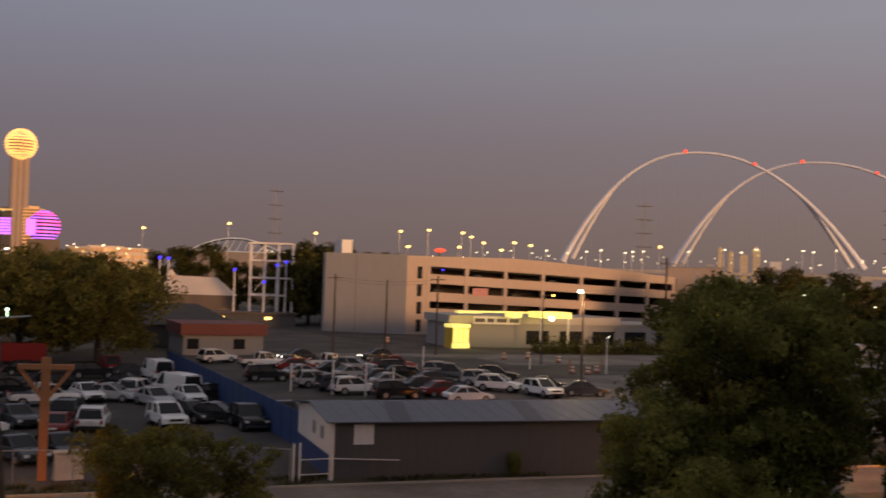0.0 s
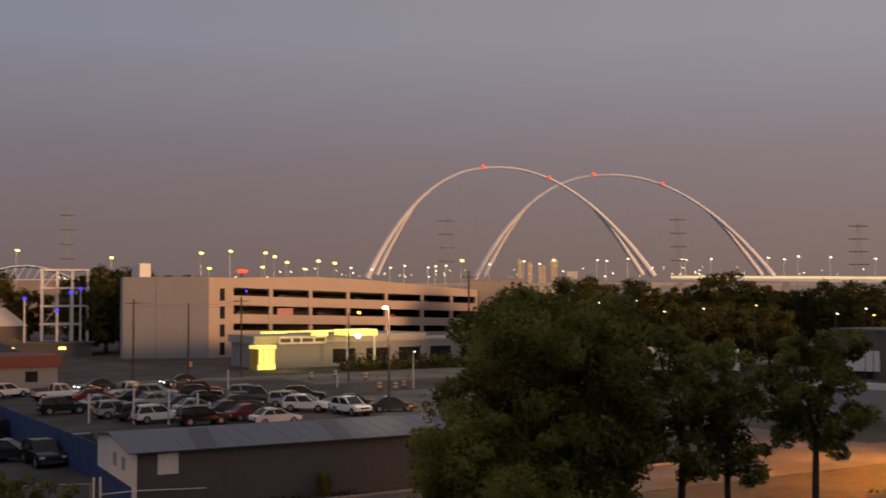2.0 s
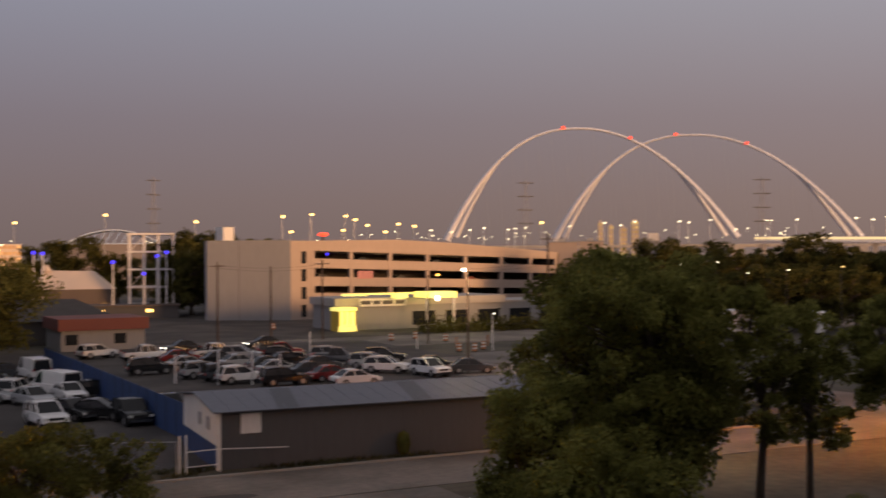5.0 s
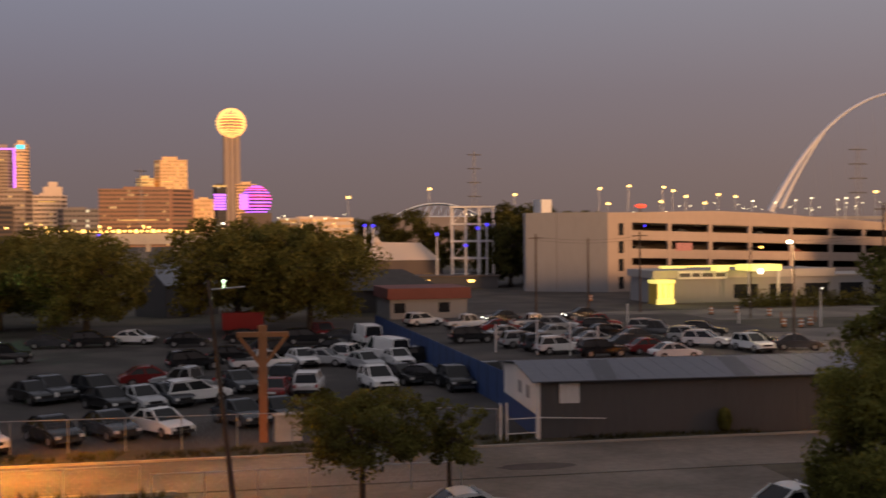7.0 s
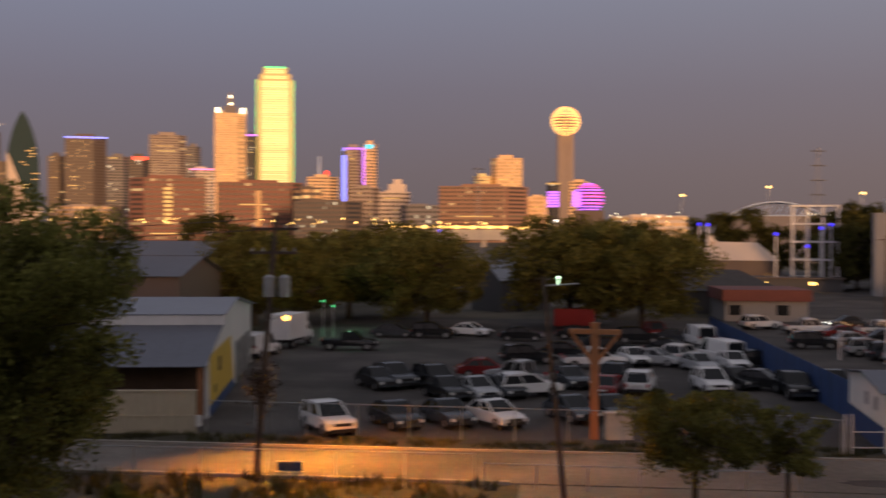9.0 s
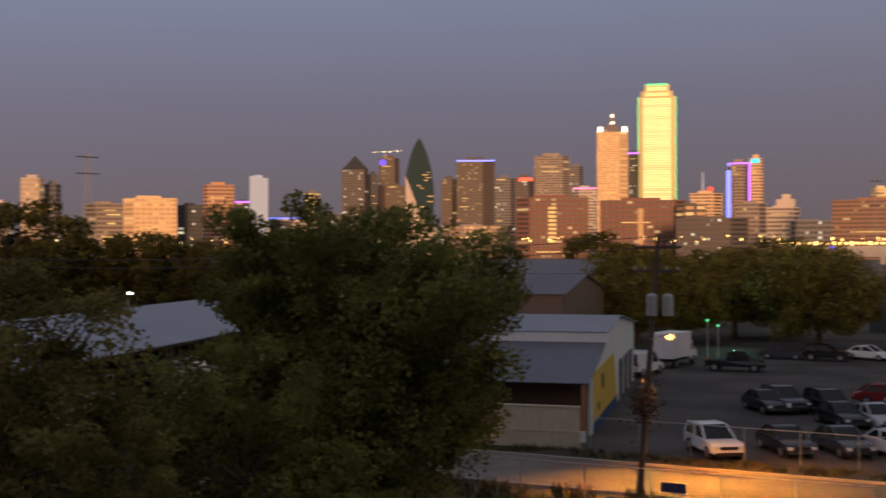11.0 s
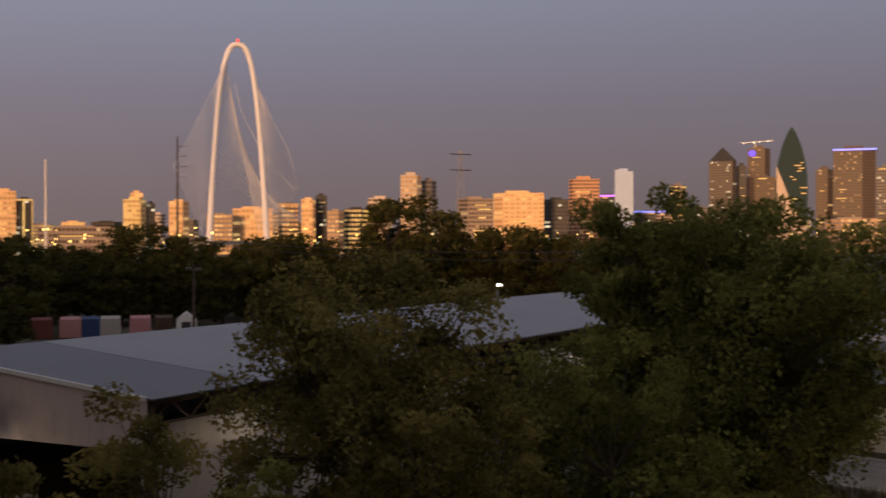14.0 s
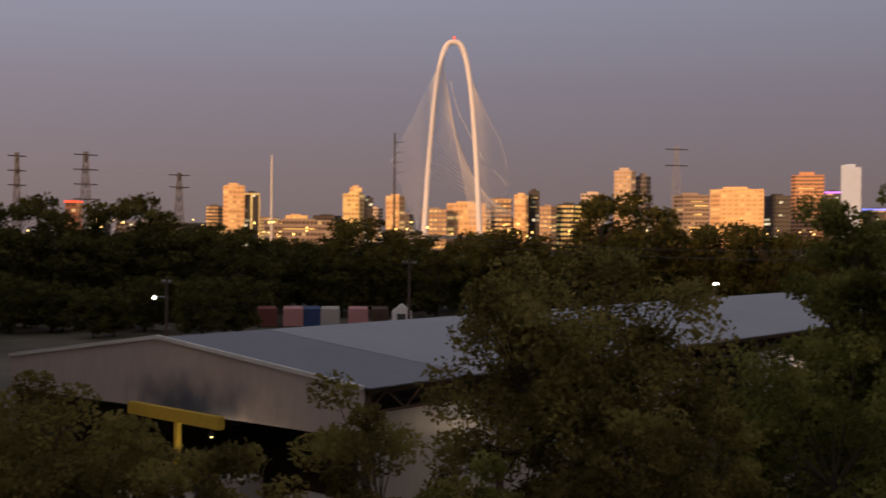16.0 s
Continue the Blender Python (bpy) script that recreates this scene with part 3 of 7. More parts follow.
put_tree(tree("tree", 11.0, 4.1, 2.0, 0.22, M["leaf_olive"], 28000, 0.1, 21, 150, "brownish olive tree in autumn leaf beside the warehouse"), -47.6, 35)
put_tree(tree("tree", 7.6, 2.7, 1.2, 0.16, M["leaf_olive"], 14000, 0.09, 22, 90, "brownish olive bush in front of the warehouse"), -43.0, 30)
put_tree(tree("tree", 8.0, 2.4, 1.6, 0.12, M["leaf_olive"], 15000, 0.075, 23, 80, "thin olive tree with upright twigs before the warehouse"), -59.3, 25)
put_tree(tree("tree", 8.3, 3.3, 1.4, 0.14, M["leaf_olive"], 34000, 0.075, 24, 140, "leafy olive tree in front of the open warehouse"), -74.5, 27)
put_tree(tree("tree", 7.6, 2.2, 1.2, 0.1, M["leaf_olive"], 17000, 0.075, 25, 90, "low olive tree before the open warehouse"), -66.5, 23)
put_tree(tree("tree", 6.6, 2.4, 1.2, 0.1, M["leaf_dark"], 10000, 0.09, 26, 70, "low dark green tree before the warehouse"), -52.0, 25)

bush_a = put_tree(tree("bush", 5.6, 3.4, 0.4, 0.1, M["leaf_dark"], 16000, 0.1, 27, 90, "dense dark bush at the foot of the trees"), 34.6, 40)
for az, d, turn, big in ((42.5, 41, 60, 0.5), (47.0, 43, 220, 0.5), (51.5, 45, 20, 0.45), (-27.0, 36, 40, 0.7), (-31.0, 33, 130, 0.8), (-38.0, 28, 200, 0.8), (-21.8, 43, 300, 0.38)):
    copy_thing(bush_a, pose(*polar(az, d), 0, 0, turn)).scale = (big, big, big)

# ---- trees behind the yard ----
far_a = put_tree(tree("tree", 11.0, 7.0, 3.0, 0.35, M["leaf_green"], 22000, 0.2, 31, 130, "broad green tree behind the storage yard"), -7.0, 131)
for az, d, turn, big in ((0.2, 134, 70, 1.16), (3.8, 130, 160, 1.1), (-10.9, 146, 200, 1.0), (-13.6, 138, 310, 0.9), (2.4, 152, 100, 1.1), (-8.4, 150, 40, 1.1), (-15.6, 136, 250, 1.0)):
    copy_thing(far_a, pose(*polar(az, d), 0, 0, turn)).scale = (big, big, big)
far_b = put_tree(tree("tree", 12.0, 5.2, 1.1, 0.32, M["leaf_shaded"], 8500, 0.29, 32, 90, "dark round tree in the distant wood"), -15.5, 160)
far_c = put_tree(tree("tree", 13.5, 6.4, 1.1, 0.36, M["leaf_shaded"], 9000, 0.3, 33, 90, "tall dark tree in the distant wood"), -17.5, 175)
rnd = random.Random(7)
for k in range(46):
    az = -78 + k * 0.95 + rnd.uniform(-0.6, 0.6)
    d = rnd.uniform(152, 200)
    p = polar(az, d)
    big = rnd.uniform(0.72, 0.98)
    copy_thing(rnd.choice((far_b, far_c)), pose(p.x, p.y, 0, 0, 0, rnd.uniform(0, 360)) @ Matrix.Scale(big, 4)).scale = (big, big, big)
for k in range(24):
    az, d = -80 + k * 0.8 + rnd.uniform(-0.3, 0.3), rnd.uniform(126, 150)
    if -64.5 < az < -55:
        continue
    p, big = polar(az, d), rnd.uniform(0.38, 0.6)
    copy_thing(rnd.choice((far_b, far_c)), pose(p.x, p.y, 0, 0, 0, rnd.uniform(0, 360))).scale = (big, big, big)
for az, d, big in ((-76.0, 158, 1.12), (-74.2, 160, 1.18), (-72.5, 157, 1.05), (-69.5, 160, 1.2), (-68.0, 158, 1.1), (-45.2, 160, 1.3), (-46.3, 166, 1.12), (-58.2, 164, 1.02), (-41.5, 162, 1.08), (-40.2, 160, 1.0), (-71.0, 158, 0.9), (-66.6, 158, 0.9), (-13.0, 170, 0.95), (-11.6, 190, 0.85), (-9.0, 185, 0.8),
                  (7.2, 300, 1.15), (8.8, 300, 1.25), (10.4, 306, 1.1), (12.9, 300, 1.2), (13.9, 236, 1.25), (14.6, 240, 1.2), (16.6, 265, 1.35), (17.6, 262, 1.35)):
    p = polar(az, d)
    copy_thing(far_b if d % 4 else far_c, pose(p.x, p.y, 0, 0, 0, d * 7)).scale = (big, big, big)
for k in range(44):
    az = 30.5 + (k % 22) * 1.12 + rnd.uniform(-0.6, 0.6)
    d = rnd.uniform(172, 195) if k < 22 else rnd.uniform(226, 254)
    if az < 33.4 or k < 22 and (az > 46.5 or az < 35.5):
        continue
    p = polar(az, d)
    big = rnd.uniform(0.62, 0.85) if k < 22 else rnd.uniform(0.98, 1.16)
    copy_thing(rnd.choice((far_b, far_c)), pose(p.x, p.y, 0, 0, 0, rnd.uniform(0, 360))).scale = (big, big, big)


# ---- vehicles ----
OUTLINE = {
    "sedan": ([(-2.25, 0.28), (-2.3, 0.62), (-2.2, 0.88), (-1.5, 0.96), (0.95, 0.94), (1.9, 0.8), (2.25, 0.62), (2.3, 0.3)], [(-1.75, 0.93), (-1.05, 1.42), (0.1, 1.46), (0.98, 0.93)], 0.87),
    "suv": ([(-2.25, 0.36), (-2.32, 0.75), (-2.2, 1.0), (1.05, 1.04), (2.0, 0.96), (2.28, 0.75), (2.3, 0.38)], [(-2.2, 1.0), (-1.92, 1.62), (0.0, 1.67), (0.92, 1.03)], 0.92),
    "pickup": ([(-2.65, 0.45), (-2.7, 1.02), (-0.75, 1.02), (1.25, 1.06), (2.35, 1.0), (2.62, 0.78), (2.65, 0.42)], [(-0.75, 1.0), (-0.6, 1.74), (0.6, 1.78), (1.3, 1.04)], 0.95),
    "van": ([(-2.6, 0.4), (-2.65, 1.1), (1.6, 1.15), (2.4, 1.02), (2.62, 0.75), (2.65, 0.42)], [(-2.62, 1.08), (-2.55, 2.1), (1.0, 2.15), (1.75, 1.12)], 0.98),
}
FULL = {"sedan": "sedan car", "suv": "sport utility car", "pickup": "pickup truck", "van": "cargo van"}
SHOWROOM = {}


def vehicle(kind, colour, m):
    side, cabin, half = OUTLINE[kind]
    car = thing("car" if kind in ("sedan", "suv") else kind if kind == "van" else "pickup_truck", f"{colour} {FULL[kind]} parked in the storage yard", "car" if kind in ("sedan", "suv") else "van" if kind == "van" else "truck", m, "vehicles in the yard")
    body = Shape().profile(side, -half, half, 0.12)
    (x0, z0), (x1, z1), (x2, z2), (x3, z3) = cabin
    roof_h = half - 0.2
    body.profile([(x1 - 0.1, z1 - 0.1), (x1 + 0.16, z1 + 0.03), ((x1 + x2) / 2, (z1 + z2) / 2 + 0.07), (x2 - 0.2, z2 + 0.03), (x2 + 0.12, z2 - 0.1)], -roof_h - 0.02, roof_h + 0.02, 0.22)
    for sy in (-1, 1):
        lo, hi = sy * (half - 0.07), sy * roof_h
        for (a, b) in (((x0, z0), (x1, z1)), ((x3, z3), (x2, z2)), (((x0 + x3) / 2, z0), ((x1 + x2) / 2 - 0.1, (z1 + z2) / 2))):
            body.beam((a[0], lo, a[1]), (b[0], hi, b[1]), 0.09, 0.09)
    part("body", body, M["car_" + colour], car, smooth=True)
    g = half - 0.1
    gl = Shape().add([(x0, -g, z0), (x3, -g, z3), (x3, g, z3), (x0, g, z0), (x1, -roof_h, z1), (x2, -roof_h, z2), (x2, roof_h, z2), (x1, roof_h, z1)], [(3, 2, 1, 0), (4, 5, 6, 7), (0, 1, 5, 4), (1, 2, 6, 5), (2, 3, 7, 6), (3, 0, 4, 7)])
    part("glazing", gl, M["car_glass"], car, "dark glass windows")
    if kind == "van":
        part("side_panel", Shape().box(-2.55, -g - 0.03, 1.12, 0.5, g + 0.03, 2.05, None, 0.02), M["car_" + colour], car)
    if kind == "pickup":
        part("bed", Shape().box(-2.55, -half + 0.12, 1.0, -0.85, half - 0.12, 1.035), M["tyre"], car, "open black load bed")
    for x in (side[0][0] + 0.85, side[-1][0] - 0.9):
        for sy in (-1, 1):
            part("wheel_arch", Shape().tube((x, sy * (half - 0.3), 0.36), (x, sy * (half - 0.012), 0.36), 0.43 if kind == "sedan" else 0.49, n=16), M["tyre"], car, "dark wheel arch")
    wr, ax = (0.33 if kind == "sedan" else 0.38), (side[0][0] + 0.85, side[-1][0] - 0.9)
    for x in ax:
        for sy in (-1, 1):
            wheel = part("tyre", Shape().tube((x, sy * (half - 0.2), wr), (x, sy * (half + 0.01), wr), wr, n=14), M["tyre"], car)
            part("rim", Shape().tube((x, sy * (half - 0.05), wr), (x, sy * (half + 0.025), wr), wr * 0.58, n=10), M["rim"], wheel)
    xf, xb, zl = side[-2][0], side[1][0], side[-2][1]
    for sy in (-1, 1):
        part("headlight", Shape().box(xf - 0.12, sy * (half - 0.2) - 0.14, zl - 0.08, xf + 0.02, sy * (half - 0.2) + 0.14, zl + 0.07), M["head"], car)
        part("tail_light", Shape().box(xb - 0.02, sy * (half - 0.17) - 0.09, side[1][1] - 0.1, xb + 0.1, sy * (half - 0.17) + 0.09, side[1][1] + 0.14), M["tail"], car)
    part("grille", Shape().box(xf - 0.1, -half + 0.42, zl - 0.1, xf + 0.025, half - 0.42, zl + 0.06), M["tyre"], car, "dark front grille")
    part("plate", Shape().box(xb - 0.035, -0.26, side[1][1] - 0.05, xb + 0.02, 0.26, side[1][1] + 0.08), M["head"], car, "pale blank plate")
    for x in (xf - 0.1, xb - 0.05):
        part("bumper", Shape().box(x, -half + 0.15, 0.33, x + 0.16, half - 0.15, 0.51), M["car_grey"] if colour in ("black", "silver") else M["tyre"], car)
    return car


def park(kind, colour, x, y, heading):
    m = pose(x, y, 0.05, 0, 0, heading)
    if (kind, colour) not in SHOWROOM:
        SHOWROOM[kind, colour] = vehicle(kind, colour, m)
    else:
        copy_thing(SHOWROOM[kind, colour], m)


park("suv", "white", -13.3, 62.9, -57)
park("sedan", "black", -9.8, 65.1, -58)
park("sedan", "grey", -6.9, 66.2, -58)
park("sedan", "white", -4.1, 66.4, -54)
park("sedan", "grey", 0.4, 68.8, -61)
park("sedan", "black", 2.7, 69.3, -66)
park("suv", "grey", -12.4, 81.9, -56)
park("suv", "black", -9.3, 81.2, -56)
park("sedan", "black", -8.1, 76.6, -56)
park("sedan", "silver", -6.0, 76.8, -61)
park("sedan", "grey", -4.3, 77.8, -56)
park("sedan", "red", -6.2, 88.2, 10)
park("pickup", "silver", -3.3, 84.3, 150)
park("suv", "white", -2.5, 78.1, 25)
park("suv", "black", -3.2, 97.4, 15)
park("sedan", "grey", 0.3, 83.4, -66)
park("sedan", "black", -0.1, 102.0, 0)
park("pickup", "white", 2.4, 94.9, 10)
park("suv", "black", 4.1, 85.9, 70)
park("sedan", "red", 2.9, 79.4, 80)
park("suv", "white", 5.3, 81.2, 80)
park("sedan", "white", 5.8, 97.9, -75)
park("sedan", "silver", 7.7, 97.6, -30)
park("suv", "white", 10.1, 100.2, 60)
park("suv", "red", 9.6, 122.3, -80)
park("suv", "black", 7.4, 116.5, 0)
park("van", "white", 13.2, 114.2, 100)
park("van", "white", 13.2, 99.7, 115)
park("sedan", "white", 13.8, 95.8, -80)
park("sedan", "silver", 10.8, 93.9, -70)
park("suv", "white", 10.3, 81.9, -80)
park("sedan", "black", 12.4, 84.6, -60)
park("sedan", "black", 14.1, 83.7, -30)
park("suv", "black", 15.8, 80.5, -85)
park("pickup", "grey", 18.5, 81.8, -85)
park("sedan", "black", 16.2, 97.4, 0)
park("pickup", "black", -20.4, 106.2, 5)
park("sedan", "white", -10.1, 121.6, -20)
park("sedan", "grey", -18.2, 119.5, 0)
park("suv", "black", -13.9, 119.3, 0)
park("sedan", "black", -4.5, 117.5, 0)
park("sedan", "black", 1.3, 120.0, 0)
park("sedan", "black", 9.7, 106.3, -20)
park("sedan", "grey", 2.8, 106.6, 10)
park("sedan", "black", -13.5, 81.0, -56)
park("sedan", "grey", 11.2, 116.9, 0)
park("suv", "black", 4.3, 105.3, 20)
park("pickup", "white", 26.9, 129.6, 5)
park("pickup", "white", 34.4, 128.2, 5)
park("suv", "white", 22.6, 135.3, 20)
park("sedan", "red", 29.7, 124.5, 0)
park("suv", "silver", 36.4, 124.1, -30)
park("pickup", "red", 41.4, 125.4, -10)
park("suv", "black", 40.3, 120.6, -20)
park("suv", "silver", 44.9, 118.4, -30)
park("pickup", "grey", 44.1, 114.4, -30)
park("suv", "black", 49.2, 113.1, -30)
park("suv", "silver", 45.4, 107.8, -40)
park("suv", "white", 45.1, 103.2, -40)
park("suv", "white", 47.6, 98.5, -80)
park("sedan", "silver", 33.8, 115.7, 10)
park("suv", "silver", 27.9, 107.5, 5)
park("suv", "grey", 29.1, 104.2, 5)
park("suv", "white", 29.8, 101.3, 5)
park("sedan", "silver", 35.3, 107.3, 0)
park("sedan", "grey", 37.4, 103.6, 0)
park("sedan", "red", 37.7, 99.1, 5)
park("suv", "black", 32.7, 97.7, 0)
park("sedan", "white", 38.3, 94.6, 5)
park("sedan", "silver", 28.6, 116.6, 5)
park("sedan", "grey", 35.6, 111.7, 5)
park("suv", "black", 24.1, 113.8, 0)
park("sedan", "black", 32.9, 119.8, 0)
park("sedan", "black", 38.9, 115.4, 0)
park("sedan", "black", 50.4, 103.3, -20)
park("sedan", "grey", 52.3, 98.8, -20)
park("sedan", "grey", 40.3, 109.1, 0)



def box_truck(m):
    t = thing("box_truck", "white box truck parked in the yard", "truck", m)
    part("cargo_box", Shape().box(-3.4, -1.15, 0.95, 1.3, 1.15, 3.3), M["white_paint"], t)
    part("cab", Shape().profile([(1.4, 0.5), (1.4, 2.35), (2.1, 2.35), (2.7, 1.5), (3.2, 1.35), (3.3, 0.5)], -1.0, 1.0, 0.1), M["car_white"], t)
    part("windscreen", Shape().add([(2.16, -0.85, 2.3), (2.16, 0.85, 2.3), (2.74, 0.85, 1.55), (2.74, -0.85, 1.55)], [(0, 1, 2, 3)]).box(1.6, -1.02, 1.5, 2.2, 1.02, 2.1), M["car_glass"], t)
    part("chassis", Shape().box(-3.3, -0.5, 0.6, 3.0, 0.5, 0.93), M["tyre"], t)
    for x in (-2.2, 2.3):
        for sy in (-1, 1):
            w = part("tyre", Shape().tube((x, sy * 0.75, 0.45), (x, sy * 1.05, 0.45), 0.45, n=14), M["tyre"], t)
            part("rim", Shape().tube((x, sy * 0.95, 0.45), (x, sy * 1.07, 0.45), 0.25, n=10), M["rim"], w)
    return t


box_truck(pose(-26.6, 108.5, 0.05, 0, 0, 82))
park("van", "white", -27.4, 99.5, 80)


# ---- buildings near the street ----
def ribbed_roof(a, b, c, d, rib, thick=0.06, gap=0.6):
    """A sheet-metal roof plane on corners a, b (eave) and c, d (ridge over b and a), with standing ribs."""
    s = Shape()
    a, b, c, d = map(Vector, (a, b, c, d))
    nrm = (b - a).cross(d - a).normalized()
    s.add([a, b, c, d] + [p + nrm * thick for p in (a, b, c, d)], [(3, 2, 1, 0), (4, 5, 6, 7), (0, 1, 5, 4), (1, 2, 6, 5), (2, 3, 7, 6), (3, 0, 4, 7)])
    k = max(1, int((b - a).length / gap))
    for i in range(k + 1):
        u = i / k
        s.beam(a.lerp(b, u) + nrm * (thick + rib / 2), d.lerp(c, u) + nrm * (thick + rib / 2), 0.05, rib)
    return s


def roof_of(parent, a, b, c, d, key, label="", gap=1.0):
    """A roof plane and, as a second part, its ribs."""
    whole = ribbed_roof(a, b, c, d, 0.012 if gap < 2 else 0.004, 0.06, gap)
    plane, ribs = Shape(), Shape()
    plane.v, plane.f = whole.v[:8], whole.f[:6]
    ribs.v, ribs.f = whole.v[8:], [tuple(i - 8 for i in f) for f in whole.f[6:]]
    part("roof", plane, M[key], parent, label)
    part("roof_rib", ribs, M[key], parent, kind="stuff")


def siding(x0, x1, y, z0, z1, step, depth, s=None):
    """Vertical ribs over a wall that faces -y."""
    s = s or Shape()
    k = int((x1 - x0) / step)
    for i in range(k + 1):
        x = x0 + (x1 - x0) * i / k
        s.box(x - 0.04, y - depth, z0, x + 0.04, y, z1)
    return s


shed = thing("shed", "long low grey metal shed with shallow pitched roof", "shed", pose(16.4, 60.0, 0, 0, 0, -2.5))
W, DEP, EAVE, RIDGE = 30.0, 9.4, 3.22, 3.75
part("front_wall", Shape().box(0, 0, 0, W, 0.15, EAVE), M["grey_siding"], shed)
part("gable_wall", Shape().add([(0, 0.15, 0), (0, DEP, 0), (0, DEP, EAVE), (0, DEP / 2, RIDGE), (0, 0.15, EAVE), (0.15, 0.15, 0), (0.15, DEP, 0), (0.15, DEP, EAVE), (0.15, DEP / 2, RIDGE), (0.15, 0.15, EAVE)], [(0, 1, 2, 3, 4), (9, 8, 7, 6, 5), (2, 1, 6, 7)]), M["grey_siding"], shed)
part("side_wall", Shape().box(W - 0.15, 0.15, 0, W, DEP, EAVE), M["grey_siding"], shed)
part("back_wall", Shape().box(0, DEP, 0, W, DEP + 0.15, EAVE), M["grey_siding"], shed)
part("siding", siding(0, W, 0, 0.05, EAVE - 0.05, 0.6, 0.01), M["grey_siding"], shed, kind="stuff")
part("end_wall", Shape().add([(-0.05, 0.0, 1.35), (-0.05, DEP, 1.35), (-0.05, DEP, EAVE - 0.05), (-0.05, DEP / 2, RIDGE - 0.1), (-0.05, 0.0, EAVE - 0.05), (-0.01, 0.0, 1.35), (-0.01, DEP, 1.35), (-0.01, DEP, EAVE - 0.05), (-0.01, DEP / 2, RIDGE - 0.1), (-0.01, 0.0, EAVE - 0.05)], [(4, 3, 2, 1, 0), (5, 6, 7, 8, 9), (0, 1, 6, 5), (1, 2, 7, 6), (2, 3, 8, 7), (3, 4, 9, 8), (4, 0, 5, 9)]), M["white_paint"], shed, "white painted end wall")
part("plinth", Shape().box(-0.06, 0.1, 0.0, -0.01, DEP, 1.33), M["blue_paint"], shed, "blue painted lower wall")
for y in (2.0, 4.2):
    part("window", Shape().box(-0.09, y, 2.0, -0.04, y + 0.7, 2.7), M["garage_side"], shed)
part("corner_post", Shape().box(-0.12, -0.12, 0, 0.1, 0.1, EAVE), M["white_paint"], shed, "white corner post")
roof_of(shed, (-0.4, -0.45, EAVE - 0.02), (W + 0.4, -0.45, EAVE - 0.02), (W + 0.4, DEP / 2, RIDGE), (-0.4, DEP / 2, RIDGE), "dark_roof", "blue-grey ribbed metal roof")
roof_of(shed, (W + 0.4, DEP + 0.45, EAVE - 0.02), (-0.4, DEP + 0.45, EAVE - 0.02), (-0.4, DEP / 2, RIDGE), (W + 0.4, DEP / 2, RIDGE), "dark_roof")
for x in (3.2, 11.2, 19.2):
    part("roof_panel", Shape().add([(x, -0.35, EAVE + 0.062), (x + 1.2, -0.35, EAVE + 0.062), (x + 2.0, DEP / 2 - 0.2, RIDGE + 0.055), (x + 0.8, DEP / 2 - 0.2, RIDGE + 0.055)], [(0, 1, 2, 3)]), M["worn_roof"], shed, "darker roof panel")
part("window_board", Shape().box(1.2, -0.08, 1.98, 2.32, -0.005, 3.08), M["white_paint"], shed, "white boarded window")
part("bush_stain", Shape().ball((10.6, -0.25, 0.85), 0.45, 8, 1.6), M["leaf_dark"], shed, "dark green lump against the wall")

# blue fence panels behind the shed
fence = thing("blue_fence", "tall dark blue sheet metal fence in the yard", "fence")
a, b = Vector((15.4, 124.0, 0.05)), Vector((17.3, 70.6, 0.05))
for k in range(21):
    p, q = a.lerp(b, k / 21), a.lerp(b, (k + 0.985) / 21)
    part("panel", Shape().beam(p + Vector((0, 0, 1.15)), q + Vector((0, 0, 1.15)), 0.05, 2.3), M["blue_paint"], fence)
for k in range(22):
    p = a.lerp(b, k / 21)
    part("post", Shape().tube(p, p + Vector((0, 0, 2.35)), 0.05), M["steel_dark"], fence)

# tan street wall and the yellow workshop behind
wall_t = thing("street_wall", "tan rendered street wall lit by the lamp", "wall", pose(-20.5, 61.3, 0, 0, 0, 9), kind="structure")
part("wall", Shape().box(-16, 0, 0, 0, 0.2, 2.45), M["tan_wall"], wall_t)
part("rail", Shape().box(-16, -0.04, 1.02, 0, 0, 1.1).box(-16, -0.05, 2.4, 0.03, 0.22, 2.5), M["tan_wall"], wall_t)
for k in range(9):
    part("batten", Shape().box(-16 + 2 * k - 0.05, -0.035, 0, -16 + 2 * k + 0.05, 0, 2.4), M["tan_wall"], wall_t)
part("meter_box", Shape().box(0.05, -0.2, 0.5, 0.35, 0.0, 1.1), M["white_paint"], wall_t)
shop = thing("workshop", "workshop with yellow mural wall and grey metal roofs", "building", pose(-21.0, 64.2, 0, 0, 0, 10.85))
part("front_wall", Shape().box(-15, 2.0, 0, -0.2, 2.2, 3.6), M["rust"], shop)
part("far_wall", Shape().box(-15, 31.8, 0, 0, 32, 5.0), M["grey_siding"], shop)
part("hidden_wall", Shape().box(-15.2, 2.0, 0, -15, 32, 4.6), M["grey_siding"], shop)
part("post", Shape().box(-0.35, 0.1, 0, -0.1, 0.35, 3.4), M["orange_wood"], shop, "wooden corner post")
part("side_wall", Shape().add([(0, 2, 0), (0, 32, 0), (0, 32, 5.0), (0, 18, 6.35), (0, 9, 5.75), (0, 9, 5.1), (0, 2, 3.75), (-0.2, 2, 0), (-0.2, 32, 0), (-0.2, 32, 5.0), (-0.2, 18, 6.35), (-0.2, 9, 5.75), (-0.2, 9, 5.1), (-0.2, 2, 3.75)], [(0, 1, 2, 3, 4, 5, 6), (13, 12, 11, 10, 9, 8, 7)] + [(k, k + 7, (k + 1) % 7 + 7, (k + 1) % 7) for k in range(7)]), M["white_paint"], shop, "white painted side wall")
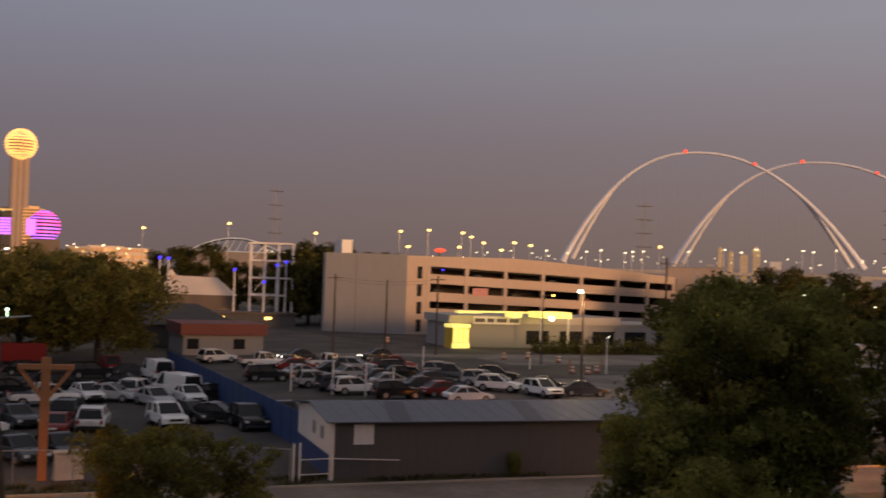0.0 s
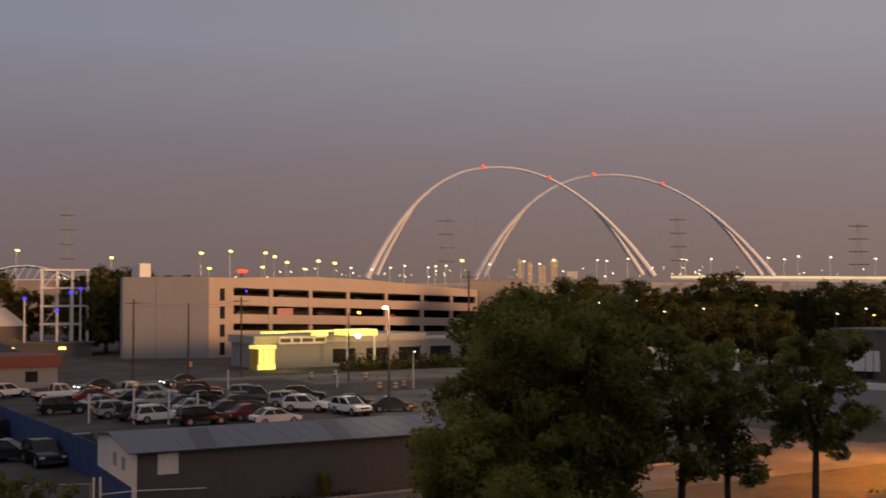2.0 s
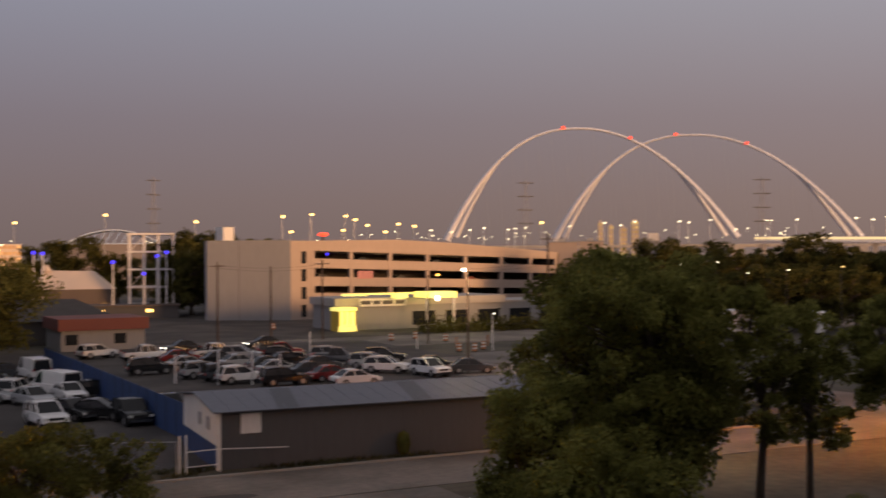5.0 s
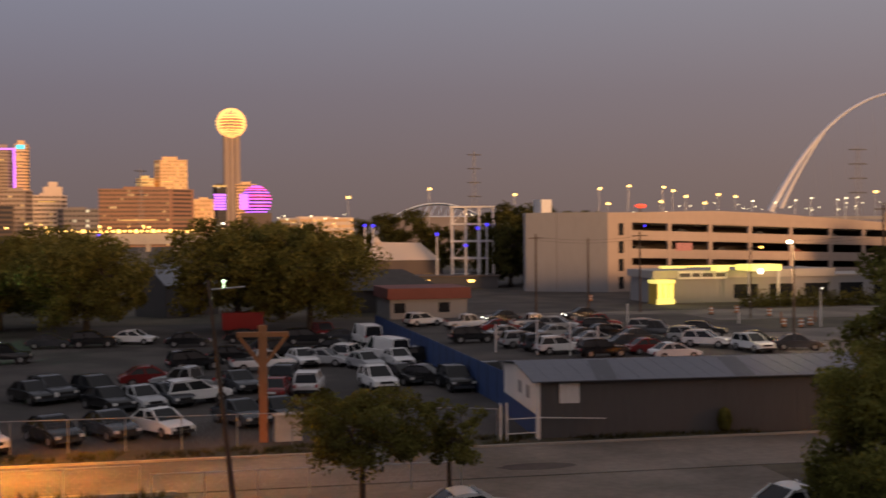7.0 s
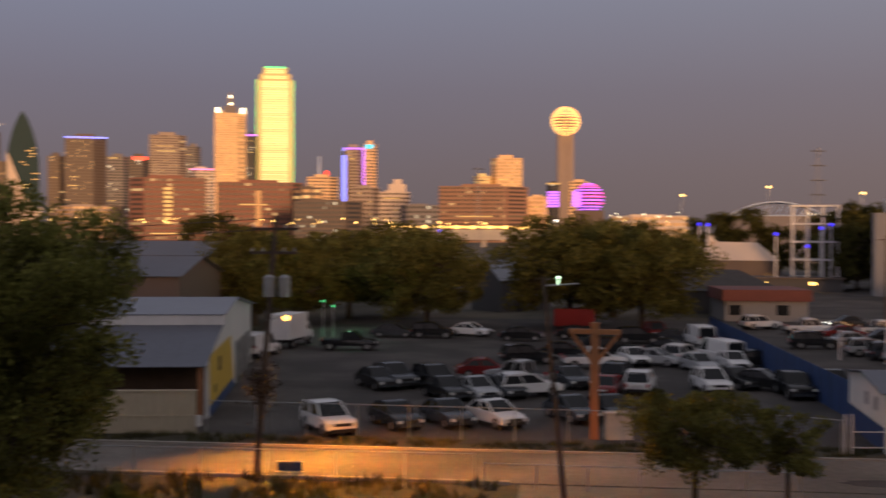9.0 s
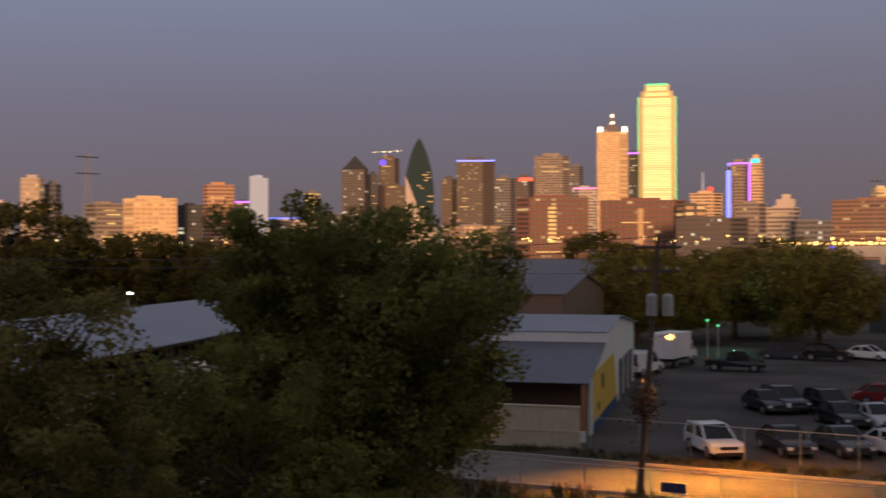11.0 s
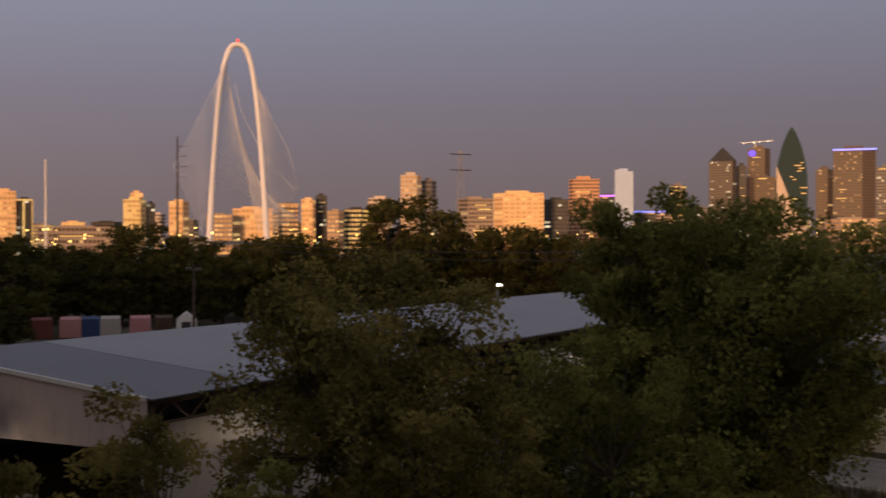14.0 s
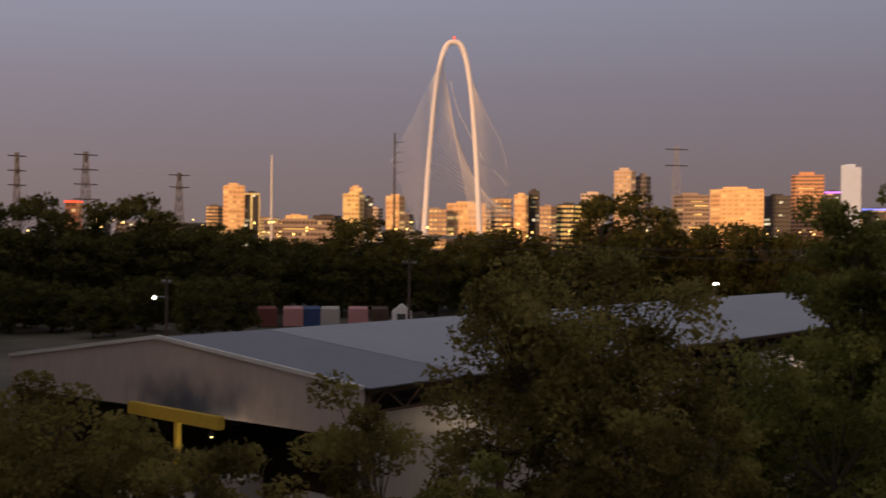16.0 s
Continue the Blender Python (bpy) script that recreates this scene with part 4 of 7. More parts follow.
part("mural_wall", Shape().add([(0.01, 2.9, 0.7), (0.01, 17, 0.7), (0.01, 15, 3.9), (0.01, 2.9, 3.75), (0.05, 2.9, 0.7), (0.05, 17, 0.7), (0.05, 15, 3.9), (0.05, 2.9, 3.75)], [(3, 2, 1, 0), (4, 5, 6, 7), (0, 1, 5, 4), (1, 2, 6, 5), (2, 3, 7, 6), (3, 0, 4, 7)]), M["yellow_paint"], shop, "yellow painted mural panel")
for y0, z0, y1, z1 in ((7.2, 2.3, 8.4, 3.2), (5.0, 1.2, 5.8, 1.7)):
    part("mural_figure", Shape().box(0.05, y0, z0, 0.08, y1, z1), M["rust"], shop, "dark mural shape")
for y in (19, 23, 27):
    part("door", Shape().box(0.0, y, 0, 0.06, y + 2.4, 3.0), M["steel_dark"], shop)
part("plinth", Shape().box(0.0, 2.9, 0, 0.06, 17, 0.68), M["blue_paint"], shop, "blue painted base strip")
roof_of(shop, (-15.3, 0, 3.4), (0.15, 0, 3.4), (0.15, 9.0, 5.1), (-15.3, 9.0, 5.1), "dark_roof", "grey ribbed lean-to roof")
part("fascia", Shape().box(-15.3, 8.85, 5.15, 0.3, 9.0, 5.8), M["white_paint"], shop, "white fascia board")
roof_of(shop, (-15.3, 8.8, 5.8), (0.3, 8.8, 5.8), (0.3, 18, 6.4), (-15.3, 18, 6.4), "metal_roof", "grey metal roof")
roof_of(shop, (0.3, 32.3, 5.0), (-15.3, 32.3, 5.0), (-15.3, 18, 6.4), (0.3, 18, 6.4), "metal_roof")


def low_house(name, m, w, dep, eave, ridge, wall, roof, label):
    h = thing(name, label, "building", m)
    part("wall", Shape().box(0, 0, 0, w, dep, eave), M[wall], h)
    for x in (0, w - 0.1):
        part("gable", Shape().add([(x, 0, eave), (x, dep, eave), (x, dep / 2, ridge - 0.1), (x + 0.1, 0, eave), (x + 0.1, dep, eave), (x + 0.1, dep / 2, ridge - 0.1)], [(0, 1, 2), (5, 4, 3), (0, 2, 5, 3), (2, 1, 4, 5), (1, 0, 3, 4)]), M[wall], h)
    roof_of(h, (-0.4, -0.4, eave), (w + 0.4, -0.4, eave), (w + 0.4, dep / 2, ridge), (-0.4, dep / 2, ridge), roof)
    roof_of(h, (w + 0.4, dep + 0.4, eave), (-0.4, dep + 0.4, eave), (-0.4, dep / 2, ridge), (w + 0.4, dep / 2, ridge), roof)
    part("door", Shape().box(w * 0.3, -0.06, 0, w * 0.3 + 1.1, 0.02, 2.1), M["steel_dark"], h)
    for k in (0.55, 0.78):
        part("window", Shape().box(w * k, -0.05, 1.1, w * k + 1.2, 0.02, 2.2), M["car_glass"], h)
    return h


low_house("house", pose(-52, 111.5, 0, 0, 0, 0), 13, 14, 6.6, 8.5, "tower_brown", "dark_roof", "pale green-lit house with dark metal roof behind the workshop")
low_house("house", pose(-60, 142, 0, 0, 0, 0), 14, 12, 8.0, 9.8, "grey_siding", "dark_roof", "dark grey warehouse with shallow roof behind the workshop")
cottage = low_house("house", pose(-9.0, 158, 0, 0, 0, 40), 9, 7, 4.4, 7.2, "grey_siding", "metal_roof", "small house with pale roof edge among trees")
back = cottage.matrix_basis.inverted()
part("rake_trim", Shape().beam(back @ polar(-5.45, 156, 5.7), back @ polar(-4.2, 156, 7.7), 0.5, 0.7), M["white_paint"], cottage, "pale sloping roof edge")
red = thing("red_building", "low grey building with red fascia beside the yard", "building", pose(18.6, 147.0, 0, 0, 0, 3))
part("wall", Shape().box(1.6, 0, 0, 12.0, 10, 2.6), M["garage_side"], red)
part("fascia", Shape().box(1.2, -0.5, 2.6, 12.4, 10.3, 4.05), M["red_paint"], red, "red painted fascia")
for k in range(2):
    part("window", Shape().box(2.1 + 6.0 * k, -0.06, 0.8, 3.6 + 6.0 * k, 0.02, 2.1), M["car_glass"], red)
red2 = thing("dark_roof_house", "dark hipped roof house behind the red building", "building", pose(13.5, 160, 0, 0, 0, 0))
part("wall", Shape().box(0, 0, 0, 16, 10, 3.2), M["grey_siding"], red2)
part("roof", Shape().add([(-0.6, -0.6, 3.2), (16.6, -0.6, 3.2), (16.6, 10.6, 3.2), (-0.6, 10.6, 3.2), (5, 5, 6.0), (11, 5, 6.0)], [(0, 1, 5, 4), (1, 2, 5), (2, 3, 4, 5), (3, 0, 4), (3, 2, 1, 0)]), M["steel_dark"], red2, "dark shingle roof")
wagon = thing("trailer", "bright red trailer behind the T-shaped pole", "trailer", pose(-1.2, 127, 0, 0, 0, 4))
part("body", Shape().box(0, 0, 0.8, 4.5, 2.4, 2.7), M["car_red"], wagon)
part("wheel", Shape().tube((1.2, -0.02, 0.45), (1.2, 0.3, 0.45), 0.45, n=12), M["tyre"], wagon)
part("wheel", Shape().tube((3.6, -0.02, 0.45), (3.6, 0.3, 0.45), 0.45, n=12), M["tyre"], wagon)
part("chassis", Shape().box(0.3, 0.4, 0.45, 4.3, 2.0, 0.8), M["tyre"], wagon)


# ---- open warehouse ----
ware = thing("warehouse", "long open warehouse with pale metal gable roof", "building", pose(-34.7, 21.4, 0, 0, 0, 13.6))
LEN, HW, LOW = 64.0, 12.3, 5.3
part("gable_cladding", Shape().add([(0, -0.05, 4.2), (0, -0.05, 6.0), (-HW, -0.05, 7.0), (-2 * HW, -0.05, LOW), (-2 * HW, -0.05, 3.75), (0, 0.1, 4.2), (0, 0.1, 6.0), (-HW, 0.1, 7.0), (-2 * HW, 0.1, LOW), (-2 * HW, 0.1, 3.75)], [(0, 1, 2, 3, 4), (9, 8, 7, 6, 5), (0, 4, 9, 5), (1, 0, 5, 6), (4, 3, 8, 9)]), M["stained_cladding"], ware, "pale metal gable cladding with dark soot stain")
part("cladding_rib", siding(-2 * HW, 0, -0.05, 4.3, 5.28, 0.9, 0.008), M["stained_cladding"], ware, kind="stuff")
part("verge_trim", Shape().beam((0.1, -0.1, 6.06), (-HW, -0.1, 7.08), 0.12, 0.16).beam((-HW, -0.1, 7.08), (-2 * HW - 0.1, -0.1, LOW + 0.06), 0.12, 0.16), M["white_paint"], ware, "pale roof edge trim")
roof_of(ware, (0.3, 0.0, 6.0), (0.3, 6.0, 6.0), (-HW, 6.0, 7.0), (-HW, 0.0, 7.0), "dark_roof", "darker blue-grey roof bay", 99)
roof_of(ware, (0.3, 6.0, 6.0), (0.3, LEN, 6.0), (-HW, LEN, 7.0), (-HW, 6.0, 7.0), "metal_roof", "pale ribbed metal roof", 99)
roof_of(ware, (-2 * HW - 0.3, LEN, LOW), (-2 * HW - 0.3, 0.0, LOW), (-HW, 0.0, 7.0), (-HW, LEN, 7.0), "metal_roof", "", 99)
for k in range(9):
    y = 0.3 + k * (LEN - 0.6) / 8
    for x, ztop in ((-0.1, 5.95), (-2 * HW + 0.1, LOW - 0.05)):
        part("column", Shape().box(x - 0.12, y - 0.12, 0, x + 0.12, y + 0.12, ztop), M["rust"], ware)
    tr = Shape().beam((0, y, 5.0), (-2 * HW, y, 5.0), 0.12, 0.15)
    for j in range(8):
        x0, x1 = -2 * HW * j / 8, -2 * HW * (j + 1) / 8
        zt = lambda x: 6.9 - abs(x + HW) / HW * (1.0 if x > -HW else 7.0 - LOW)
        tr.beam((x0, y, 5.0), ((x0 + x1) / 2, y, zt((x0 + x1) / 2)), 0.08, 0.08).beam(((x0 + x1) / 2, y, zt((x0 + x1) / 2)), (x1, y, 5.0), 0.08, 0.08)
    part("truss", tr, M["rust"], ware)
    if k < 8:
        e, stp = Shape(), (LEN - 0.6) / 8
        e.beam((-0.05, y, 5.85), (-0.05, y + stp, 5.85), 0.1, 0.14).beam((-0.05, y, 5.1), (-0.05, y + stp, 5.1), 0.1, 0.1)
        for j in range(4):
            e.beam((-0.05, y + stp * j / 4, 5.1), (-0.05, y + stp * (j + 0.5) / 4, 5.85), 0.07, 0.07).beam((-0.05, y + stp * (j + 0.5) / 4, 5.85), (-0.05, y + stp * (j + 1) / 4, 5.1), 0.07, 0.07)
        part("eave_truss", e, M["rust"], ware)
part("canopy_beam", Shape().beam((-12.6, -1.2, 4.15), (-6.5, -1.2, 4.15), 0.3, 0.5).beam((-9.3, -1.2, 3.9), (-9.3, -1.2, 0), 0.22, 0.22).beam((-9.3, -1.2, 2.8), (-11.0, -1.2, 1.7), 0.14, 0.14), M["yellow_paint"], ware, "yellow steel canopy beam and brace")
part("back_wall", Shape().box(-2 * HW, LEN - 0.2, 0, 0, LEN, 5.2).box(-2 * HW - 0.1, 0.3, 0, -2 * HW + 0.1, LEN, LOW - 0.1), M["grey_siding"], ware)
part("inner_wall", Shape().box(-0.6, 0.4, 0, -0.4, 26, 5.0), M["pale_cladding"], ware, "pale half-height wall panels")
part("inner_wall", Shape().box(-0.6, 32, 0.6, -0.4, 52, 5.0), M["pale_cladding"], ware, "pale half-height wall panels")
part("slab", Shape().box(-2 * HW, 0, 0, 0.2, LEN, 0.12), M["soil"], ware)


for lx, ly in ((1.1, 6.0), (0.9, 20.0), (-7.5, -0.9), (0.9, 40.0)):
    at = ware.matrix_basis @ Vector((lx, ly, 4.7 if ly > 0 else 3.6))
    wl = thing("work_lamp", "small warm work lamp hung under the warehouse eave", "lamp", Matrix.Translation(at))
    part("bulb", Shape().ball((0, 0, -0.12), 0.05, 8), M["lamp_warm"], wl)
    part("bracket", Shape().beam((0, 0, 0), (-0.25, -0.05, 0.35), 0.05, 0.05), M["steel_dark"], wl)
    part("hood", Shape().tube((0, 0, -0.1), (0, 0, 0.05), 0.16, 0.05, 10), M["steel_dark"], wl)
    lamp_light(at.x, at.y, at.z - 0.3, 40, (1.0, 0.76, 0.48), 0.1)


def crate(x, y, w, d, h, key, label):
    c = thing("storage_crate", label, "crate", pose(x, y, 0, 0, 0, 13.6))
    part("box", Shape().box(0, 0, 0.1, w, d, h), M[key], c)
    part("pallet", Shape().box(-0.05, -0.05, 0, w + 0.05, d + 0.05, 0.1), M["orange_wood"], c)


for x, y, w, d, h, key in ((-36.5, 17.8, 1.3, 1.2, 1.5, "white_paint"), (-33.6, 18.8, 1.6, 1.2, 1.1, "pale_cladding"), (-39.2, 16.9, 1.0, 1.0, 1.3, "concrete"), (-30.6, 26.0, 1.4, 1.2, 1.4, "white_paint"), (-30.9, 31.5, 1.8, 1.4, 1.2, "pale_cladding"), (-42.5, 16.6, 1.2, 1.1, 1.9, "white_paint"), (-44.3, 15.6, 1.4, 1.2, 1.2, "pale_cladding"), (-40.9, 18.6, 1.3, 1.2, 2.1, "concrete"), (-38.0, 20.0, 1.4, 1.2, 1.7, "pale_cladding"), (-31.6, 22.4, 1.2, 1.2, 1.9, "concrete"), (-32.4, 20.4, 1.0, 1.0, 0.9, "white_paint")):
    crate(x, y, w, d, h, key, "pale wrapped pallet load beside the warehouse")

# containers and shack by the wood
for az, key, w in ((-61.8, "pink_paint", 2.4), (-60.85, "blue_paint", 2.0), (-59.95, "concrete", 2.3), (-58.55, "pink_paint", 2.4), (-57.45, "rust", 2.0), (-63.1, "red_paint", 2.4)):
    c = thing("container", "weathered painted container at the edge of the wood", "container", facing(az, 142))
    part("box", Shape().box(-w / 2, 0, 0.15, w / 2, 6, 2.3), M[key], c)
    part("rib", siding(-w / 2, w / 2, 0, 0.2, 2.25, 0.3, 0.04), M[key], c, kind="stuff")
    part("skid", Shape().box(-w / 2, 0, 0, w / 2, 6, 0.15), M["rust"], c)
shack = thing("shack", "small white gabled shack beside the wood", "shed", facing(-56.35, 140))
part("wall", Shape().add([(1.2 * math.cos(math.pi * k / 10), 0, 2.0 + 1.0 * (1 - abs(math.cos(math.pi * k / 10)))) for k in range(11)] + [(-1.2, 0, 0), (1.2, 0, 0)] + [(1.2 * math.cos(math.pi * k / 10), 4, 2.0 + 1.0 * (1 - abs(math.cos(math.pi * k / 10)))) for k in range(11)] + [(-1.2, 4, 0), (1.2, 4, 0)],
                         [tuple(range(13)), tuple(range(25, 12, -1))] + [(k, (k + 1) % 13, 13 + (k + 1) % 13, 13 + k) for k in range(13)]), M["white_paint"], shack)
part("door", Shape().box(-0.6, -0.05, 0, 0.5, 0.02, 1.9), M["steel_dark"], shack)


# ---- poles, lamps and fences ----
def utility_pole(x, y, h, label, lean=(0, 0), arms=1, r=0.16, wood="pole_wood", arm=1.1):
    p = thing("utility_pole", label, "pole", pose(x, y, 0))
    top = Vector((lean[0], lean[1], h))
    part("pole", Shape().tube((0, 0, -0.2), top, r, r * 0.65, 10), M[wood], p)
    for k in range(arms):
        c = top.lerp(Vector((0, 0, 0)), 0.05 + 0.09 * k)
        part("crossarm", Shape().beam(c + Vector((-arm, 0, 0)), c + Vector((arm, 0, 0)), 0.1, 0.12), M[wood], p)
        for u in (-0.9, -0.45, 0.45, 0.9):
            part("insulator", Shape().tube(c + Vector((u * arm, 0, 0.06)), c + Vector((u * arm, 0, 0.24)), 0.05, 0.03, 6), M["galvanised"], p)
    return p


p = utility_pole(-14.2, 51.0, 12.1, "dark wooden utility pole with transformers and an orange lamp", (0.9, 0.2), 2)
for dx in (0.08, 0.8):
    part("transformer", Shape().tube((0.62 + dx, -0.25, 8.4), (0.62 + dx, -0.25, 9.3), 0.26, n=12).tube((0.62 + dx, -0.25, 9.3), (0.62 + dx, -0.25, 9.4), 0.26, 0.12, 12), M["galvanised"], p, "pale transformer can")
arm = part("lamp_arm", Shape().tube((0.55, 0, 7.3), (0.6, 3.3, 7.3), 0.04), M["galvanised"], p)
part("lamp_head", Shape().ball((0.6, 3.35, 7.15), 0.2, 10, 0.7), M["lamp_sodium"], arm, "glowing orange sodium lamp")
vine = Shape()
rv = random.Random(41)
for _ in range(700):
    c = Vector((rv.gauss(0, 0.3) + 0.25, rv.gauss(0, 0.25), rv.gauss(4.3, 0.5)))
    u, w = Vector((rv.gauss(0, 1), rv.gauss(0, 1), rv.gauss(0, 1))).normalized() * 0.11, Vector((rv.gauss(0, 1), rv.gauss(0, 1), rv.gauss(0, 1))).normalized() * 0.06
    vine.add([c - u, c + w, c + u, c - w], [(0, 1, 2, 3)])
part("vine", vine, M["bark"], p, "dark creeper on the pole", kind="stuff")
q = utility_pole(0.0, 48.6, 9.5, "thin leaning pole with a greenish street lamp", (-0.98, 0.4), 0, 0.12)
part("lamp_arm", Shape().tube((-0.95, 0.38, 9.1), (0.55, 0.5, 9.2), 0.035), M["galvanised"], q)
part("lamp_head", Shape().tube((-0.34, 0.42, 9.16), (-0.34, 0.42, 9.4), 0.03).ball((-0.34, 0.42, 9.46), 0.085, 10, 0.8), M["lamp_green"], q, "greenish white lamp")
tp = thing("braced_post", "orange-brown timber post with V-shaped bracing", "post", pose(1.6, 62.6, 0, 0, 0, -6))
part("post", Shape().box(-0.22, -0.18, 0, 0.22, 0.18, 6.45), M["orange_wood"], tp)
part("beam", Shape().box(-1.4, -0.22, 5.82, 1.4, 0.22, 6.08), M["orange_wood"], tp)
for sy in (-1, 1):
    part("brace", Shape().beam((sy * 0.15, 0, 4.35), (sy * 1.3, 0, 5.86), 0.2, 0.2), M["orange_wood"], tp)
blocks = thing("stone_block", "pale rough stone block at the foot of the post", "stone", pose(2.9, 62.8, 0, 0, 0, 8))
bs = Shape()
bs.box(-0.75, -0.35, 0, 0.75, 0.35, 1.45, None, 0.06)
part("block", bs, M["stone"], blocks)
part("cap", Shape().box(-0.8, -0.4, 1.45, 0.8, 0.4, 1.55), M["stone"], blocks)


def chain_fence(points, h, label, gap=3.0, mesh=True):
    f = thing("chain_link_fence", label, "fence")
    for a, b in zip(points, points[1:]):
        a, b = Vector((*a, 0)), Vector((*b, 0))
        n = max(1, round((b - a).length / gap))
        for i in range(n + 1):
            c = a.lerp(b, i / n)
            part("post", Shape().tube(c, c + Vector((0, 0, h)), 0.035, n=6), M["galvanised"], f)
        part("top_rail", Shape().tube(a + Vector((0, 0, h - 0.03)), b + Vector((0, 0, h - 0.03)), 0.025, n=6), M["galvanised"], f)
        if mesh:
            w, k = Shape(), int((b - a).length / 0.35)
            for i in range(k):
                for j in (-1, 1):
                    u0, u1 = i / k, min(1, max(0, (i + j * h / 0.35) / k))
                    if 0 < u1 < 1:
                        w.beam(a.lerp(b, u0) + Vector((0, 0, 0.05)), a.lerp(b, u1) + Vector((0, 0, h - 0.06)), 0.0028, 0.0028)
            part("wire_mesh", w, M["galvanised"], f, kind="stuff")


chain_fence([(-20, 61.7), (11.7, 60.6), (14.0, 59.5)], 1.9, "galvanised chain-link fence along the yard")
chain_fence([(-32, 49.6), (-4, 50.0)], 1.6, "thin wire fence on the near side of the street")
chain_fence([(-3.5, 50.0), (10, 49.7)], 1.2, "low wire fence on the near side of the street", 2.4)
gate = thing("gate", "white pipe gate beside the shed", "gate", pose(14.15, 59.4, 0, 0, 0, 5))
for x in (0, 0.35, 2.2):
    part("post", Shape().tube((x, 0, 0), (x, 0, 2.2), 0.06, n=8), M["white_paint"], gate)
for z in (0.5, 1.3):
    part("rail", Shape().tube((0.35, 0, z), (2.2, 0, z), 0.03, n=6), M["white_paint"], gate)
part("long_rail", Shape().tube((2.2, 0, 1.3), (6.0, -0.35, 1.12), 0.03, n=6), M["white_paint"], gate)
sign = thing("notice_board", "small dark blue sign board on the fence", "sign", pose(-12.4, 50.2, 0, 0, 0, 0))
part("board", Shape().box(-0.55, -0.03, 0.55, 0.55, 0.0, 0.95), M["blue_paint"], sign)
part("frame", Shape().box(-0.58, -0.02, 0.5, 0.58, 0.01, 0.55).box(-0.58, -0.02, 0.95, 0.58, 0.01, 1.0), M["white_paint"], sign)
part("post", Shape().box(-0.03, 0.0, 0, 0.03, 0.05, 0.95), M["galvanised"], sign)


def street_lamp(m, h, material, label, reach=0.8, r=0.09, head=0.22, metal="galvanised", double=False):
    p = thing("street_lamp", label, "street lamp", m, "street lamps")
    part("pole", Shape().tube((0, 0, -0.1), (0, 0, h), r, r * 0.6, 8), M[metal], p)
    for sx in ((-1, 1) if double else (1,)):
        part("arm", Shape().tube((0, 0, h - 0.1), (sx * reach, 0, h + 0.1), r * 0.4, n=6), M[metal], p)
        part("lamp_head", Shape().ball((sx * reach, 0, h), head, 8, 0.6), M[material], p)
    return p


street_lamp(pose(52.35, 99.7, 0, 0, 0, 0), 10.2, "lamp_white", "tall wooden lamp post with a bright white lamp", -0.4, 0.15, 0.3, "pole_wood")
street_lamp(pose(67.2, 121.6, 0, 0, 0, 0), 4.5, "lamp_white", "white lamp post in the car park", 0.2, 0.1, 0.12, "white_paint")
street_lamp(pose(65.0, 135.2, 0, 0, 0, 0), 9.1, "lamp_sodium", "wooden lamp post with an orange lamp", 1.5, 0.12, 0.25, "pole_wood")
cp = utility_pole(59.9, 42.9, 13.0, "dark wooden utility pole with an orange lamp at the street corner", (0, 0), 1)
part("lamp_arm", Shape().tube((0, 0, 7.6), (4.3, 1.3, 7.9), 0.04), M["galvanised"], cp)
part("lamp_head", Shape().ball((4.4, 1.35, 7.85), 0.18, 10, 0.7), M["lamp_sodium"], cp, "glowing orange sodium lamp")
utility_pole(40.8, 150.3, 11.0, "dark wooden utility pole beside the cross street")
utility_pole(55.6, 149.8, 11.2, "dark wooden utility pole beside the cross street")
utility_pole(48.9, 152.3, 10.4, "dark wooden utility pole beside the cross street", (0, 0), 0)
utility_pole(73.0, 118, 14.3, "tall dark utility pole beside the car park")
k = polar(-68.0, 86)
pl = utility_pole(k.x, k.y, 8.3, "wooden utility pole with a small lamp by the wood", (0, 0), 1, 0.14, "pole_wood", 0.9)
part("lamp_arm", Shape().tube((0, 0, 6.8), (-0.9, -0.5, 6.85), 0.03), M["galvanised"], pl)
part("lamp_head", Shape().ball((-1.0, -0.55, 6.75), 0.16, 8), M["lamp_white"], pl)
k = polar(-56.0, 100)
utility_pole(k.x, k.y, 9.6, "wooden utility pole by the wood")
k = polar(-40.85, 92)
street_lamp(pose(k.x, k.y, 0), 8.0, "lamp_white", "lamp post with a white lamp behind the warehouse", 0.2, 0.1, 0.24)
for x, y, h, key in ((34, 128.5, 1.3, "white_paint"), (40, 129.5, 1.2, "white_paint"), (47, 131, 2.4, "white_paint"), (27.5, 101, 3.0, "white_paint"), (30.2, 99.5, 3.0, "white_paint"), (24.3, 104, 2.6, "white_paint"), (33.5, 101.5, 2.4, "white_paint"), (76, 112, 1.4, "orange_wood"), (60, 128, 1.3, "white_paint"), (65, 127, 1.3, "orange_wood"), (70, 128, 1.3, "orange_wood")):
    b = thing("bollard", "pale marker post beside the cross street" if key == "white_paint" else "orange marker post beside the cross street", "bollard", pose(x, y, 0.03), "marker posts")
    part("post", Shape().tube((0, 0, 0), (0, 0, h), 0.09, n=8), M[key], b)
    part("cap", Shape().ball((0, 0, h), 0.095, 8), M[key], b)


def wires(name, a, b, sag, count, gap, label):
    w = thing(name, label, "cable", kind="")
    for k in range(count):
        pts = [Vector(a).lerp(Vector(b), i / 12) + Vector((0, 0, k * gap - sag * 4 * (i / 12) * (1 - i / 12))) for i in range(13)]
        s = Shape().sweep(pts, [0.018] * len(pts), 5)
        part("wire", s, M["steel_dark"], w)


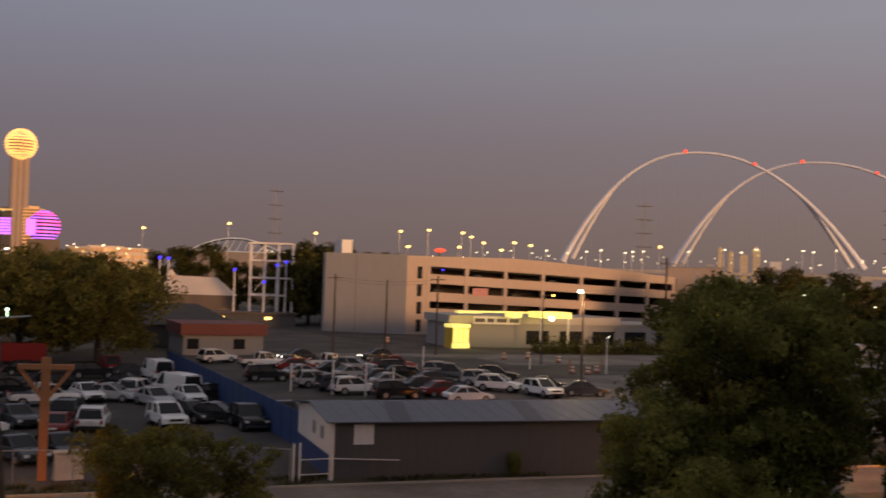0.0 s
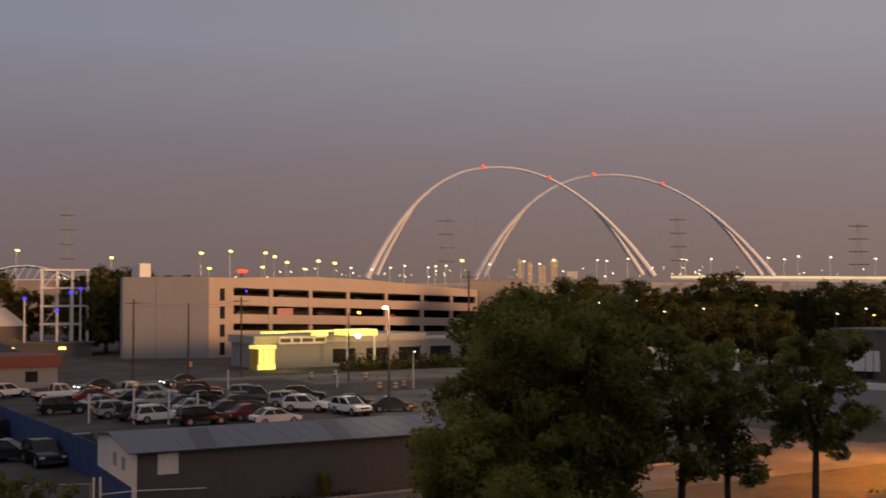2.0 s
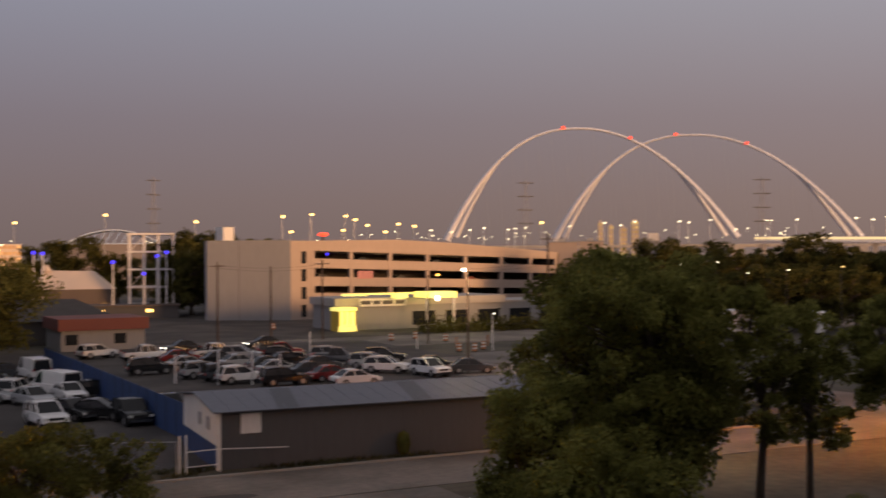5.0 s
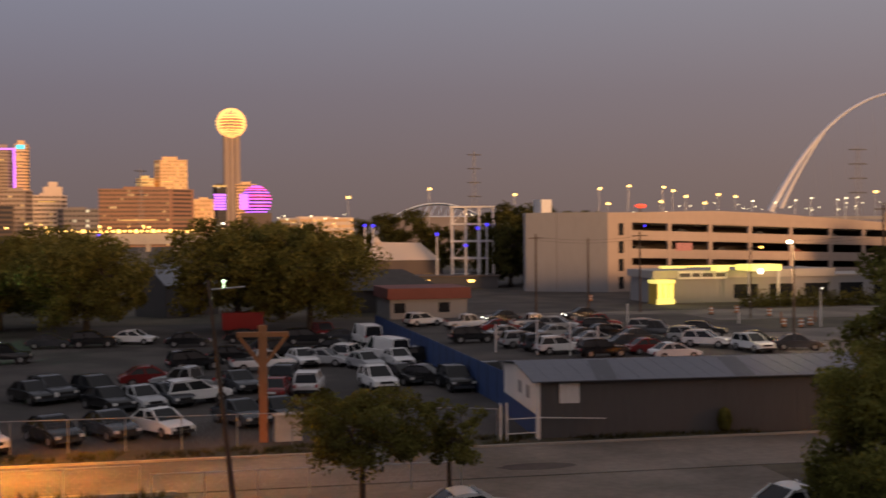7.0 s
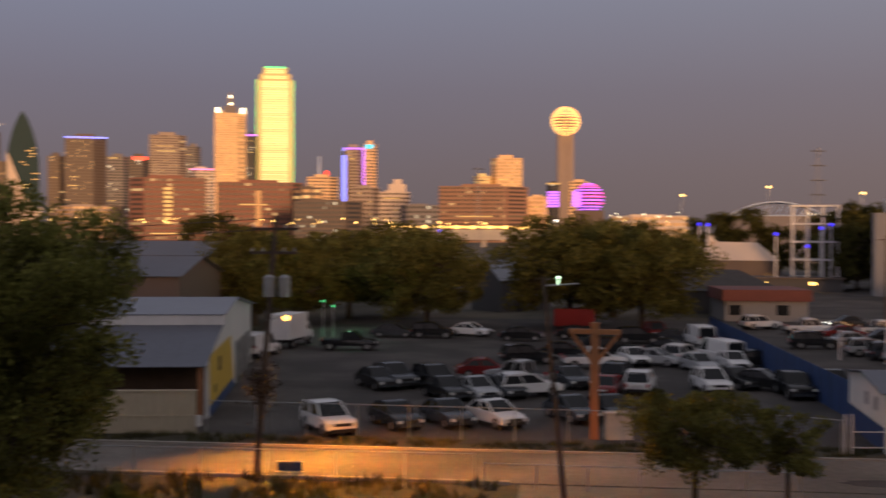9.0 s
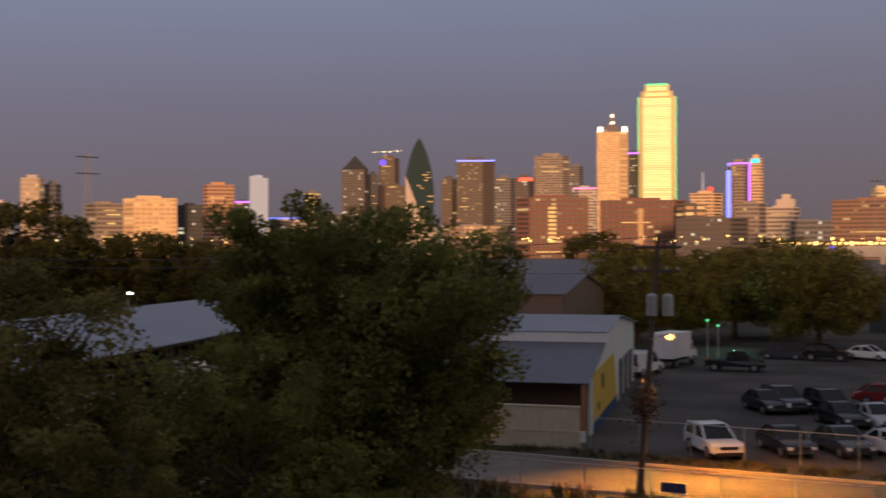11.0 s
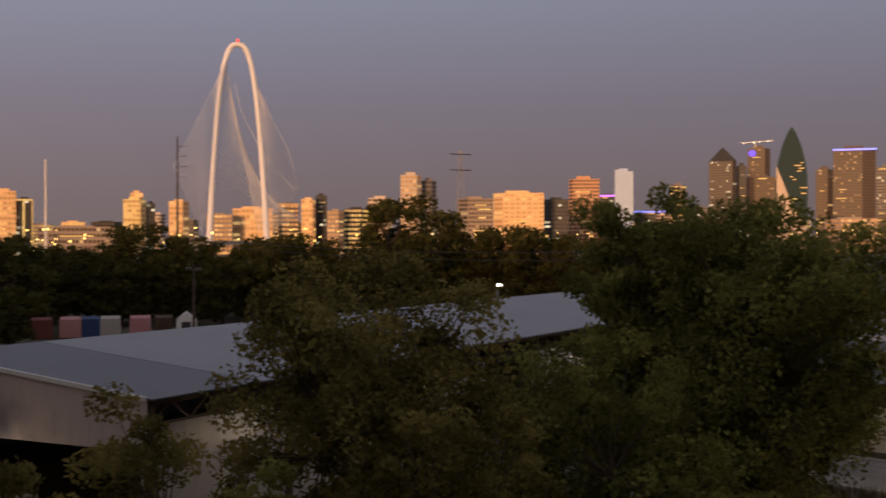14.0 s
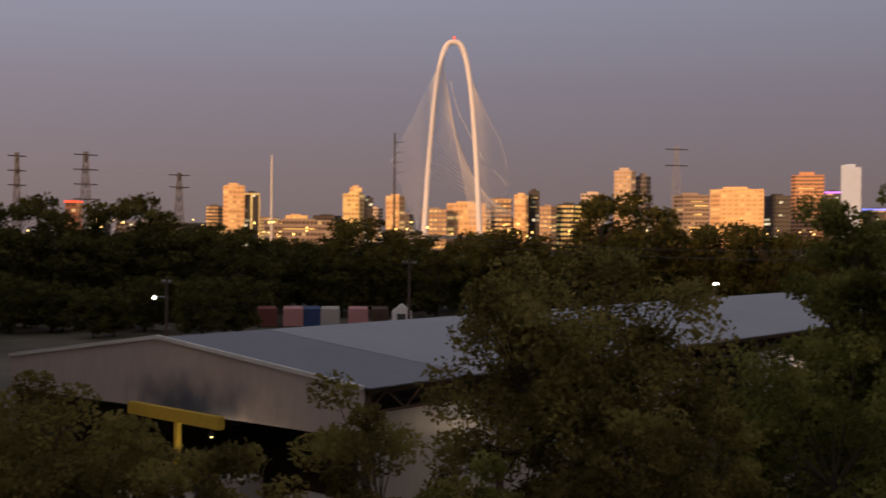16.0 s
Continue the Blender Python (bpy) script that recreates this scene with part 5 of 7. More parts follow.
wires("overhead_wires", (-13.3, 51.2, 11.5), (-90, 60, 11.5), 1.2, 2, 0.5, "thin dark overhead wires")
wires("overhead_wires", (40.8, 150.3, 10.2), (55.6, 149.8, 10.2), 0.5, 2, 0.4, "thin dark overhead wires between poles")
wires("overhead_wires", (55.6, 149.8, 9.8), (73.0, 118, 10.4), 0.8, 2, 0.4, "thin dark overhead wires between poles")

# ---- parking garage ----
gar = thing("parking_garage", "four-level pale concrete parking garage with open sloping decks", "parking garage", pose(67.1, 198.9, 0, 0, 0, 16.2))
GL, GD, GH, LV, FALL = 74.0, 20.0, 14.7, 3.4, 0.0295


def ramp(x0, y0, z0, x1, y1, z1):
    """A box whose length follows the fall of the parking decks."""
    f0, f1 = FALL * (x0 - 5.6), FALL * (x1 - 5.6)
    return Shape().add([(x0, y0, max(z0 - f0, 0)), (x1, y0, max(z0 - f1, 0)), (x1, y1, max(z0 - f1, 0)), (x0, y1, max(z0 - f0, 0)), (x0, y0, max(z1 - f0, 0.05)), (x1, y0, max(z1 - f1, 0.05)), (x1, y1, max(z1 - f1, 0.05)), (x0, y1, max(z1 - f0, 0.05))],
                       [(3, 2, 1, 0), (4, 5, 6, 7), (0, 1, 5, 4), (1, 2, 6, 5), (2, 3, 7, 6), (3, 0, 4, 7)])


part("core_wall", Shape().box(0.6, 0, 0, 5.6, GD, GH), M["garage_wall"], gar)
part("side_wall", Shape().add([(0.57, -0.05, 0), (0.57, -0.05, GH + 0.1), (-10.1, 11.4, GH + 0.1), (-10.1, 11.4, 0), (0.57, 3, 0), (0.57, 3, GH + 0.1), (-8.8, 14.4, GH + 0.1), (-8.8, 14.4, 0)], [(0, 1, 2, 3), (7, 6, 5, 4), (1, 0, 4, 5), (3, 2, 6, 7), (2, 1, 5, 6), (0, 3, 7, 4)]), M["garage_side"], gar, "blank end wall, its shaded side painted grey")
part("panel_joint", Shape().add([(-6.0, 6.97, 0), (-6.0, 6.97, GH), (-6.06, 7.03, GH), (-6.06, 7.03, 0)], [(0, 1, 2, 3)]), M["garage_dark"], gar)
for k in range(5):
    z = (0.0, 3.75, 7.1, 10.45, 13.4)[k]
    # Deck colour carries the shade behind the openings.
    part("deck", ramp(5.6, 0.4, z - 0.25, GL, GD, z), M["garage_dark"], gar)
    if k < 4:
        part("parapet", ramp(5.6, 0, (0, 3.0, 6.25, 9.6)[k], GL, 0.35, (1.3, 4.95, 8.0, 11.4)[k]), M["garage_wall"], gar)
    if k:
        part("deck_beam", ramp(5.6, 6.0, z - 0.8, GL, 6.4, z - 0.26), M["garage_side"], gar)
crest = ((5.6, 14.7), (26, 15.0), (40, 14.5), (GL, 12.4))
for (x0, z0), (x1, z1) in zip(crest, crest[1:]):
    lo0, lo1 = 12.85 - FALL * (x0 - 5.6), 12.85 - FALL * (x1 - 5.6)
    part("parapet", Shape().add([(x0, 0, lo0), (x1, 0, lo1), (x1, 0.35, lo1), (x0, 0.35, lo0), (x0, 0, z0), (x1, 0, z1), (x1, 0.35, z1), (x0, 0.35, z0)], [(3, 2, 1, 0), (4, 5, 6, 7), (0, 1, 5, 4), (1, 2, 6, 5), (2, 3, 7, 6), (3, 0, 4, 7)]), M["garage_wall"], gar)
for x in (5.6, 14.7, 24.5, 34.4, 45.1, 55.9, 65.2, 73.5):
    part("column", Shape().box(x - 0.42, -0.06, 0, x + 0.42, 0.5, 12.9 - FALL * (x - 5.6)), M["garage_wall"], gar)
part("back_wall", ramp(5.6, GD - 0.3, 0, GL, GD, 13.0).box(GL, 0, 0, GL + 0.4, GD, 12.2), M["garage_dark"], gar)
for k in range(4):
    part("window", Shape().box(3.0, -0.04, 0.55 + k * 3.3, 4.1, 0.02, 2.8 + k * 3.3), M["car_glass"], gar)
for k in range(3):
    for j in range(7):
        zl = (3.75, 7.1, 10.45)[k] - FALL * (4.4 + j * 9.2) - 0.32
        part("ceiling_lamp", Shape().box(10 + j * 9.2, 4.6, zl - 0.06, 10.5 + j * 9.2, 4.9, zl), M["lamp_warm"], gar)
for j, key in enumerate(("steel_dark", "car_grey", "steel_dark", "car_grey", "red_paint", "steel_dark")):
    x, z = 9.0 + 9.8 * j, (7.1, 10.45)[j % 2]
    part("parked_car_roof", Shape().profile([(-1.9, 0.0), (-1.5, 0.65), (-0.9, 1.15), (0.5, 1.2), (1.2, 0.7), (2.1, 0.55), (2.2, 0.0)], 1.4, 3.1, 0.15), M[key], gar).location = (x, 0, z - FALL * (x - 5.6) + 0.3)
part("stair_tower", Shape().box(-6.0, 12.4, GH, -3.7, 15.2, GH + 2.7), M["white_paint"], gar, "white stair head on the roof")
part("roof_sign", Shape().ball((11.0, 4, GH + 1.3), 1.1, 14, 0.36), M["lamp_red"], gar, "glowing red oval sign on the roof")
part("sign_post", Shape().box(10.85, 4, 13.0, 11.15, 4.2, GH + 1.2), M["steel_dark"], gar)
part("wall_sign", Shape().box(16.2, -0.12, 7.4, 20.0, -0.07, 8.9), M["pink_paint"], gar, "pale red sign on the parapet")
part("blue_light", Shape().ball((9.4, 0.6, 12.2), 0.25, 8), M["lamp_blue"], gar, "small blue light")

# kiosk and store with yellow canopy
kio = thing("kiosk", "brightly lit yellow kiosk beside the store", "kiosk", pose(63.3, 163.4, 0, 0, 0, 6))
# Front wall glows by itself to paint in the kiosk's bright lighting.
part("front_wall", Shape().box(0, 0, 0, 3.0, 0.15, 0.9), M["lamp_yellow"], kio)
part("back_wall", Shape().box(0, 2.6, 0, 3.0, 2.75, 3.2), M["yellow_paint"], kio)
for x in (0, 2.85):
    part("side_wall", Shape().box(x, 0.15, 0, x + 0.15, 2.6, 3.2), M["yellow_paint"], kio)
part("roof", Shape().box(-0.05, -0.1, 3.2, 3.05, 2.8, 3.75), M["lamp_yellow"], kio, "glowing yellow roof band")
for x in (0.18, 1.1, 2.02):
    part("window", Shape().box(x, 0.02, 0.95, x + 0.78, 0.1, 3.1), M["lamp_yellow"], kio, "lit yellow window")
for x in (0.05, 0.98, 1.9, 2.83):
    part("mullion", Shape().box(x, 0.0, 0.9, x + 0.12, 0.14, 3.2), M["yellow_paint"], kio)
part("counter", Shape().box(0.1, -0.3, 0.9, 2.9, 0.0, 0.96), M["white_paint"], kio)
store = thing("store", "long low white store with a lit yellow canopy", "store", pose(68, 163, 0, 0, 0, 0))
part("wall", Shape().box(-4, 3, 0, 44, 14, 3.9), M["garage_side"], store)
part("fascia", Shape().box(-4.5, 2.6, 3.9, 26, 14.3, 5.1), M["concrete"], store, "pale fascia band")
part("sign_board", Shape().box(-0.4, 2.4, 3.75, 7.6, 2.58, 5.0), M["white_paint"], store, "white sign board")
for x0, x1 in ((-0.2, 1.5), (1.9, 3.1), (3.5, 5.3), (5.7, 7.3)):
    part("sign_bar", Shape().box(x0, 2.33, 4.08, x1, 2.4, 4.66), M["grey_siding"], store, "grey sign bar")
part("canopy", Shape().box(9.0, -2.0, 5.05, 14.5, 2.3, 6.0), M["lamp_yellow"], store, "glowing yellow canopy edge")
part("canopy_light", Shape().box(4.9, 0.2, 5.0, 6.9, 2.2, 5.8), M["lamp_yellow"], store, "glowing yellow canopy box")
part("roof_edge", Shape().box(0.7, 1.6, 5.62, 8.98, 2.3, 5.86), M["lamp_yellow"], store, "thin lit yellow roof edge")
part("awning", Shape().box(-3.6, 0.9, 5.5, 0.2, 2.3, 5.85), M["lamp_yellow"], store, "lit yellow awning edge")
part("flat_roof", Shape().box(26, 2.8, 3.9, 44.3, 14.3, 4.15), M["concrete"], store)
for x in (9.4, 14.1):
    part("column", Shape().box(x - 0.15, -1.8, 0, x + 0.15, -1.5, 5.05), M["white_paint"], store)
part("floodlight", Shape().ball((10.8, -2.5, 5.0), 0.42, 10), M["lamp_white"], store, "glaring floodlight")
for k in range(6):
    part("window", Shape().box(9 + 6 * k, 2.94, 0.6, 13 + 6 * k, 3.02, 2.8), M["car_glass"], store)
hedge = Shape()
rh = random.Random(77)
for _ in range(5200):
    c = Vector((rh.uniform(73, 112), 154.5 + rh.gauss(0, 1.1), abs(rh.gauss(0, 1.0)) + 0.1))
    u, w = Vector((rh.gauss(0, 1), rh.gauss(0, 1), rh.gauss(0, 1))).normalized() * 0.28, Vector((rh.gauss(0, 1), rh.gauss(0, 1), rh.gauss(0, 1))).normalized() * 0.16
    hedge.add([c - u, c + w, c + u, c - w], [(0, 1, 2, 3)])
solid("hedge", hedge, M["leaf_shaded"], "dark shrubs before the store", "shrubs", kind="stuff")

# white wall, warehouse and trailer beyond the right-hand street corner
wwall = thing("boundary_wall", "low white wall along the street corner", "wall", pose(83.6, 78.5, 0, 0, 0, -78), kind="structure")
part("wall", Shape().box(0, 0, 0, 34, 0.25, 2.75), M["garage_side"], wwall)
part("coping", Shape().box(0, -0.05, 2.75, 34, 0.3, 3.35), M["white_paint"], wwall)
dock = thing("loading_dock_building", "dark brown low warehouse with a flat roof", "building", pose(127.4, 109.5, 0, 0, 0, -97))
part("wall", Shape().box(0, 0, 0, 60, 24, 6.2), M["tower_brown"], dock)
part("parapet", Shape().box(-0.2, -0.2, 6.2, 60.2, 24.2, 6.6), M["grey_siding"], dock)
part("rooftop_unit", Shape().box(15, 4, 6.6, 19, 7, 7.6), M["white_paint"], dock)
for k in range(4):
    part("dock_door", Shape().box(20 + 8 * k, -0.08, 1.2, 23.5 + 8 * k, 0.02, 4.4), M["steel_dark"], dock)
semi = thing("semi_trailer", "white semi trailer parked at the warehouse", "trailer", facing(49.9, 164))
part("box", Shape().box(0, -2.5, 1.05, 5.7, 0, 3.75), M["white_paint"], semi)
part("chassis", Shape().box(0.5, -1.9, 0.75, 5.5, -0.6, 1.05), M["tyre"], semi)
for x in (1.2, 2.4):
    for y in (-2.45, -0.35):
        part("tyre", Shape().tube((x, y, 0.5), (x, y + 0.3, 0.5), 0.5, n=12), M["tyre"], semi)
part("landing_gear", Shape().box(4.6, -2.1, 0, 4.75, -0.45, 0.8), M["steel_dark"], semi)
trk = thing("truck_cab", "pale truck cab beside the semi trailer", "truck", facing(52.3, 160, 0, 20))
part("cab", Shape().profile([(0, 0.5), (0, 3.0), (1.6, 3.0), (2.2, 1.9), (3.8, 1.7), (3.9, 0.5)], -1.1, 1.1, 0.12), M["car_silver"], trk)
part("windscreen", Shape().box(0.6, -1.13, 1.9, 1.6, 1.13, 2.7), M["car_glass"], trk)
for x in (0.8, 3.0):
    for y in (-1.1, 0.8):
        part("tyre", Shape().tube((x, y, 0.5), (x, y + 0.3, 0.5), 0.5, n=12), M["tyre"], trk)
for az, w, h, key in ((40.5, 2.3, 3.8, "white_paint"), (41.4, 2.7, 4.6, "concrete"), (41.95, 1.9, 3.2, "white_paint"), (44.75, 1.6, 3.6, "white_paint")):
    b = thing("box_trailer", "pale box trailer parked beyond the trees", "trailer", facing(az, 160))
    part("box", Shape().box(-w / 2, 0, 0.95, w / 2, 7, h), M[key], b)
    part("bumper_bar", Shape().box(-w / 2 + 0.1, -0.05, 0.5, w / 2 - 0.1, 0.05, 0.62), M["steel_dark"], b)
    part("chassis", Shape().box(-0.5, 0.1, 0.62, 0.5, 6.8, 0.95), M["tyre"], b)
    for sx in (-1, 1):
        part("tyre", Shape().tube((sx * (w / 2 - 0.35), 1.4, 0.48), (sx * (w / 2 - 0.05), 1.4, 0.48), 0.48, n=12), M["tyre"], b)
wb = thing("white_block", "grey block with white stepped top over the trees", "building", facing(37.2, 262))
part("wall", Shape().box(-3.6, 0, 0, 0.3, 8, rise(0.91, 262)), M["garage_side"], wb)
part("upper_storey", Shape().box(-2.4, -0.1, rise(0.74, 262), 0.0, 6, rise(1.12, 262)), M["white_paint"], wb, "white upper storey")
part("wing", Shape().box(0.7, -0.3, 0, 3.9, 8, rise(0.75, 262)), M["garage_wall"], wb, "pinkish plastered wing")
for az, w, el in ((33.9, 5.6, 0.71), (32.5, 6.6, 0.68)):
    b = thing("low_block", "pale plastered block over the trees", "building", facing(az, 264))
    part("wall", Shape().box(-w / 2, 0, 0, w / 2, 8, rise(el, 264)), M["garage_wall"], b)
    part("parapet", Shape().box(-w / 2 - 0.15, -0.15, rise(el, 264), w / 2 + 0.15, 8.15, rise(el, 264) + 0.25), M["garage_side"], b)
    part("roof_unit", Shape().box(-w * 0.2, 2, rise(el, 264) + 0.25, w * 0.1, 4, rise(el, 264) + 1.0), M["galvanised"], b)

# ---- steel frame tower and arched hall ----
fr = thing("steel_frame", "open pale steel frame building under construction", "building frame", facing(12.0, 232))
Hf = rise(1.25, 232)
for x in (-4.2, -1.4, 1.4, 4.2):
    for y in (0, 6):
        part("column", Shape().box(x - 0.24, y - 0.24, 0, x + 0.24, y + 0.24, Hf), M["white_paint"], fr)
for k in range(5):
    z = Hf - 0.3 - k * 3.5
    part("floor_slab", Shape().box(-4.6, -0.5, z, 4.6, 6.5, z + 0.35), M["white_paint"], fr)
    if k % 2:
        part("brace", Shape().beam((-4.2, 0, z), (-1.4, 0, z + 3.3), 0.12, 0.12), M["white_paint"], fr)
annex = thing("annex", "low pale annex with lit windows by the steel frame", "building", facing(11.0, 226))
part("wall", Shape().box(-14, 0, 0, 9, 8, 2.4), M["grey_siding"], annex)
for x in (-6, 3):
    part("lit_window", Shape().box(x, -0.06, 1.3, x + 1.2, 0.02, 1.8), M["lamp_amber"], annex)
part("roof", Shape().box(-14.4, -0.4, 2.4, 9.4, 8.4, 2.65), M["tower_brown"], annex)
tent = thing("tent_hall", "pale peaked hall lit warm from inside", "building", facing(8.4, 238))
part("roof", Shape().add([(-8.2, 0, 5.5), (8.2, 0, 5.5), (8.2, 10, 5.5), (-8.2, 10, 5.5), (-5.4, 5, 9.3), (4.0, 5, 9.1)], [(0, 1, 5, 4), (1, 2, 5), (2, 3, 4, 5), (3, 0, 4)]), M["tower_cream"], tent)
part("wall", Shape().box(-8, 0.2, 0, 8, 9.8, 5.5), M["tower_brown"], tent)
part("ridge_peak", Shape().tube((-5.4, 5, 9.2), (-5.4, 5, 10.6), 1.2, 0.1, 8), M["tower_cream"], tent)
for x in (-3, 0, 5):
    part("lit_window", Shape().box(x, -0.06, 1.6, x + 1.6, 0.02, 2.4), M["lamp_amber"], tent)
hall = thing("arched_hall", "large hall with a low arched white roof", "building", facing(10.2, 420))
hs = Shape()
for k in range(13):
    a = math.pi * k / 12
    for y in (0, 30):
        hs.v.append((-16 + 32 * k / 12, y, 17.2 + (rise(1.42, 420) - 17.2) * (1 - (k / 6 - 1) ** 2)))
hs.f = [(2 * k, 2 * k + 2, 2 * k + 3, 2 * k + 1) for k in range(12)]
part("roof", hs, M["tower_white"], hall)
truss = Shape()
for k in range(12):
    lo = [Vector((-16 + 32 * q / 12, -0.3, 17.0)) for q in (k, k + 1)]
    hi = [Vector((-16 + 32 * q / 12, -0.3, 17.2 + (rise(1.42, 420) - 17.2) * (1 - (q / 6 - 1) ** 2))) for q in (k, k + 1)]
    truss.beam(hi[0], hi[1], 0.35, 0.4).beam(lo[0], hi[1], 0.2, 0.2).beam(lo[0], lo[1], 0.3, 0.3)
part("roof_truss", truss, M["tower_white"], hall, "pale arched roof truss", kind="stuff")
part("wall", Shape().box(-16, 0, 0, 16, 30, 17), M["tower_grey"], hall)

# ---- high masts and far street lamps ----
for az, el, d, key in ((5.7, 1.75, 420, "lamp_warm"), (9.8, 2.14, 330, "lamp_warm"), (14.1, 1.82, 400, "lamp_warm"), (18.36, 2.07, 380, "lamp_warm"), (19.78, 2.17, 360, "lamp_warm"), (21.49, 2.09, 370, "lamp_warm"), (21.95, 1.9, 400, "lamp_warm"),
                       (22.57, 1.62, 420, "lamp_warm"), (18.76, 1.31, 480, "lamp_warm"), (21.36, 1.38, 480, "lamp_warm"), (23.48, 1.28, 520, "lamp_warm"), (24.13, 1.68, 500, "lamp_warm"), (24.95, 1.57, 520, "lamp_warm"), (31.37, 1.69, 520, "lamp_warm")):
    street_lamp(facing(az, d), rise(el, d), key, "tall highway lamp mast with a warm lamp", 0.3, 0.12, 0.0018 * d)
rl = random.Random(19)
for az, el in ((25.75, 1.34), (26.8, 1.25), (27.75, 1.35), (28.46, 1.44), (29.66, 1.35), (30.03, 1.41), (30.55, 1.44), (32.74, 1.5), (34.49, 1.64), (35.28, 1.52), (35.98, 1.69), (38.16, 1.68), (38.63, 1.63), (39.68, 1.73), (42.3, 1.67), (42.5, 1.65), (43.72, 1.68), (46.42, 1.72), (47.16, 1.63), (47.82, 1.76), (49.3, 1.7), (51.3, 1.6)):
    street_lamp(facing(az, 680), rise(el, 680), "lamp_cool", "pale highway lamp mast along the bridge approach", 0.5, 0.22, 0.75, "white_paint")
far_lights = Shape()
for _ in range(70):
    az, d = rl.uniform(22, 53), rl.uniform(620, 1500)
    far_lights.ball(polar(az, d, rise(rl.uniform(0.85, 1.3), d)), d * 0.0005 * rl.uniform(0.6, 1.4), 6)
for _ in range(60):
    az, d = rl.uniform(2, 22), rl.uniform(500, 1300)
    far_lights.ball(polar(az, d, rise(rl.uniform(0.35, 0.9), d)), d * 0.0007 * rl.uniform(0.6, 1.3), 6)
solid("distant_lights", far_lights, M["lamp_cool"], "sprinkle of distant town and highway lights", "lights", kind="stuff")
warm_lights = Shape()
for _ in range(120):
    az, d = rl.uniform(-77, -28), rl.uniform(650, 900)
    warm_lights.ball(polar(az, d, rise(rl.uniform(-0.1, 0.7), d)), d * 0.0007 * rl.uniform(0.5, 1.5), 6)
for _ in range(60):
    az, d = rl.uniform(-28, 5), rl.uniform(700, 900)
    warm_lights.ball(polar(az, d, rise(rl.uniform(0.2, 0.55), d)), d * 0.0007 * rl.uniform(0.6, 1.6), 6)
solid("distant_lights", warm_lights, M["lamp_warm"], "warm distant street lights along the skyline", "lights", kind="stuff")
for az, el, d in ((6.56, 0.33, 232), (6.98, 0.3, 232), (10.19, -0.14, 228), (12.27, 0.15, 230), (12.72, 0.32, 230), (11.65, -0.72, 228), (-6.38, -0.06, 232)):
    b = thing("blue_lamp", "small blue signal lamp on a thin post", "lamp", facing(az, d))
    part("bulb", Shape().ball((0, -0.6, rise(el, d)), 0.34, 8), M["lamp_blue"], b)
    part("post", Shape().tube((0, -0.4, 0), (0, -0.4, rise(el, d)), 0.2, 0.14, 8), M["white_paint"], b)
for az, el, d in ((4.55, -0.95, 150), (-12.2, -3.6, 118), (-11.7, -3.85, 120)):
    b = thing("signal_lamp", "small green light on a thin post", "lamp", facing(az, d))
    part("bulb", Shape().ball((0, -0.3, rise(el, d)), 0.14, 8), M["neon_green"], b)
    part("post", Shape().tube((0, 0, 0), (0, 0, rise(el, d)), 0.06, n=6), M["galvanised"], b)

for az, el, d, key in ((38.2, -0.45, 148, "lamp_cool"), (38.7, -0.5, 148, "lamp_cool"), (40.0, -0.35, 146, "lamp_cool"), (41.4, -0.9, 146, "lamp_cool"), (43.3, -0.75, 147, "lamp_cool"), (49.5, -0.99, 145, "lamp_white"), (51.15, -1.05, 148, "lamp_sodium"), (50.8, -0.75, 148, "lamp_cool"), (45.8, -0.6, 147, "lamp_warm")):
    street_lamp(facing(az, d), rise(el, d), key, "thin lamp post with a small light among trees", 0.2, 0.05, 0.13, "steel_dark")

# ---- highway and bridge decks ----
street_lamp(facing(-0.49, 700), rise(0.48, 700), "lamp_white", "bright white lamp mast before the round tower", 0.4, 0.2, 1.1)
hw = thing("highway", "elevated highway deck with a row of orange lamps", "bridge", facing(-4.2, 760), kind="structure")
part("deck", Shape().box(-75, 0, rise(-0.5, 760), 75, 12, rise(0.02, 760)), M["concrete"], hw)
for k in range(9):
    part("pier", Shape().box(-72 + 18 * k, 3, 0, -69 + 18 * k, 9, rise(-0.5, 760)), M["concrete"], hw)
for k in range(26):
    part("lamp", Shape().ball((-60 + 3.6 * k, -0.5, rise(0.14, 760)), 0.85 + 0.4 * (k % 3 == 0), 8), M["lamp_amber"], hw)
deck = thing("bridge_deck", "pale lit bridge deck beyond the trees", "bridge", facing(47.0, 660), kind="structure")
dl = [(-60, rise(0.88, 660)), (0, rise(0.82, 660)), (74, rise(0.74, 660))]
for (x0, z0), (x1, z1), thick in ((dl[0], dl[1], 2.2), (dl[1], dl[2], 3.0)):
    part("deck", Shape().add([(x0, 0, z0 - thick), (x1, 0, z1 - thick - 0.6), (x1, 14, z1 - thick - 0.6), (x0, 14, z0 - thick), (x0, 0, z0), (x1, 0, z1), (x1, 14, z1), (x0, 14, z0)], [(3, 2, 1, 0), (4, 5, 6, 7), (0, 1, 5, 4), (1, 2, 6, 5), (2, 3, 7, 6), (3, 0, 4, 7)]), M["arch_white"], deck)
    # Lamp light on the deck's face is put in as emission.
    part("railing_light", Shape().beam((x0, -0.3, z0 - 0.7), (x1, -0.3, z1 - 0.7), 0.3, 1.3), M["deck_glow"], deck, "deck face lit by lamps, done as a glowing strip")
for k in range(7):
    part("pier", Shape().box(-58 + 20 * k, 3, 0, -55 + 20 * k, 10, rise(0.5, 660)), M["concrete"], deck)


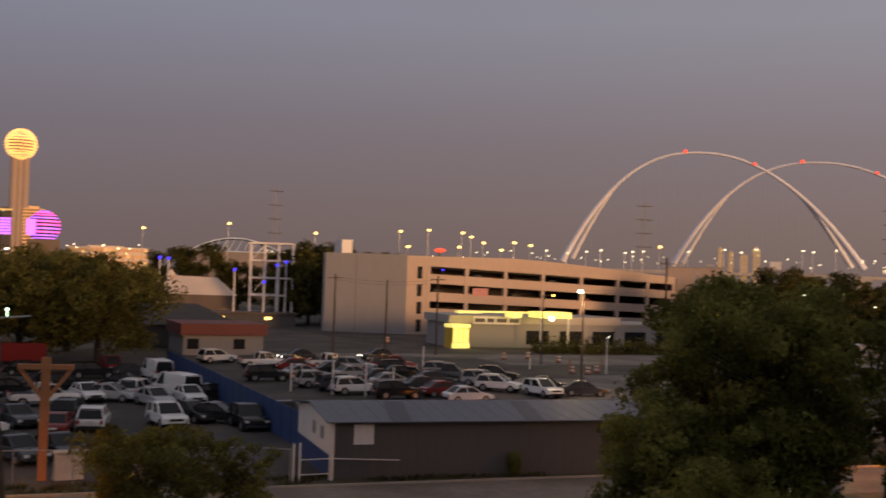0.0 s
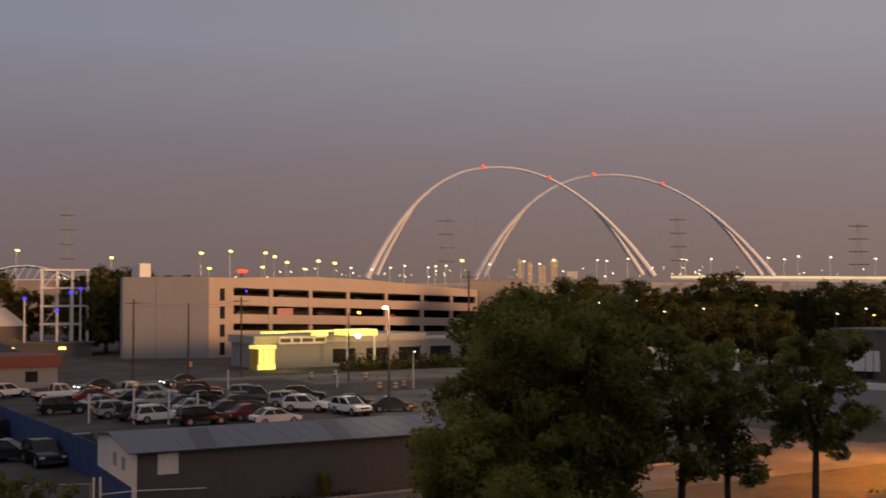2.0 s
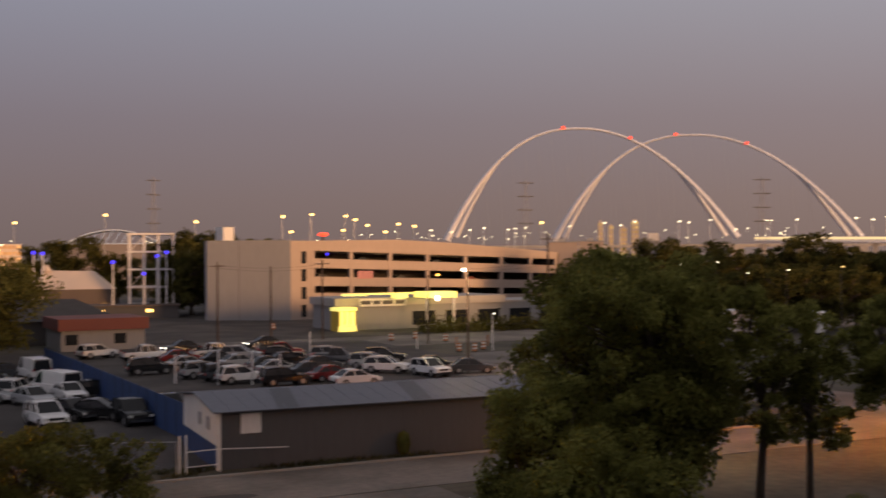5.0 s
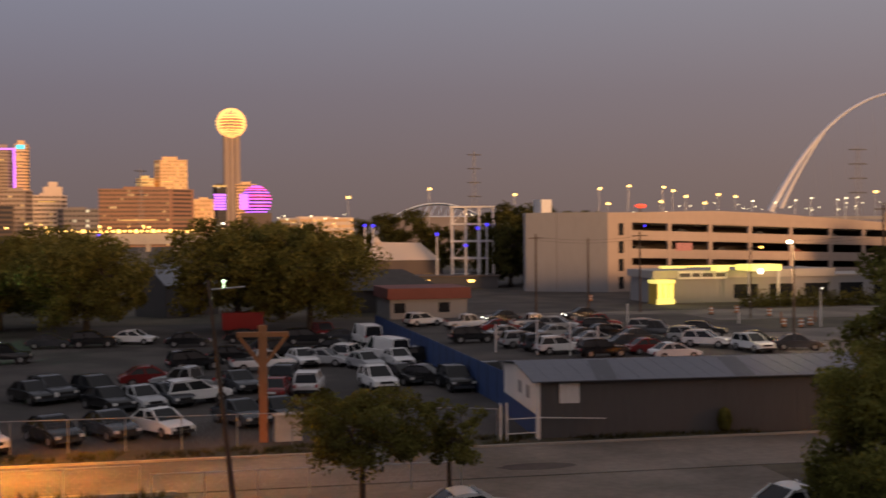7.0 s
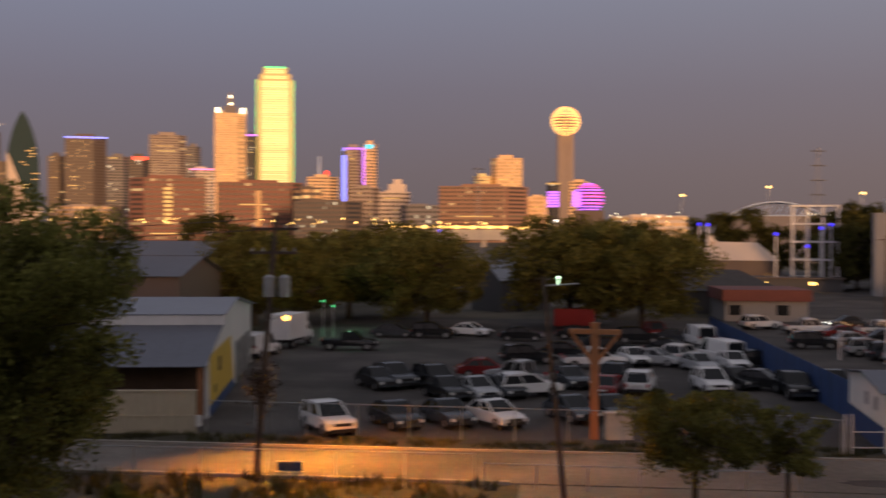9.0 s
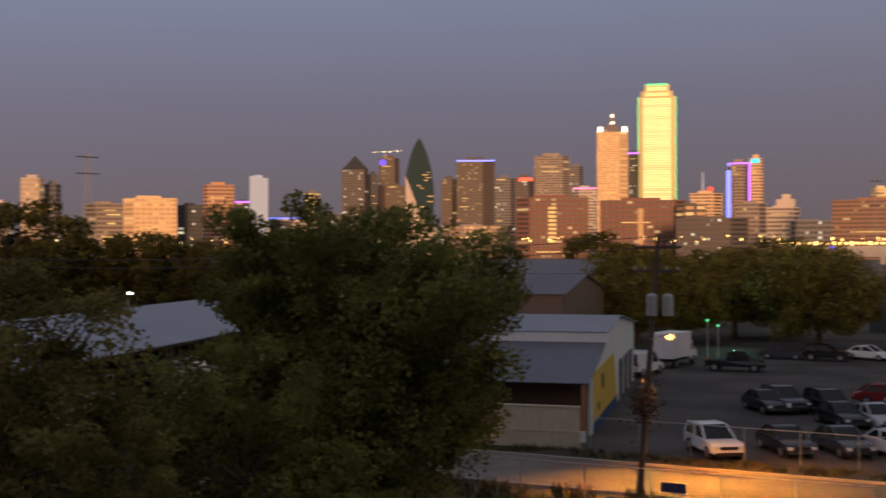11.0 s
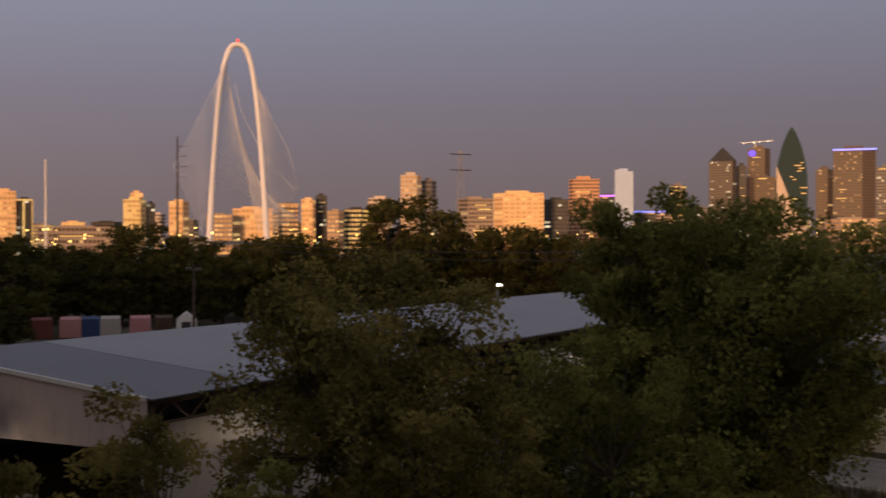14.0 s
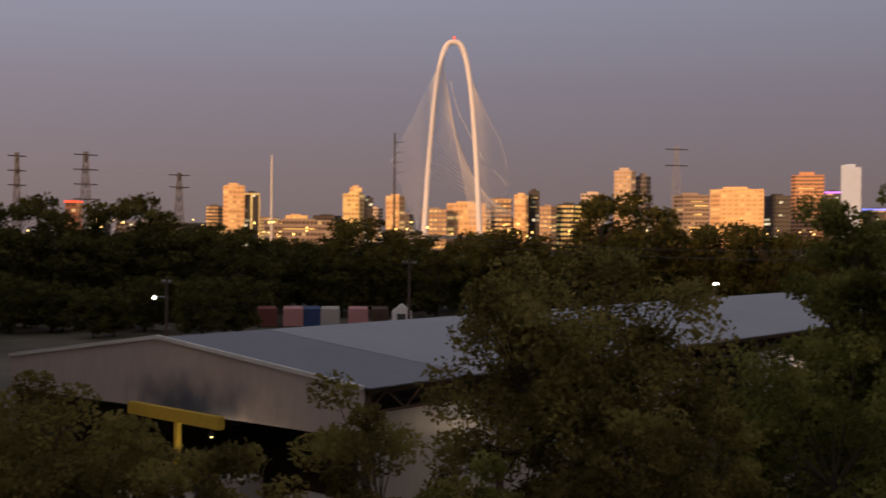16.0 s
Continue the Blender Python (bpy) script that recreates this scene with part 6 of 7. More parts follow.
def arch_at(u, half, base, top, left, right):
    k = left if u < 0 else right
    return Vector((u * half * (0.914 if u < 0 else 1.086) - 0.086 * half if left != right else u * half, 0, base + (top - base) * (1 - abs(u) ** k)))


def arch_curve(half, base, top, foot, crown, left, right, steps=60):
    """A swept arch rib in the local xz plane, thicker at its feet."""
    us = [math.sin(math.pi * (k / steps - 0.5)) for k in range(steps + 1)]
    return Shape().sweep([arch_at(u, half, base, top, left, right) for u in us], [crown + (foot - crown) * abs(u) ** 3 for u in us])


for az0, az1, el, d, name in ((26.6, 40.97, 6.38, 770, "near"), (32.03, 46.69, 5.93, 830, "far")):
    d0 = d
    mid, half_span = (az0 + az1) / 2, d0 * math.tan(radians((az1 - az0) / 2))
    br = thing("arch_bridge", "tall slender white steel arch bridge with red beacon lights", "bridge", facing(mid, d0))
    top = rise(el, d0)
    part("arch_rib", arch_curve(half_span, 23, top, 2.4, 0.85, 2.4, 2.06), M["arch_white"], br, "pale floodlit arch rib", smooth=True)
    for sx in (-1, 1):
        part("leg", Shape().sweep([arch_at(sx * (0.6 + 0.34 * k / 8), half_span, 23, top, 2.4, 2.06) + Vector((0, 10 * k / 8, -8 * k / 8)) for k in range(9)], [0.9 + 1.0 * k / 8 for k in range(9)]), M["arch_white"], br, smooth=True)
        part("pier", Shape().box(sx * half_span - 4, -2, 0, sx * half_span + 4, 12, 17), M["concrete"], br)
    part("deck", Shape().box(-half_span * 1.3, 12.1, 17, half_span * 1.3, 20, 19), M["concrete"], br)
    for k in range(17):
        x = -0.8 + 1.6 * k / 16
        part("hanger", Shape().tube(arch_at(x, half_span, 23, top, 2.4, 2.06), (x * half_span, 12.5, 19), 0.05, n=4), M["cable"], br)
    for x, r in ((-0.1, 1.3), (0.34, 1.1)):
        part("beacon", Shape().ball(arch_at(x, half_span, 23, top, 2.4, 2.06) + Vector((0, -1, 1.0)), r, 8), M["lamp_red"], br, "red beacon light")

# tall white arch with fanned cables
D2 = 735
ba = thing("arch_bridge", "tall pale parabolic arch bridge with fanned white cables", "bridge", facing(-53.83, D2))
top2, wide = rise(9.84, D2), 2 * D2 * math.tan(radians(1.45))
part("arch_rib", arch_curve(wide / 2, 0, top2 - 1.6, 2.1, 1.7, 3.0, 3.0, 90), M["arch_white"], ba, "pale floodlit arch", smooth=True)
part("deck", Shape().add([(-30, -150, 10), (-14, -150, 10), (26, 300, 10), (4, 300, 10), (-30, -150, 12), (-14, -150, 12), (26, 300, 12), (4, 300, 12)], [(3, 2, 1, 0), (4, 5, 6, 7), (0, 1, 5, 4), (1, 2, 6, 5), (2, 3, 7, 6), (3, 0, 4, 7)]), M["concrete"], ba)
for count, u0, u1, b0, b1, r in ((30, -0.42, -0.86, (13, 30, 18), (45, 60, 28), 0.15), (20, 0.08, 0.62, (42, 60, 50), (24, 30, 16), 0.1), (18, -0.12, -0.62, (-38, -40, 56), (-22, -20, 16), 0.09)):
    cables = Shape()
    for k in range(count):
        q = k / (count - 1)
        cables.tube(arch_at(u0 + (u1 - u0) * q, wide / 2, 0, top2 - 1.6, 3.0, 3.0), Vector(b0).lerp(Vector(b1), q), r, n=3)
    part("cable_fan", cables, M["arch_white"], ba, "fan of thin white cables", kind="stuff")


def rounded(pts, rounds=3):
    """Cuts the corners of an open line of points."""
    pts = [Vector(q) for q in pts]
    for _ in range(rounds):
        pts = [pts[0]] + [q for a, b in zip(pts, pts[1:]) for q in (a.lerp(b, 0.25), a.lerp(b, 0.75))] + [pts[-1]]
    return pts


for way in (((-2, 4, 113), (2, 6, 95), (9, 9, 82), (18, 13, 65), (36.6, 20, 46)), ((16.5, 0, 104), (21, 6, 92), (27, 11, 82), (32, 15, 73), (36.6, 20, 58))):
    line = rounded(way)
    part("edge_cable", Shape().sweep(line, [0.16] * len(line), 5), M["arch_white"], ba, "pale bundled edge cable")
part("beacon", Shape().ball((0, -1, top2 + 1.0), 0.9, 8), M["lamp_red"], ba, "red beacon light")


# ---- pylons ----
def pylon(az, el, d, arms, wide, label, bulk=1.0):
    h = rise(el, d)
    p = thing("pylon", label, "pylon", facing(az, d, 0, 25))
    s = Shape()
    b = wide
    for sx in (-1, 1):
        for sy in (-1, 1):
            s.beam((sx * b, sy * b, 0), (sx * b * 0.22, sy * b * 0.22, h), 0.26 * bulk, 0.26 * bulk)
    n = 9
    for k in range(n):
        z0, z1 = h * k / n, h * (k + 1) / n
        r0, r1 = b * (1 - 0.78 * k / n), b * (1 - 0.78 * (k + 1) / n)
        for sx, sy, tx, ty in ((-1, -1, 1, -1), (1, -1, 1, 1), (1, 1, -1, 1), (-1, 1, -1, -1)):
            s.beam((sx * r0, sy * r0, z0), (tx * r1, ty * r1, z1), 0.13 * bulk, 0.13 * bulk)
    part("lattice", s, M["steel_dark" if bulk > 0.6 else "cable"], p)
    for k in range(arms):
        z = h * (0.97 - 0.13 * k)
        part("crossarm", Shape().beam((-wide * 2.0, 0, z), (wide * 2.0, 0, z), 0.4, 0.38), M["steel_dark"], p)


for az, el, d, arms, wide in ((12.1, 4.0, 480, 4, 1.5), (30.6, 3.85, 480, 4, 1.8), (42.16, 3.8, 480, 4, 1.8), (50.6, 3.3, 480, 4, 2.0), (-74.9, 3.74, 420, 3, 1.6), (-71.8, 3.9, 420, 4, 2.2), (-67.4, 3.0, 430, 2, 2.0), (-42.7, 4.6, 430, 2, 2.2), (-4.4, 3.2, 560, 3, 1.5)):
    pylon(az, el, d, arms, wide, "dark lattice power pylon with crossarms", 1.0 if az < -60 else 0.45 if az < -20 else 0.3)
for az, el, key in ((-62.9, 3.95, "white_paint"), (-56.77, 5.19, "steel_dark")):
    ms = thing("mast", "tall thin pole mast against the sky", "mast", facing(az, 430))
    part("pole", Shape().tube((0, 0, 0), (0, 0, rise(el, 430)), 0.5, 0.3, 8), M[key], ms)
    if key == "steel_dark":
        for k in range(4):
            part("arm", Shape().beam((0, 0, rise(el - 0.5 - 0.5 * k, 430)), (3.6, 0, rise(el - 0.5 - 0.5 * k, 430) + 0.3), 0.15, 0.2), M[key], ms)
for el0, el1 in ((3.2, 3.3), (2.2, 2.3)):
    a, b = polar(-78, 425, rise(el0, 425)), polar(-56.7, 428, rise(el1, 428))
    wires("power_lines", a, b, 3, 1, 1, "thin dark power lines between pylons")


# ---- skyline ----
def tower(az0, az1, el, d, body, glass="win_warm", storey=4.0, bay=3.2, deep=22, label="", crown="", rows=True, z0=0.0):
    """A high-rise seen between two bearings: body, bands of panes floor by floor, and a roof house."""
    w, h = 2 * d * math.tan(radians((az1 - az0) / 2)), rise(el, d)
    if len(label.split()) < 4:
        label += " on the skyline"
    t = thing("tower_block", label, "skyscraper" if h > 70 else "building", facing((az0 + az1) / 2, d))
    hb = w / 2
    tr = random.Random(int(az0 * 100))
    cut, flank = (tr.uniform(0.14, 0.34) * w, tr.choice((-1, 1))) if rows and w > 12 else (0.0, 1)
    plan = [(-hb, 0), (hb - cut, 0), (hb, min(deep * 0.6, cut * 1.6)), (hb, deep), (-hb, deep)] if cut else [(-hb, 0), (hb, 0), (hb, deep), (-hb, deep)]
    if flank < 0:
        plan = [(-x, y) for x, y in reversed(plan)]
    part("body", Shape().slab(plan, z0, h), M["tower_" + body], t)
    if rows:
        s, lit = Shape(), Shape()
        n, k = max(2, int((h - z0) / storey)), max(2, int(w / bay))
        for j in range(n):
            z = z0 + (j + 0.25) * (h - z0) / n
            wide_front = w - cut
            k = max(2, int(wide_front / bay))
            left = -hb if flank > 0 else -hb + cut
            for i in range(k):
                x = left + (i + 0.14) * wide_front / k
                s.box(x, -0.25, z, x + wide_front / k * 0.72, 0.05, z + (h - z0) / n * 0.52)
            if cut:
                p, q = Vector((flank * (hb - cut), -0.02, z + 1)), Vector((flank * hb, min(deep * 0.6, cut * 1.6) - 0.02, z + 1))
                s.beam(p.lerp(q, 0.12), p.lerp(q, 0.9), 0.3, (h - z0) / n * 0.5)
            if tr.random() < 0.07:
                a = left + wide_front * tr.uniform(0.02, 0.4)
                lit.box(a, -0.45, z + 0.2, min(left + wide_front, a + wide_front * tr.uniform(0.25, 0.6)), -0.1, z + 0.2 + min(1.2, (h - z0) / n * 0.3))
        if lit.v:
            part("lit_floor", lit, M["win_bank"], t, "floors lit from end to end", kind="stuff")
        part("window_panes", s, M[glass], t, "rows of window panes", kind="stuff")
    part("roof_house", Shape().box(-hb * 0.5, deep * 0.2, h, hb * 0.4, deep * 0.8, h + min(5, h * 0.04)), M["tower_" + body], t)
    if crown:
        part("crown_light", Shape().box(-hb - 0.4, -0.5, h - d * 0.0009, hb + 0.4, 0.2, h + d * 0.0005), M[crown], t, "glowing roof edge band")
    return t, hb, h


T = tower
T(-37.25, -35.73, 3.15, 1250, "copper", "win_warm", label="tall brown apartment tower glowing in the dusk")
T(-35.7, -34.95, 2.31, 1260, "dark", "win_dark", label="dark block with violet lit windows", crown="neon_purple")
t, hb, h = T(-34.97, -34.07, 3.5, 1200, "white", "win_dark", bay=5, label="slender pale white tower with curved top", rows=False)
part("fin", Shape().box(-hb, -0.6, 0, -hb * 0.2, 0, h + 2).box(hb * 0.1, -0.4, 0, hb, 0, h - 3), M["tower_white"], t)
T(-32.28, -31.47, 2.78, 1400, "grey", "win_bank", label="small office tower with greenish white lights")
t, hb, h = T(-30.39, -29.07, 3.94, 1800, "brown", "win_dark", label="brown granite tower with a dark pyramid roof")
part("pyramid_roof", Shape().add([(-hb, 0, h), (hb, 0, h), (hb, 22, h), (-hb, 22, h), (0, 11, rise(4.66, 1800))], [(0, 1, 4), (1, 2, 4), (2, 3, 4), (3, 0, 4)]), M["tower_dark"], t, "dark pyramid roof")
T(-29.07, -28.6, 3.7, 1820, "dark", "win_dark", label="dark slab tower")
t, hb, h = T(-28.55, -27.49, 4.53, 1900, "brown", "win_warm", label="brown stepped tower with a blue disc sign")
part("disc_sign", Shape().tube((-hb * 0.6, -1, h - 8), (-hb * 0.6, 0, h - 8), 5.2, n=14), M["lamp_blue"], t, "glowing blue disc")
part("crane_boom", Shape().beam((-30, 0, h + 9), (22, 0, h + 12), 0.5, 0.6).beam((-6, 0, h), (-6, 0, h + 11), 0.7, 0.7), M["galvanised"], t)
for x in (-24, -8, 2, 14):
    part("boom_light", Shape().ball((x, -1, h + 10 + x * 0.05), 0.9, 6), M["lamp_cool"], t)
T(-28.6, -27.21, 3.13, 1850, "brown", "win_warm", label="brown lower block under the stepped tower")
fp = thing("tower_block", "dark green glass tower shaped like a faceted prism", "skyscraper", facing(-26.5, 1750))
w, h0, h1, h2 = 1750 * math.tan(radians(0.75)), rise(1.2, 1750), rise(4.1, 1750), rise(5.54, 1750)
og = [(-w * 0.86, 0), (w * 0.86, 0), (w, h2 * 0.45), (w * 0.97, h2 * 0.6), (w * 0.84, h2 * 0.72), (w * 0.6, h2 * 0.84), (w * 0.3, h2 * 0.94), (0.0, h2), (-w * 0.3, h2 * 0.94), (-w * 0.6, h2 * 0.84), (-w * 0.84, h2 * 0.72), (-w * 0.97, h2 * 0.6), (-w, h2 * 0.45)]
part("body", Shape().add([(x, 0, z) for x, z in og] + [(x, 34, z) for x, z in og], [tuple(range(13)), tuple(range(25, 12, -1))] + [(k, (k + 1) % 13, 13 + (k + 1) % 13, 13 + k) for k in range(13)]), M["tower_teal"], fp)
part("facet", Shape().add([(-w * 0.84, -0.6, 0), (w * 0.55, -0.6, 0), (w * 0.5, -0.6, h0 * 0.8), (-w * 0.94, -0.6, h1 * 0.9), (-w * 0.84, -0.1, 0), (w * 0.55, -0.1, 0), (w * 0.5, -0.1, h0 * 0.8), (-w * 0.94, -0.1, h1 * 0.9)], [(0, 1, 2, 3), (7, 6, 5, 4), (0, 3, 7, 4), (3, 2, 6, 7), (2, 1, 5, 6)]), M["tower_cream"], fp, "pale sloping glass facet")
fl = Shape()
rq = random.Random(5)
for j in range(34):
    z = 8 + j * 4.1
    if rq.random() < 0.55 and z < h1:
        x = rq.uniform(-w * 0.2, w * 0.6)
        fl.box(x, -0.5, z, min(w - 1, x + rq.uniform(3, 12)), 0.02, z + 1.5)
part("lit_windows", fl, M["win_bank"], fp, "scattered lit floors", kind="stuff")
T(-25.39, -24.6, 3.46, 1700, "brown", "win_warm", label="brown office block between towers")
T(-24.6, -22.68, 4.38, 1650, "brown", "win_warm", bay=2.4, label="brown tower with blue glowing roof edge", crown="neon_blue")
T(-22.67, -21.65, 3.49, 1700, "grey", "win_dark", label="grey office tower with lit floors")
t, hb, h = T(-21.65, -20.68, 3.5, 1720, "brown", "win_dark", label="brown tower with a red roof sign")
part("red_sign", Shape().box(-hb * 0.6, -1.0, h - 5, hb * 0.8, -0.3, h), M["lamp_red"], t, "glowing red sign")
T(-20.69, -18.92, 4.59, 1900, "tan", "win_warm", bay=2.6, label="broad tan office tower")
T(-18.92, -18.23, 4.06, 1950, "grey", "win_dark", label="grey slab beside the tan tower")
t, hb, h = T(-21.64, -17.99, 2.51, 1150, "brick", "win_warm", 4.5, 5.0, label="large brick courthouse block with a lit stair window")
for k in range(9):
    part("stair_window", Shape().box(-hb * 0.1, -0.6, 16 + k * (h - 24) / 9, hb * 0.12, -0.05, 14.4 + (k + 1) * (h - 24) / 9), M["win_bank"], t, "bright stair window pane")
T(-18.71, -17.62, 2.95, 1500, "cream", "win_warm", label="pale building with pink roof lights", crown="neon_pink")
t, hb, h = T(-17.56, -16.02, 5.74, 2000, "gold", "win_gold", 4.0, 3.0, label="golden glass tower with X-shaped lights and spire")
part("spire", Shape().box(-hb * 0.4, 4, h, hb * 0.4, 14, h + 12).box(-hb * 0.18, 6, h + 12, hb * 0.18, 12, h + 28).box(-hb * 0.07, 8, h + 28, hb * 0.07, 10, rise(6.76, 2000)), M["tower_grey"], t)
for x in (-0.78, 0.78):
    part("corner_pinnacle", Shape().box(x * hb - 4.5, 1, h, x * hb + 4.5, 9, h + 9, None, 1.2), M["lamp_cool"], t, "lit corner pinnacle")
part("spire_light", Shape().box(-2.2, 5.2, h + 26, 2.2, 6, h + 31), M["lamp_cool"], t)
part("spire_light", Shape().box(-3.2, 5.0, h + 14, 3.2, 5.8, h + 18), M["lamp_cool"], t)
for k in range(15):
    u = k / 14
    part("light_dot", Shape().box(-hb * 0.35 + u * hb * 1.1, -1.0, 95 + u * 95, -hb * 0.35 + u * hb * 1.1 + 2.2, -0.3, 97 + u * 95), M["win_bank"], t)
    if k < 6:
        part("light_dot", Shape().box(-hb * 0.8 + u * hb, -1.0, h - 12 - u * 40, -hb * 0.8 + u * hb + 2.2, -0.3, h - 10 - u * 40), M["win_bank"], t)
T(-16.01, -15.5, 4.67, 2050, "dark", "win_dark", label="dark tower with violet top", crown="neon_purple")
D3 = 2100
t = thing("tower_block", "tallest golden glass tower with green outline lights", "skyscraper", facing(-14.6, D3))
hb, h = D3 * math.tan(radians(0.925)), rise(7.43, D3)
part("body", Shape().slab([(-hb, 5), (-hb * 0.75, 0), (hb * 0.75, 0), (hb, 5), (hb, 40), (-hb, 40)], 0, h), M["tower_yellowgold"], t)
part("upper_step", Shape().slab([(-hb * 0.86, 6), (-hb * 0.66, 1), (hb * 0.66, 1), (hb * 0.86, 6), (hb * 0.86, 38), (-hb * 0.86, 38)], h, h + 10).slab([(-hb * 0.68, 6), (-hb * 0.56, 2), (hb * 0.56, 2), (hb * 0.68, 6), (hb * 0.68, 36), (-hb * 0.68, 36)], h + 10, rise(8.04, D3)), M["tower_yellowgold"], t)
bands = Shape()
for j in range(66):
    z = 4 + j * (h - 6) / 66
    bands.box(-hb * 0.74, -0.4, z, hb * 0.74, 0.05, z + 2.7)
part("window_panes", bands, M["win_tallest"], t, "golden floor bands, mirrored sunset painted as glow", kind="stuff")
tops = rise(8.04, D3)
for sx in (-1, 1):
    part("outline_light", Shape().box(sx * hb - 0.45, 3.8, 90, sx * hb + 0.45, 4.9, h), M["neon_green"], t, "green outline light")
part("outline_light", Shape().box(-hb * 0.56, 1.0, tops - 2.5, hb * 0.56, 1.9, tops + 0.6), M["neon_green"], t)
part("window_panes", Shape().box(-hb * 0.62, 0.5, h + 1.5, hb * 0.62, 1.05, h + 3.2).box(-hb * 0.62, 0.5, h + 4.6, hb * 0.62, 1.05, h + 6.2).box(-hb * 0.52, 1.5, h + 11.5, hb * 0.52, 2.05, h + 13.4).box(-hb * 0.52, 1.5, h + 15, hb * 0.52, 2.05, h + 17), M["win_tallest"], t, "greenish gold lit upper floors", kind="stuff")
part("outline_light", Shape().box(-hb * 0.66, 0.2, h + 8.4, hb * 0.66, 0.9, h + 10).box(-hb * 0.75, -0.8, h - 1.5, hb * 0.75, -0.1, h), M["win_bank"], t)
t, hb, h = T(-17.42, -13.15, 2.34, 1100, "brick", "win_warm", 4.5, 6.0, label="long low brown brick block before the towers")
part("lit_bay", Shape().box(-hb * 0.12, -0.6, 14, hb * 0.0, -0.05, h - 8), M["win_gold"], t, "golden lit bay")
T(-13.72, -12.22, 2.07, 1080, "brown", "win_gold", 5.5, 30, label="block with orange lit floor bands")
t, hb, h = T(-13.01, -11.46, 2.64, 1400, "gold", "win_warm", label="golden block with a white mast and red light")
part("mast", Shape().tube((-4, 6, h), (-4, 6, rise(3.68, 1400)), 1.6, 1.2, 6), M["tower_white"], t)
part("beacon", Shape().ball((5, 2, h + 5), 3.0, 8), M["lamp_red"], t)
t, hb, h = T(-11.16, -10.18, 4.1, 1500, "tan", "win_warm", 4.0, 4.0, label="tower with blue and violet outline lights")
for x in (-1, 1):
    part("outline_light", Shape().box(x * hb - 1.3, -0.8, 20, x * hb + 1.3, 0.1, h), M["neon_blue"] if x < 0 else M["neon_purple"], t)
part("outline_light", Shape().box(-hb, -0.8, h - 2, hb, 0.1, h), M["neon_purple"], t)
t, hb, h = T(-11.28, -10.98, 3.77, 1480, "dark", "win_dark", label="narrow blue-lit wing of the outlined tower", rows=False)
part("blue_facade", Shape().box(-hb * 0.9, -0.6, 30, hb * 0.6, -0.05, h - 1), M["neon_blue"], t, "blue glowing facade strip")
t, hb, h = T(-10.18, -9.51, 4.3, 1520, "gold", "win_warm", label="tan tower with a cyan roof sign")
part("roof_sign", Shape().box(-hb * 0.7, -1, h - 6, hb * 0.4, -0.2, h - 1), M["neon_cyan"], t, "glowing cyan sign")
T(-10.84, -9.36, 2.13, 1150, "tan", "win_warm", label="low tan office block")
t, hb, h = T(-9.5, -7.84, 1.9, 1200, "cream", "win_warm", label="cream stepped building")
part("step", Shape().box(-hb * 0.3, 2, h, hb * 0.75, 18, rise(2.3, 1200)).box(0, 5, rise(2.3, 1200), hb * 0.5, 14, rise(2.55, 1200)), M["tower_cream"], t)
T(-13.7, -10.19, 1.42, 1000, "brown", "win_dark", label="low dark brown block")
T(-8.3, -6.4, 1.25, 1000, "grey", "win_dark", label="low grey block")
T(-6.38, -1.85, 2.21, 1050, "russet", "win_warm", 3.6, 3.0, label="wide brown hotel block in the dusk", deep=30)
t, hb, h = T(-3.77, -2.18, 3.63, 1450, "gold", "win_gold", label="golden stepped hotel tower")
T(-4.62, -3.76, 2.73, 1440, "yellowgold", "win_gold", label="golden lower wing of the hotel")
T(-1.9, -0.9, 1.7, 1100, "gold", "win_gold", label="golden low block beside the tower")
t, hb, h = T(-0.95, -0.3, 2.35, 1500, "dark", "win_dark", label="dark glass block with violet lit floors", crown="win_bank")
for k in range(6):
    part("violet_floor", Shape().box(-hb * 0.9, -0.8, 42 + 3.6 * k, hb * 0.9, -0.1, 44.6 + 3.6 * k), M["neon_purple"], t, "violet lit floor")
T(0.17, 1.19, 2.45, 1500, "gold", "win_warm", label="golden block behind the round tower")
dm = thing("dome_building", "rounded building with purple and pink light bands", "building", facing(1.15, 1080))
rd = 1080 * math.tan(radians(0.76))
part("wall", Shape().ball((0, rd, rise(1.62, 1080)), rd, 24), M["tower_dark"], dm)
for k in range(12):
    a = math.pi * (0.1 + 0.073 * k)
    z, r = rise(1.62, 1080) + rd * math.cos(a), rd * math.sin(a) + 0.3
    part("light_band", Shape().tube((0, rd, z - 0.75), (0, rd, z + 0.75), r, r, 28), M["neon_magenta"] if k in (1, 2, 4, 5, 7) else M["neon_purple"], dm, "glowing light band")
part("side_lobe", Shape().box(-rd * 1.05, 1, rise(1.2, 1080), -rd * 0.5, 8, rise(1.95, 1080)), M["neon_purple"], dm, "violet lit side wing")
part("podium", Shape().box(-rd, 2, 0, rd, 2 * rd, rise(1.0, 1080)), M["tower_brown"], dm)
T(2.2, 6.0, 0.75, 900, "cream", "win_gold", label="low long building behind the trees")

# observation tower with a ball of lamps
D4 = 1650
rt = thing("observation_tower", "slender concrete tower topped by a lit geodesic ball", "tower", facing(-0.03, D4))
rb, zc = D4 * math.tan(radians(0.71)), rise(5.46, D4)
part("shaft", Shape().tube((-7.6, 6, 0), (-7.6, 6, zc - rb * 0.6), 4.8, n=16).tube((7.6, 6, 0), (7.6, 6, zc - rb * 0.6), 4.8, n=16).tube((0, 7.5, 0), (0, 7.5, zc - rb * 0.6), 5.4, n=16), M["tower_tan"], rt)
